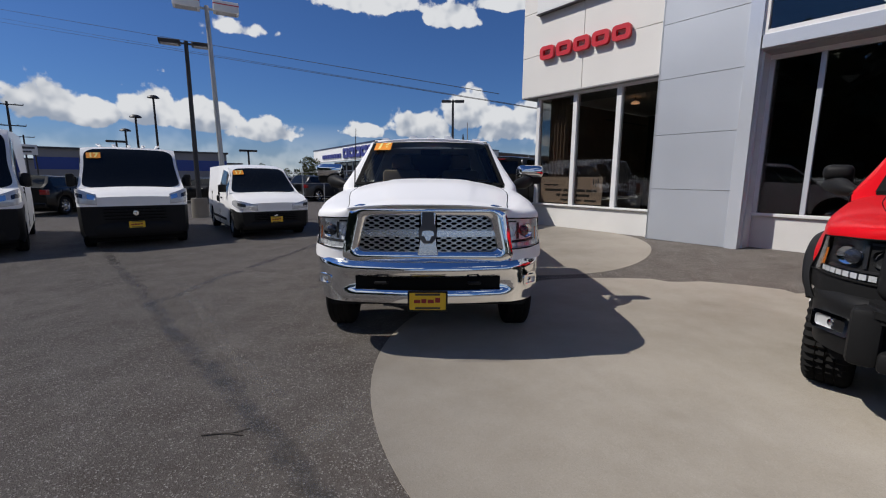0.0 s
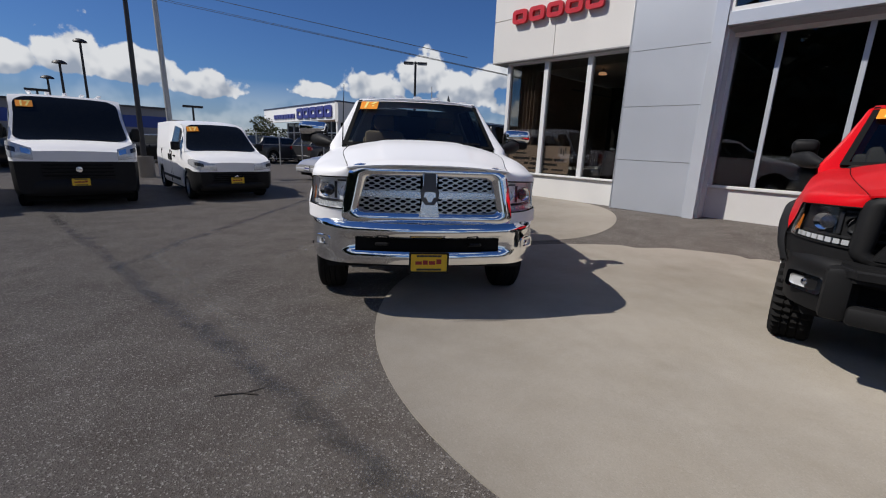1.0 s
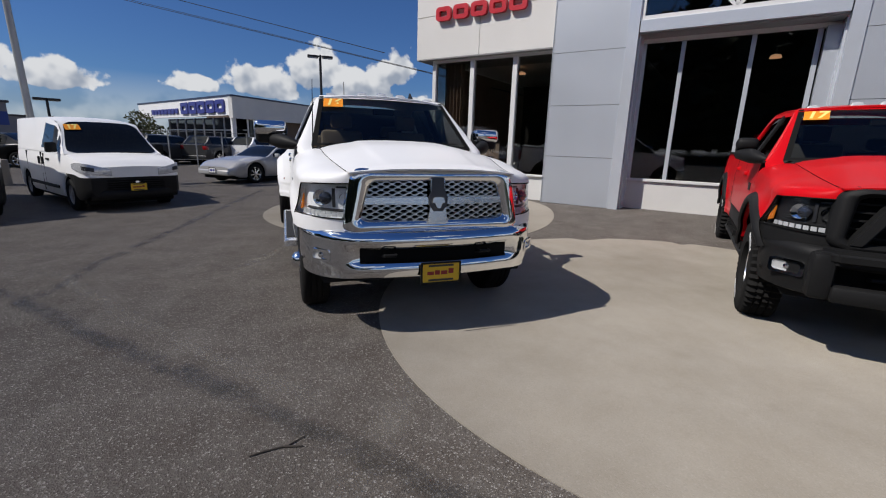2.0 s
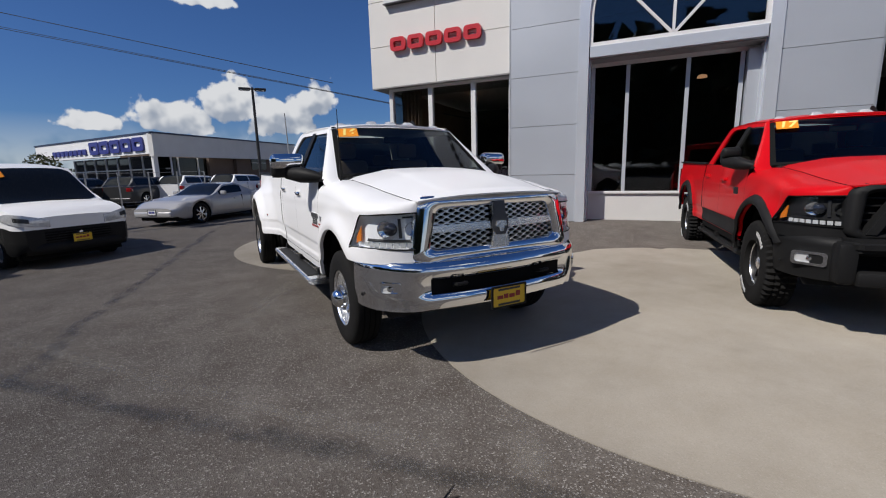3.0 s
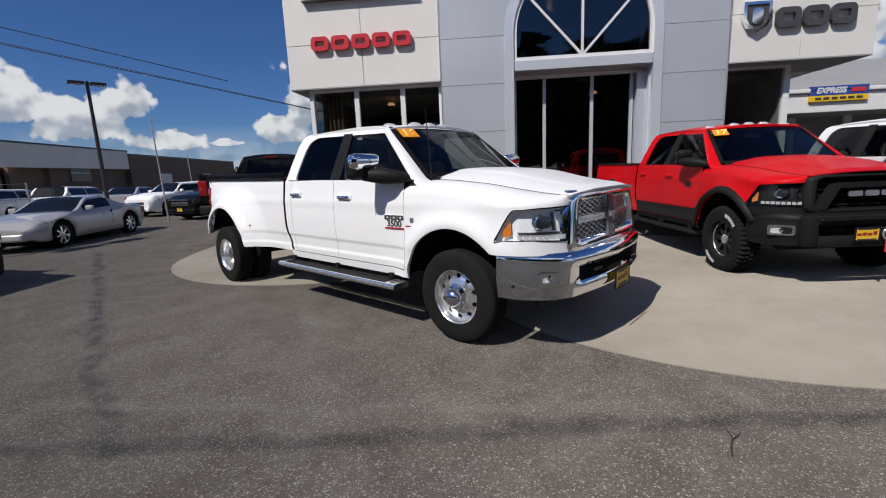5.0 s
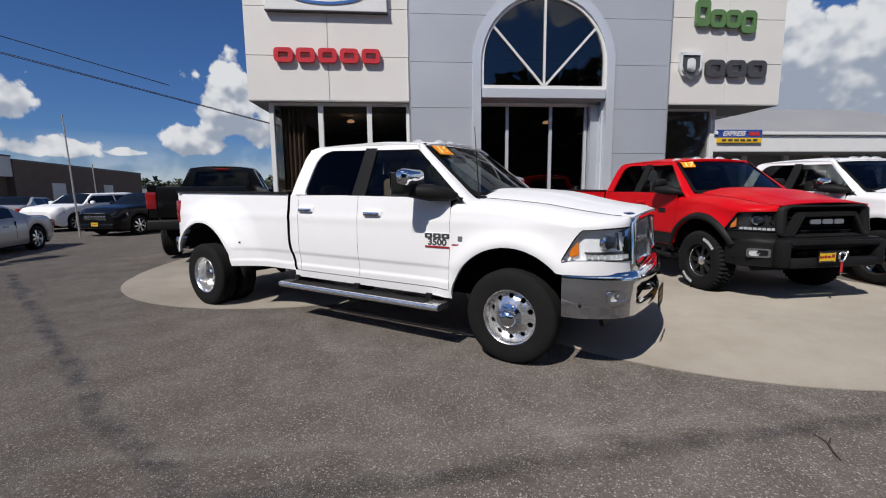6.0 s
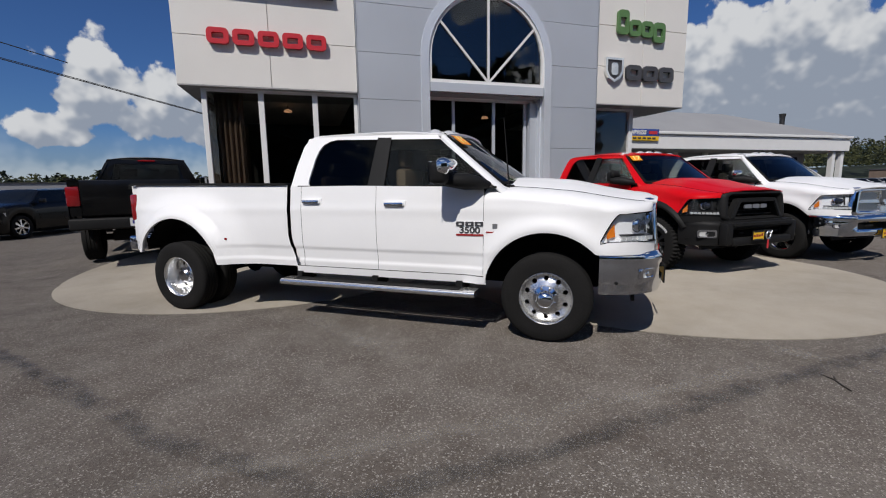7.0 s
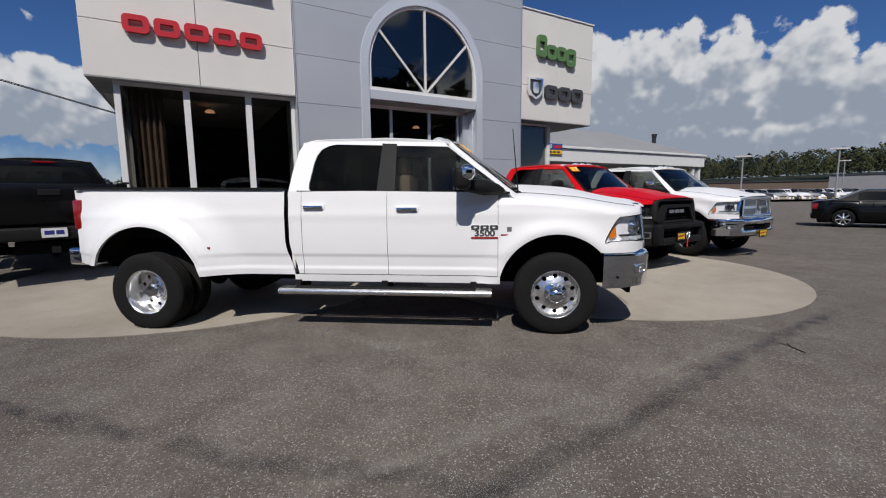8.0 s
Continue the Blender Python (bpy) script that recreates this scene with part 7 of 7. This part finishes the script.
# ---- neighbouring buildings ----
def build_annex():
    b = thing("service_building", FRONT, "long low white service building with a grey roof", "building", kind="structure")
    part("wall", boxm(14.2, 31.6, 8.0, 8.25, 0.0, 3.2), M_GREY_WALL, b, "grey wall under the eaves")
    part("wall", boxm(14.0, 14.2, 4.1, 14.0, 0.0, 3.3), M_STUCCO, b)
    part("fascia", boxm(14.0, 32.6, 6.26, 6.42, 3.05, 3.72, 0.01), M_FRAME, b, "deep white fascia")
    part("gutter", boxm(13.9, 32.7, 6.16, 6.30, 3.74, 3.88, 0.03, 2), M_FRAME, b, "pale metal gutter")
    part("soffit", boxm(14.0, 32.6, 6.3, 8.0, 3.02, 3.05), M_SOFFIT, b)
    part("fascia", boxm(32.44, 32.6, 6.3, 16.0, 3.05, 3.72), M_FRAME, b)
    bm = bmesh.new()
    e = [(13.9, 6.2, 3.86), (32.75, 6.2, 3.86), (32.75, 16.0, 3.86), (13.9, 16.0, 3.86)]
    rg = [(14.0, 11.2, 5.75), (28.6, 11.2, 5.75)]
    v = [bm.verts.new(p) for p in e + rg]
    for q in ((0, 1, 5, 4), (1, 2, 5), (2, 3, 4, 5), (3, 0, 4), (3, 2, 1, 0)):
        bm.faces.new([v[i] for i in q])
    part("roof", bm, M_ROOF, b, "low grey hipped roof")
    for k in range(7):
        s = 15.4 + 2.1 * k
        part("pilaster", boxm(s - 0.14, s + 0.14, 7.86, 8.02, 0.0, 3.02), M_FRAME, b)
    for k in range(3):
        s = 21.8 + 2.1 * k
        d = part("door", boxm(s - 0.85, s + 0.85, 7.95, 8.0, 0.05, 2.7), M_STUCCO, b, "pale roller door")
        for j in range(8):
            part("slat", boxm(s - 0.85, s + 0.85, 7.93, 7.955, 0.08 + 0.33 * j, 0.38 + 0.33 * j, 0.008), M_FRAME, d)
    # no opening here: a near-black sheet on the wall paints the bay's shade
    part("bay", boxm(28.4, 31.0, 7.97, 8.0, 0.0, 2.8), M_GAP, b, "flat near-black sheet in place of a shaded service bay")
    for s in (31.6, 32.3):
        part("post", boxm(s - 0.12, s + 0.12, 6.4, 6.64, 0.0, 3.05), M_FRAME, b)
    part("flue", tubem([(30.9, 9.0, 4.3), (30.9, 9.0, 5.2), (30.9, 9.0, 5.5)], [0.14, 0.14, 0.19], 12), M_POLE_DARK, b, "dark metal flue")
    s = thing("sign", FRONT, "blue and orange sign on the service building's fascia", "sign")
    part("board", boxm(16.92, 18.9, 6.16, 6.25, 3.62, 3.95), M_BLUE_BAND, s)
    part("board", boxm(16.92, 18.9, 6.16, 6.25, 3.42, 3.62), M_YELLOW, s, "orange lower band")
    part("lettering", text_mesh("EXPRESS", 0.27, 0.25), M_FRAME, s, "white slanted capitals").matrix_basis = Matrix(((1, 0, 0, 17.62), (0, 0, -1, 6.152), (0, 1, 0, 3.785), (0, 0, 0, 1)))
    part("print_bar", boxm(18.30, 18.78, 6.145, 6.16, 3.71, 3.86), M_RED_SIGN, s)
    for k in range(6):
        part("print_bar", boxm(17.1 + 0.28 * k, 17.3 + 0.28 * k, 6.145, 6.16, 3.48, 3.56), M_INK, s)
    return b


build_annex()


# brighter than the side fascia's white: the front's sunlight is put into the colour
M_SUNLIT_WALL = mat("sunlit_white_wall", (0.86, 0.86, 0.85), 0.6, var=0.04, scale=0.6)
M_NAVY = mat("navy_edge", (0.03, 0.045, 0.09), 0.5, var=0.1)


def build_neighbour():
    """Car dealer across the lane: canopy sign, glass front and brick side."""
    ax = Vector((-0.566, 0.824, 0))     # along its front
    bx = Vector((0.63, 0.776, 0))       # along its side
    o = Vector((-6.95, 38.1, 0))
    m = Matrix((( -ax.x, bx.x, 0, o.x), (-ax.y, bx.y, 0, o.y), (0, 0, 1, 0), (0, 0, 0, 1)))
    ang_f = math.degrees(math.atan2(-ax.y, -ax.x))
    b = thing("dealer_building", pose(o.x, o.y, 0, 0, 0, ang_f), "low neighbouring car dealership with a white canopy and brown brick side", "building", kind="structure")
    back = math.degrees(math.atan2(bx.y, bx.x)) - ang_f
    f = lambda name, x0, x1, y0, y1, z0, z1, mt, lab="": part(name, boxm(x0, x1, y0, y1, z0, z1), mt, b, lab)
    f("canopy", -20.5, 0.0, 0.0, 0.4, 3.2, 4.6, M_SUNLIT_WALL, "white sign canopy")
    f("roof_edge", -20.6, 0.1, -0.05, 0.5, 4.6, 4.72, M_NAVY, "dark blue roof edge")
    f("glass_front", -17.0, -0.6, 1.6, 1.7, 0.0, 3.2, M_DARK_GLASS, "dark glazed shop front")
    for k in range(9):
        f("mullion", -17.0 + 2.05 * k - 0.05, -17.0 + 2.05 * k + 0.05, 1.5, 1.6, 0.0, 3.2, M_FRAME)
    f("transom", -17.0, -0.6, 1.5, 1.6, 2.1, 2.2, M_FRAME)
    f("column", -0.35, -0.05, 0.05, 0.35, 0.0, 3.2, M_FRAME)
    side = pose(0, 0, 0, 0, 0, back)

    def g(name, x0, x1, y0, y1, z0, z1, mt, lab=""):
        ob = part(name, boxm(x0, x1, y0, y1, z0, z1), mt, b, lab)
        ob.matrix_basis = side
        return ob
    g("fascia", 0.0, 18.0, -0.15, 0.25, 3.0, 4.6, M_STUCCO, "white side fascia")
    g("roof_edge", 0.0, 18.0, -0.2, 0.3, 4.6, 4.72, M_NAVY)
    g("glass_front", 1.0, 9.0, 0.9, 1.0, 0.0, 3.0, M_DARK_GLASS)
    for k in range(5):
        g("mullion", 1.0 + 2 * k - 0.05, 1.0 + 2 * k + 0.05, 0.8, 0.9, 0.0, 3.0, M_FRAME)
    g("wall", 9.0, 18.0, 0.3, 0.6, 0.0, 3.0, M_BRICK, "brown brick wall")
    w = g("window", 11.0, 13.2, 0.22, 0.3, 2.0, 3.3, M_DARK_GLASS, "small upper window")
    part("window_frame", boxm(11.0, 13.2, 0.2, 0.23, 2.62, 2.68), M_FRAME, w)
    g("wall", 18.0, 44.0, -0.25, 0.3, 0.0, 4.3, M_BRICK, "brown brick side wall")
    g("roof_edge", 18.0, 44.0, -0.3, 0.35, 4.3, 4.45, M_DARK_FRAME)
    for x in (23.0, 33.0):
        g("door", x, x + 2.2, -0.30, -0.25, 0.0, 2.6, M_STUCCO, "pale side door")
    g("back_volume", 6.0, 44.0, 0.62, 10.0, 0.0, 4.25, M_BRICK)
    s = thing("sign", pose(o.x, o.y, 0, 0, 0, ang_f), "deep blue raised sign letters drawn as plain blocks", "sign")
    for k in range(5):
        part("sign_block", ringslab(bmesh.new(), rrect(-9.3 + 1.72 * k, -9.3 + 1.72 * k + 1.5, 3.42, 4.4, 0.18), rrect(-8.95 + 1.72 * k, -8.95 + 1.72 * k + 0.8, 3.74, 4.08, 0.08), lambda u, v, q: (u, -0.12 + q, v), 0.11), M_BLUE, s)
    for k in range(8):
        part("sign_block", slab(bmesh.new(), rrect(-16.6 + 0.85 * k, -16.6 + 0.85 * k + 0.62, 3.5, 3.95, 0.1), lambda u, v, q: (u, -0.10 + q, v), 0.09), M_BLUE, s)
    return b


build_neighbour()


def far_building(m, w, d, h, label, band=True, wall=None):
    b = thing("far_building", m, label, "building", kind="structure")
    part("wall", boxm(-w / 2, w / 2, 0, d, 0, h), wall or M_GREY_WALL, b)
    part("roof", boxm(-w / 2 - 0.2, w / 2 + 0.2, -0.2, d, h, h + 0.2), M_DARK_FRAME, b)
    if band:
        part("band", boxm(-w / 2, w / 2, -0.03, 0.0, h * 0.50, h * 0.80), M_BLUE_BAND, b, "blue painted band")
    part("plinth", boxm(-w / 2, w / 2, -0.03, 0.0, 0, h * 0.25), M_DARK_FRAME, b)
    return b


far_building(pose(-35.6, 47.4, 0, 0, 0, 37.5), 17.5, 8, 4.1, "grey commercial building with a blue band")
far_building(pose(-48, 62, 0, 0, 0, 40), 30, 8, 3.4, "long low grey building in the distance", False)
far_building(pose(106.8, -50.8, 0, 0, 0, -116), 22, 8, 3.3, "long low brown canopy building across the lot", False, M_BRICK)
far_building(pose(103.1, -69.0, 0, 0, 0, -123.5), 13, 8, 4.6, "long low pale building across the lot", False)
far_building(pose(60, 105, 0, 0, 0, -30), 60, 8, 3.2, "long low building at the lot's far edge", False)


# ---- poles, lamps, wires ----
def lamp_pole(x, y, h, material, label, heads, head_size=(0.62, 0.34, 0.16), base=0.0, turn=0.0, lean=0.0, round_head=False):
    c = thing("street_lamp", on_ground(x, y, turn), label, "street lamp", "lot lamps")
    part("pole", tubem([(0, 0, base), (lean * 0.5, 0, h * 0.5), (lean, 0, h)], [0.095, 0.085, 0.07], 10), material, c, smooth=40)
    if base:
        part("footing", lathe(bmesh.new(), [(0, 0.30), (base, 0.29), (base, 0.0)], 24, "Z"), M_CONCRETE, c, "round concrete footing", smooth=40)
    a, w, t = head_size
    for sx in heads:
        part("arm", boxm(lean + min(0, sx * 0.45), lean + max(0, sx * 0.45), -0.03, 0.03, h - 0.12, h - 0.06), material, c)
        if round_head:
            part("head", lathe(bmesh.new(), [(h + 0.22, 0.0), (h + 0.2, 0.18), (h + 0.1, 0.36), (h, 0.40), (h - 0.02, 0.0)], 20, "Z"), material, c, smooth=40)
            continue
        hd = part("head", boxm(lean + sx * 0.75 - a / 2, lean + sx * 0.75 + a / 2, -w / 2, w / 2, h - 0.16, h - 0.16 + t, 0.02), M_FRAME if material is M_POLE_GREY else material, c)
        part("lens", boxm(lean + sx * 0.75 - a * 0.4, lean + sx * 0.75 + a * 0.4, -w * 0.4, w * 0.4, h - 0.175, h - 0.16), M_LAMP_DIM, hd)
        if material is M_POLE_GREY:
            part("stripe", boxm(lean + sx * 0.75 - a / 2 - 0.004, lean + sx * 0.75 + a / 2 + 0.004, -w / 2 - 0.004, w / 2 + 0.004, h - 0.16 + t * 0.62, h - 0.16 + t * 0.72), M_RED_SIGN, hd, "thin red stripe")
    return c


lamp_pole(-8.45, 15.55, 7.35, M_POLE_GREY, "tall galvanised lamp post with two white box heads", (-0.8, 0.8), (0.80, 0.45, 0.34), 0.0, 30, -0.15)
lamp_pole(-10.1, 16.6, 6.55, M_POLE_DARK, "dark lamp post with two flat heads on a concrete footing", (-0.7, 0.7), (0.70, 0.40, 0.14), 0.75, 30)
lamp_pole(-0.40, 28.4, 6.35, M_POLE_DARK, "dark lamp post with two flat heads", (-0.55, 0.55), (0.6, 0.4, 0.12), 0.0, 0)
for x, y, h, rd in ((-22.9, 32.6, 7.2, True), (-23.9, 31.9, 5.7, True), (-26.9, 34.6, 5.0, True), (-28.0, 34.9, 4.3, False), (-17.5, 35.8, 3.65, False)):
    lamp_pole(x, y, h, M_POLE_DARK, "dark lamp post with a domed head" if rd else "dark lamp post with flat heads", (0.0,) if rd else (-0.5, 0.5), turn=35, round_head=rd)
for x, y, h in ((49.4, -20.0, 5.3), (45.6, -27.1, 5.6), (84, -52, 6.6)):
    lamp_pole(x, y, h, M_POLE_GREY, "pale lamp post on the far lot", (-0.5, 0.5), (0.8, 0.4, 0.16), 0, 60)


def utility_pole(x, y, h, turn):
    c = thing("utility_pole", on_ground(x, y, turn), "dark wooden utility pole with cross arms", "utility pole", "utility poles")
    part("pole", tubem([(0, 0, 0), (0, 0, h)], [0.12, 0.08], 10), M_POLE_DARK, c)
    for z in (h - 0.3, h - 2.0):
        part("cross_arm", boxm(-1.0, 1.0, -0.04, 0.04, z, z + 0.09), M_POLE_DARK, c)
        for k in (-1.0, -0.5, 0.5, 1.0):
            part("insulator", tubem([(k, 0, z + 0.09), (k, 0, z + 0.18)], 0.03, 8), M_POLE_GREY, c)


utility_pole(-37.6, 35.6, 7.5, 40)
utility_pole(-39.2, 33.6, 6.0, 40)
utility_pole(-53.6, 52.1, 6.3, 40)
utility_pole(-67.2, 66.8, 5.6, 40)


def wire(a, b, sag, r=0.014):
    a, b = Vector(a), Vector(b)
    pts = [a.lerp(b, k / 24) - Vector((0, 0, sag * 4 * (k / 24) * (1 - k / 24))) for k in range(25)]
    tagged(link("overhead_wire", tubem(pts, r, 5), M_WIRE), "thin black overhead wire slung across the lot", "wire", "overhead wires")


wire((6.5, 13.36, 2.90), (-58.0, 52.9, 19.9), 0.0, 0.011)
wire((6.5, 13.36, 2.92), (-58.0, 52.9, 20.45), 0.12, 0.009)
wire((1.5, 16.0, 4.44), (-40.4, 37.0, 15.4), 0.0, 0.012)
pole = thing("flag_pole", on_ground(0.45, 21.4), "thin pale leaning pole beside the parked cars", "pole")
part("shaft", tubem([(0.10, 0, 0), (0, 0, 4.1)], [0.035, 0.02], 8), M_POLE_GREY, pole)
pole = thing("flag_pole", on_ground(6.0, 38.5), "thin pale pole by the brick building", "pole")
part("shaft", tubem([(0.10, 0, 0), (0, 0, 3.5)], [0.04, 0.03], 8), M_POLE_GREY, pole)


board = thing("sign", on_ground(-32.1, 31.3, 45), "small white sign board on two dark posts far off", "sign board")
part("board", boxm(-0.65, 0.65, -0.05, 0.05, 2.95, 3.70, 0.02), M_FRAME, board)
part("print_bar", boxm(-0.5, 0.5, -0.06, -0.05, 3.38, 3.54), M_GREY_SIGN, board)
part("print_bar", boxm(-0.5, 0.3, -0.06, -0.05, 3.12, 3.24), M_GREY_SIGN, board)
for x in (-0.5, 0.5):
    part("post", tubem([(x, 0, 0), (x, 0, 2.95)], 0.05, 8), M_POLE_DARK, board)


def fence():
    c = thing("fence", pose(0, 0, 0), "low rail fence of pale posts before the neighbour's cars", "fence")
    a, b = Vector((-12.5, 24.2, 0)), Vector((-3.2, 26.2, 0))
    n = 8
    for k in range(n + 1):
        p = a.lerp(b, k / n)
        part("post", tubem([(p.x, p.y, -0.1), (p.x, p.y, 1.75)], 0.032, 8), M_POLE_GREY, c)
    for z in (0.35, 1.1, 1.72):
        part("rail", tubem([(a.x, a.y, z), (b.x, b.y, z)], 0.009, 6), M_POLE_GREY, c)


fence()


# ---- seams, twig ----
def seam(pts, w, label, material, name="asphalt_seam"):
    """A stain along a line that wanders a little; it thins out to both sides."""
    bm = bmesh.new()
    wear = bm.verts.layers.float.new("wear")
    path = []
    for (x0, y0), (x1, y1) in zip(pts, pts[1:]):
        n = max(2, int(math.hypot(x1 - x0, y1 - y0) / 0.10))
        for k in range(n):
            path.append((x0 + (x1 - x0) * k / n, y0 + (y1 - y0) * k / n))
    prev = None
    for k, (x, y) in enumerate(path[:-1]):
        dx, dy = path[k + 1][0] - x, path[k + 1][1] - y
        l = math.hypot(dx, dy)
        nx, ny = -dy / l, dx / l
        o = 0.07 * noise.noise(Vector((x * 1.3, y * 1.3, 3.0))) + 0.03 * noise.noise(Vector((x * 5, y * 5, 1.0)))
        ww = w * (0.8 + 0.5 * noise.noise(Vector((x * 2, y * 2, 7.0))))
        row = []
        for q, a in ((-0.5, 0.0), (-0.22, 0.8), (0.0, 1.0), (0.22, 0.8), (0.5, 0.0)):
            v = bm.verts.new((x + nx * (o + q * ww), y + ny * (o + q * ww), ground_z(x, y) + 0.004))
            v[wear] = a * min(1.0, k / 6, (len(path) - 2 - k) / 6)
            row.append(v)
        if prev:
            for j in range(4):
                bm.faces.new((prev[j], row[j], row[j + 1], prev[j + 1]))
        prev = row
    return tagged(link(name, bm, material), label, "asphalt stain", kind="structure")


def fpt(s, d):
    return (FX + FD[0] * s + FN[0] * d, FY + FD[1] * s + FN[1] * d)


seam([fpt(-3.0, -9.75), fpt(1.4, -9.4), fpt(3.4, -9.27), fpt(4.9, -9.14), fpt(6.7, -9.0), fpt(8.2, -8.95)], 0.26, "dark tar stain along a seam in the asphalt", M_SEAM)
seam([(-2.4, 14.5), (-2.65, 12.5), (-3.12, 8.3), (-3.40, 6.1), (-3.42, 4.72), (-3.2, 4.3)], 0.24, "dark tar stain along a seam in the asphalt", M_SEAM)
seam([(-0.28, 2.95), (-0.45, 2.55), (-0.80, 1.95), (-1.15, 1.35)], 0.30, "pale dusty scuff on the asphalt", M_SCUFF)
seam([(-3.9, 6.0), (-2.6, 4.35), (-1.5, 3.15), (-0.7, 2.35)], 0.22, "pale dusty scuff on the asphalt", M_SCUFF)
seam([(-1.9, 5.2), (-1.2, 6.9), (-0.9, 7.2)], 0.4, "pale dusty scuff on the asphalt", M_SCUFF)
bm = bmesh.new()
for pts in (((-1.27, 2.20), (-1.20, 2.22), (-1.10, 2.235), (-1.02, 2.29)), ((-1.13, 2.235), (-1.09, 2.225), (-1.03, 2.215))):
    tube(bm, [(x, y, 0.006) for x, y in pts], [0.004, 0.0055, 0.004, 0.002][:len(pts)], 6)
tagged(link("twig", bm, M_TWIG), "small dark forked twig lying on the asphalt", "twig")


# ---- woods on the skyline ----
def leaf_mat(name, col):
    return mat(name, col, 0.9, var=0.35, scale=0.25, fine=2.0)


M_LEAF = leaf_mat("foliage", (0.060, 0.066, 0.022))
M_CONIFER = leaf_mat("conifer", (0.018, 0.027, 0.014))


def woods(az0, az1, dist, eye, h0, h1, n, seed, label, tall=0.035, clumps=34, size=1.0):
    """A belt of many trees on a low hill: ragged cones and crowns of small clumps."""
    rng = random.Random(seed)
    verts, faces, mats = [], [], []
    for k in range(n):
        a = radians(az0 + (az1 - az0) * (k + rng.random()) / n)
        d = dist * (0.85 + 0.5 * rng.random())
        x, y = eye[0] + d * math.sin(a), eye[1] + d * math.cos(a)
        hill = (h0 + (h1 - h0) * (k / n)) * (0.55 + 0.45 * (d / dist - 0.85) / 0.5)
        h = dist * tall * (0.7 + 0.8 * rng.random())
        con = rng.random() < 0.45
        for c in range(clumps):
            t = rng.random()
            rad = h * (0.24 * (1 - t) + 0.03 if con else 0.30 * math.sqrt(max(0.05, 1 - (2 * t - 0.9) ** 2)))
            ph = rng.random() * 6.28
            px, py, pz = x + rad * math.cos(ph), y + rad * math.sin(ph), hill + h * (0.12 + 0.85 * t)
            s = h * size * (0.03 + 0.03 * rng.random())
            i0 = len(verts)
            for q in range(4):
                verts.append((px + s * (rng.random() - 0.5) * 2.2, py + s * (rng.random() - 0.5) * 2.2, pz + s * (rng.random() - 0.5) * 1.8))
            faces += [(i0, i0 + 1, i0 + 2), (i0, i0 + 2, i0 + 3), (i0 + 1, i0 + 3, i0 + 2), (i0, i0 + 3, i0 + 1)]
            mats += [1 if con else 0] * 4
    me = bpy.data.meshes.new("woods")
    me.from_pydata(verts, [], faces)
    me.materials.append(M_LEAF)
    me.materials.append(M_CONIFER)
    me.polygons.foreach_set("material_index", mats)
    ob = new("woods", me)
    tagged(ob, label, "woods", kind="stuff")
    bm = bmesh.new()
    rows = []
    for j in range(41):
        a = radians(az0 - 2 + (az1 - az0 + 4) * j / 40)
        hh = h0 + (h1 - h0) * j / 40
        rows.append([bm.verts.new((eye[0] + dist * f * math.sin(a), eye[1] + dist * f * math.cos(a), z)) for f, z in ((0.78, -0.2), (1.0, hh * 0.62), (1.4, hh * 1.0))])
    for u, v in zip(rows, rows[1:]):
        for k in range(2):
            bm.faces.new((u[k], v[k], v[k + 1], u[k + 1]))
    tagged(link("hillside", bm, M_CONIFER, smooth=60), "wooded dark green hillside", "hill", kind="structure")


woods(92, 155, 260, (-5, 5), 7, 16, 900, 4, "wooded hillside of conifers and broadleaf trees", 0.033, 140)
# unseen belt added behind the view so the shop glass reflects dark
woods(188, 282, 62, (-3, 3), 1, 1, 280, 21, "unseen belt of tall dark trees added to darken reflections in the glass", 0.25, 110, 1.7)
woods(18, 44, 240, (-5, 4), 1, 2, 150, 9, "distant tree line on the skyline", 0.025, 60, 2.2)
woods(-40, 10, 300, (0, 0), 0, 1, 110, 12, "distant low tree line behind the neighbouring lots", 0.02, 60, 2.2)


def tree(x, y, h, seed):
    """A small broadleaf tree: tapered trunk, limbs and a crown of many leaf clumps."""
    rng = random.Random(seed)
    c = thing("tree", on_ground(x, y), "small dark green broadleaf tree", "tree", "trees")
    tr = tubem([(0, 0, 0), (0.05, 0.02, h * 0.3), (0, 0.05, h * 0.6)], [0.12, 0.09, 0.04], 8)
    for k in range(6):
        a = 1.05 * k
        tube(tr, [(0.02, 0.02, h * (0.3 + 0.04 * k)), (0.3 * h * math.cos(a) * 0.6, 0.3 * h * math.sin(a) * 0.6, h * (0.5 + 0.05 * k))], [0.04, 0.015], 6)
    part("trunk", tr, M_TWIG, c)
    verts, faces = [], []
    for k in range(900):
        while True:
            p = Vector((rng.uniform(-1, 1), rng.uniform(-1, 1), rng.uniform(-1, 1)))
            if 0.35 < p.length < 1 and noise.noise(p * 2.2 + Vector((seed, 0, 0))) > -0.12:
                break
        q = Vector((p.x * h * 0.34, p.y * h * 0.34, h * 0.66 + p.z * h * 0.34))
        i0 = len(verts)
        for j in range(3):
            verts.append(tuple(q + Vector((rng.uniform(-1, 1), rng.uniform(-1, 1), rng.uniform(-1, 1))) * 0.14))
        faces.append((i0, i0 + 1, i0 + 2))
    me = bpy.data.meshes.new("crown")
    me.from_pydata(verts, [], faces)
    me.materials.append(M_LEAF)
    ob = new("crown", me)
    ob.parent = c


tree(-13.0, 37.5, 3.2, 3)
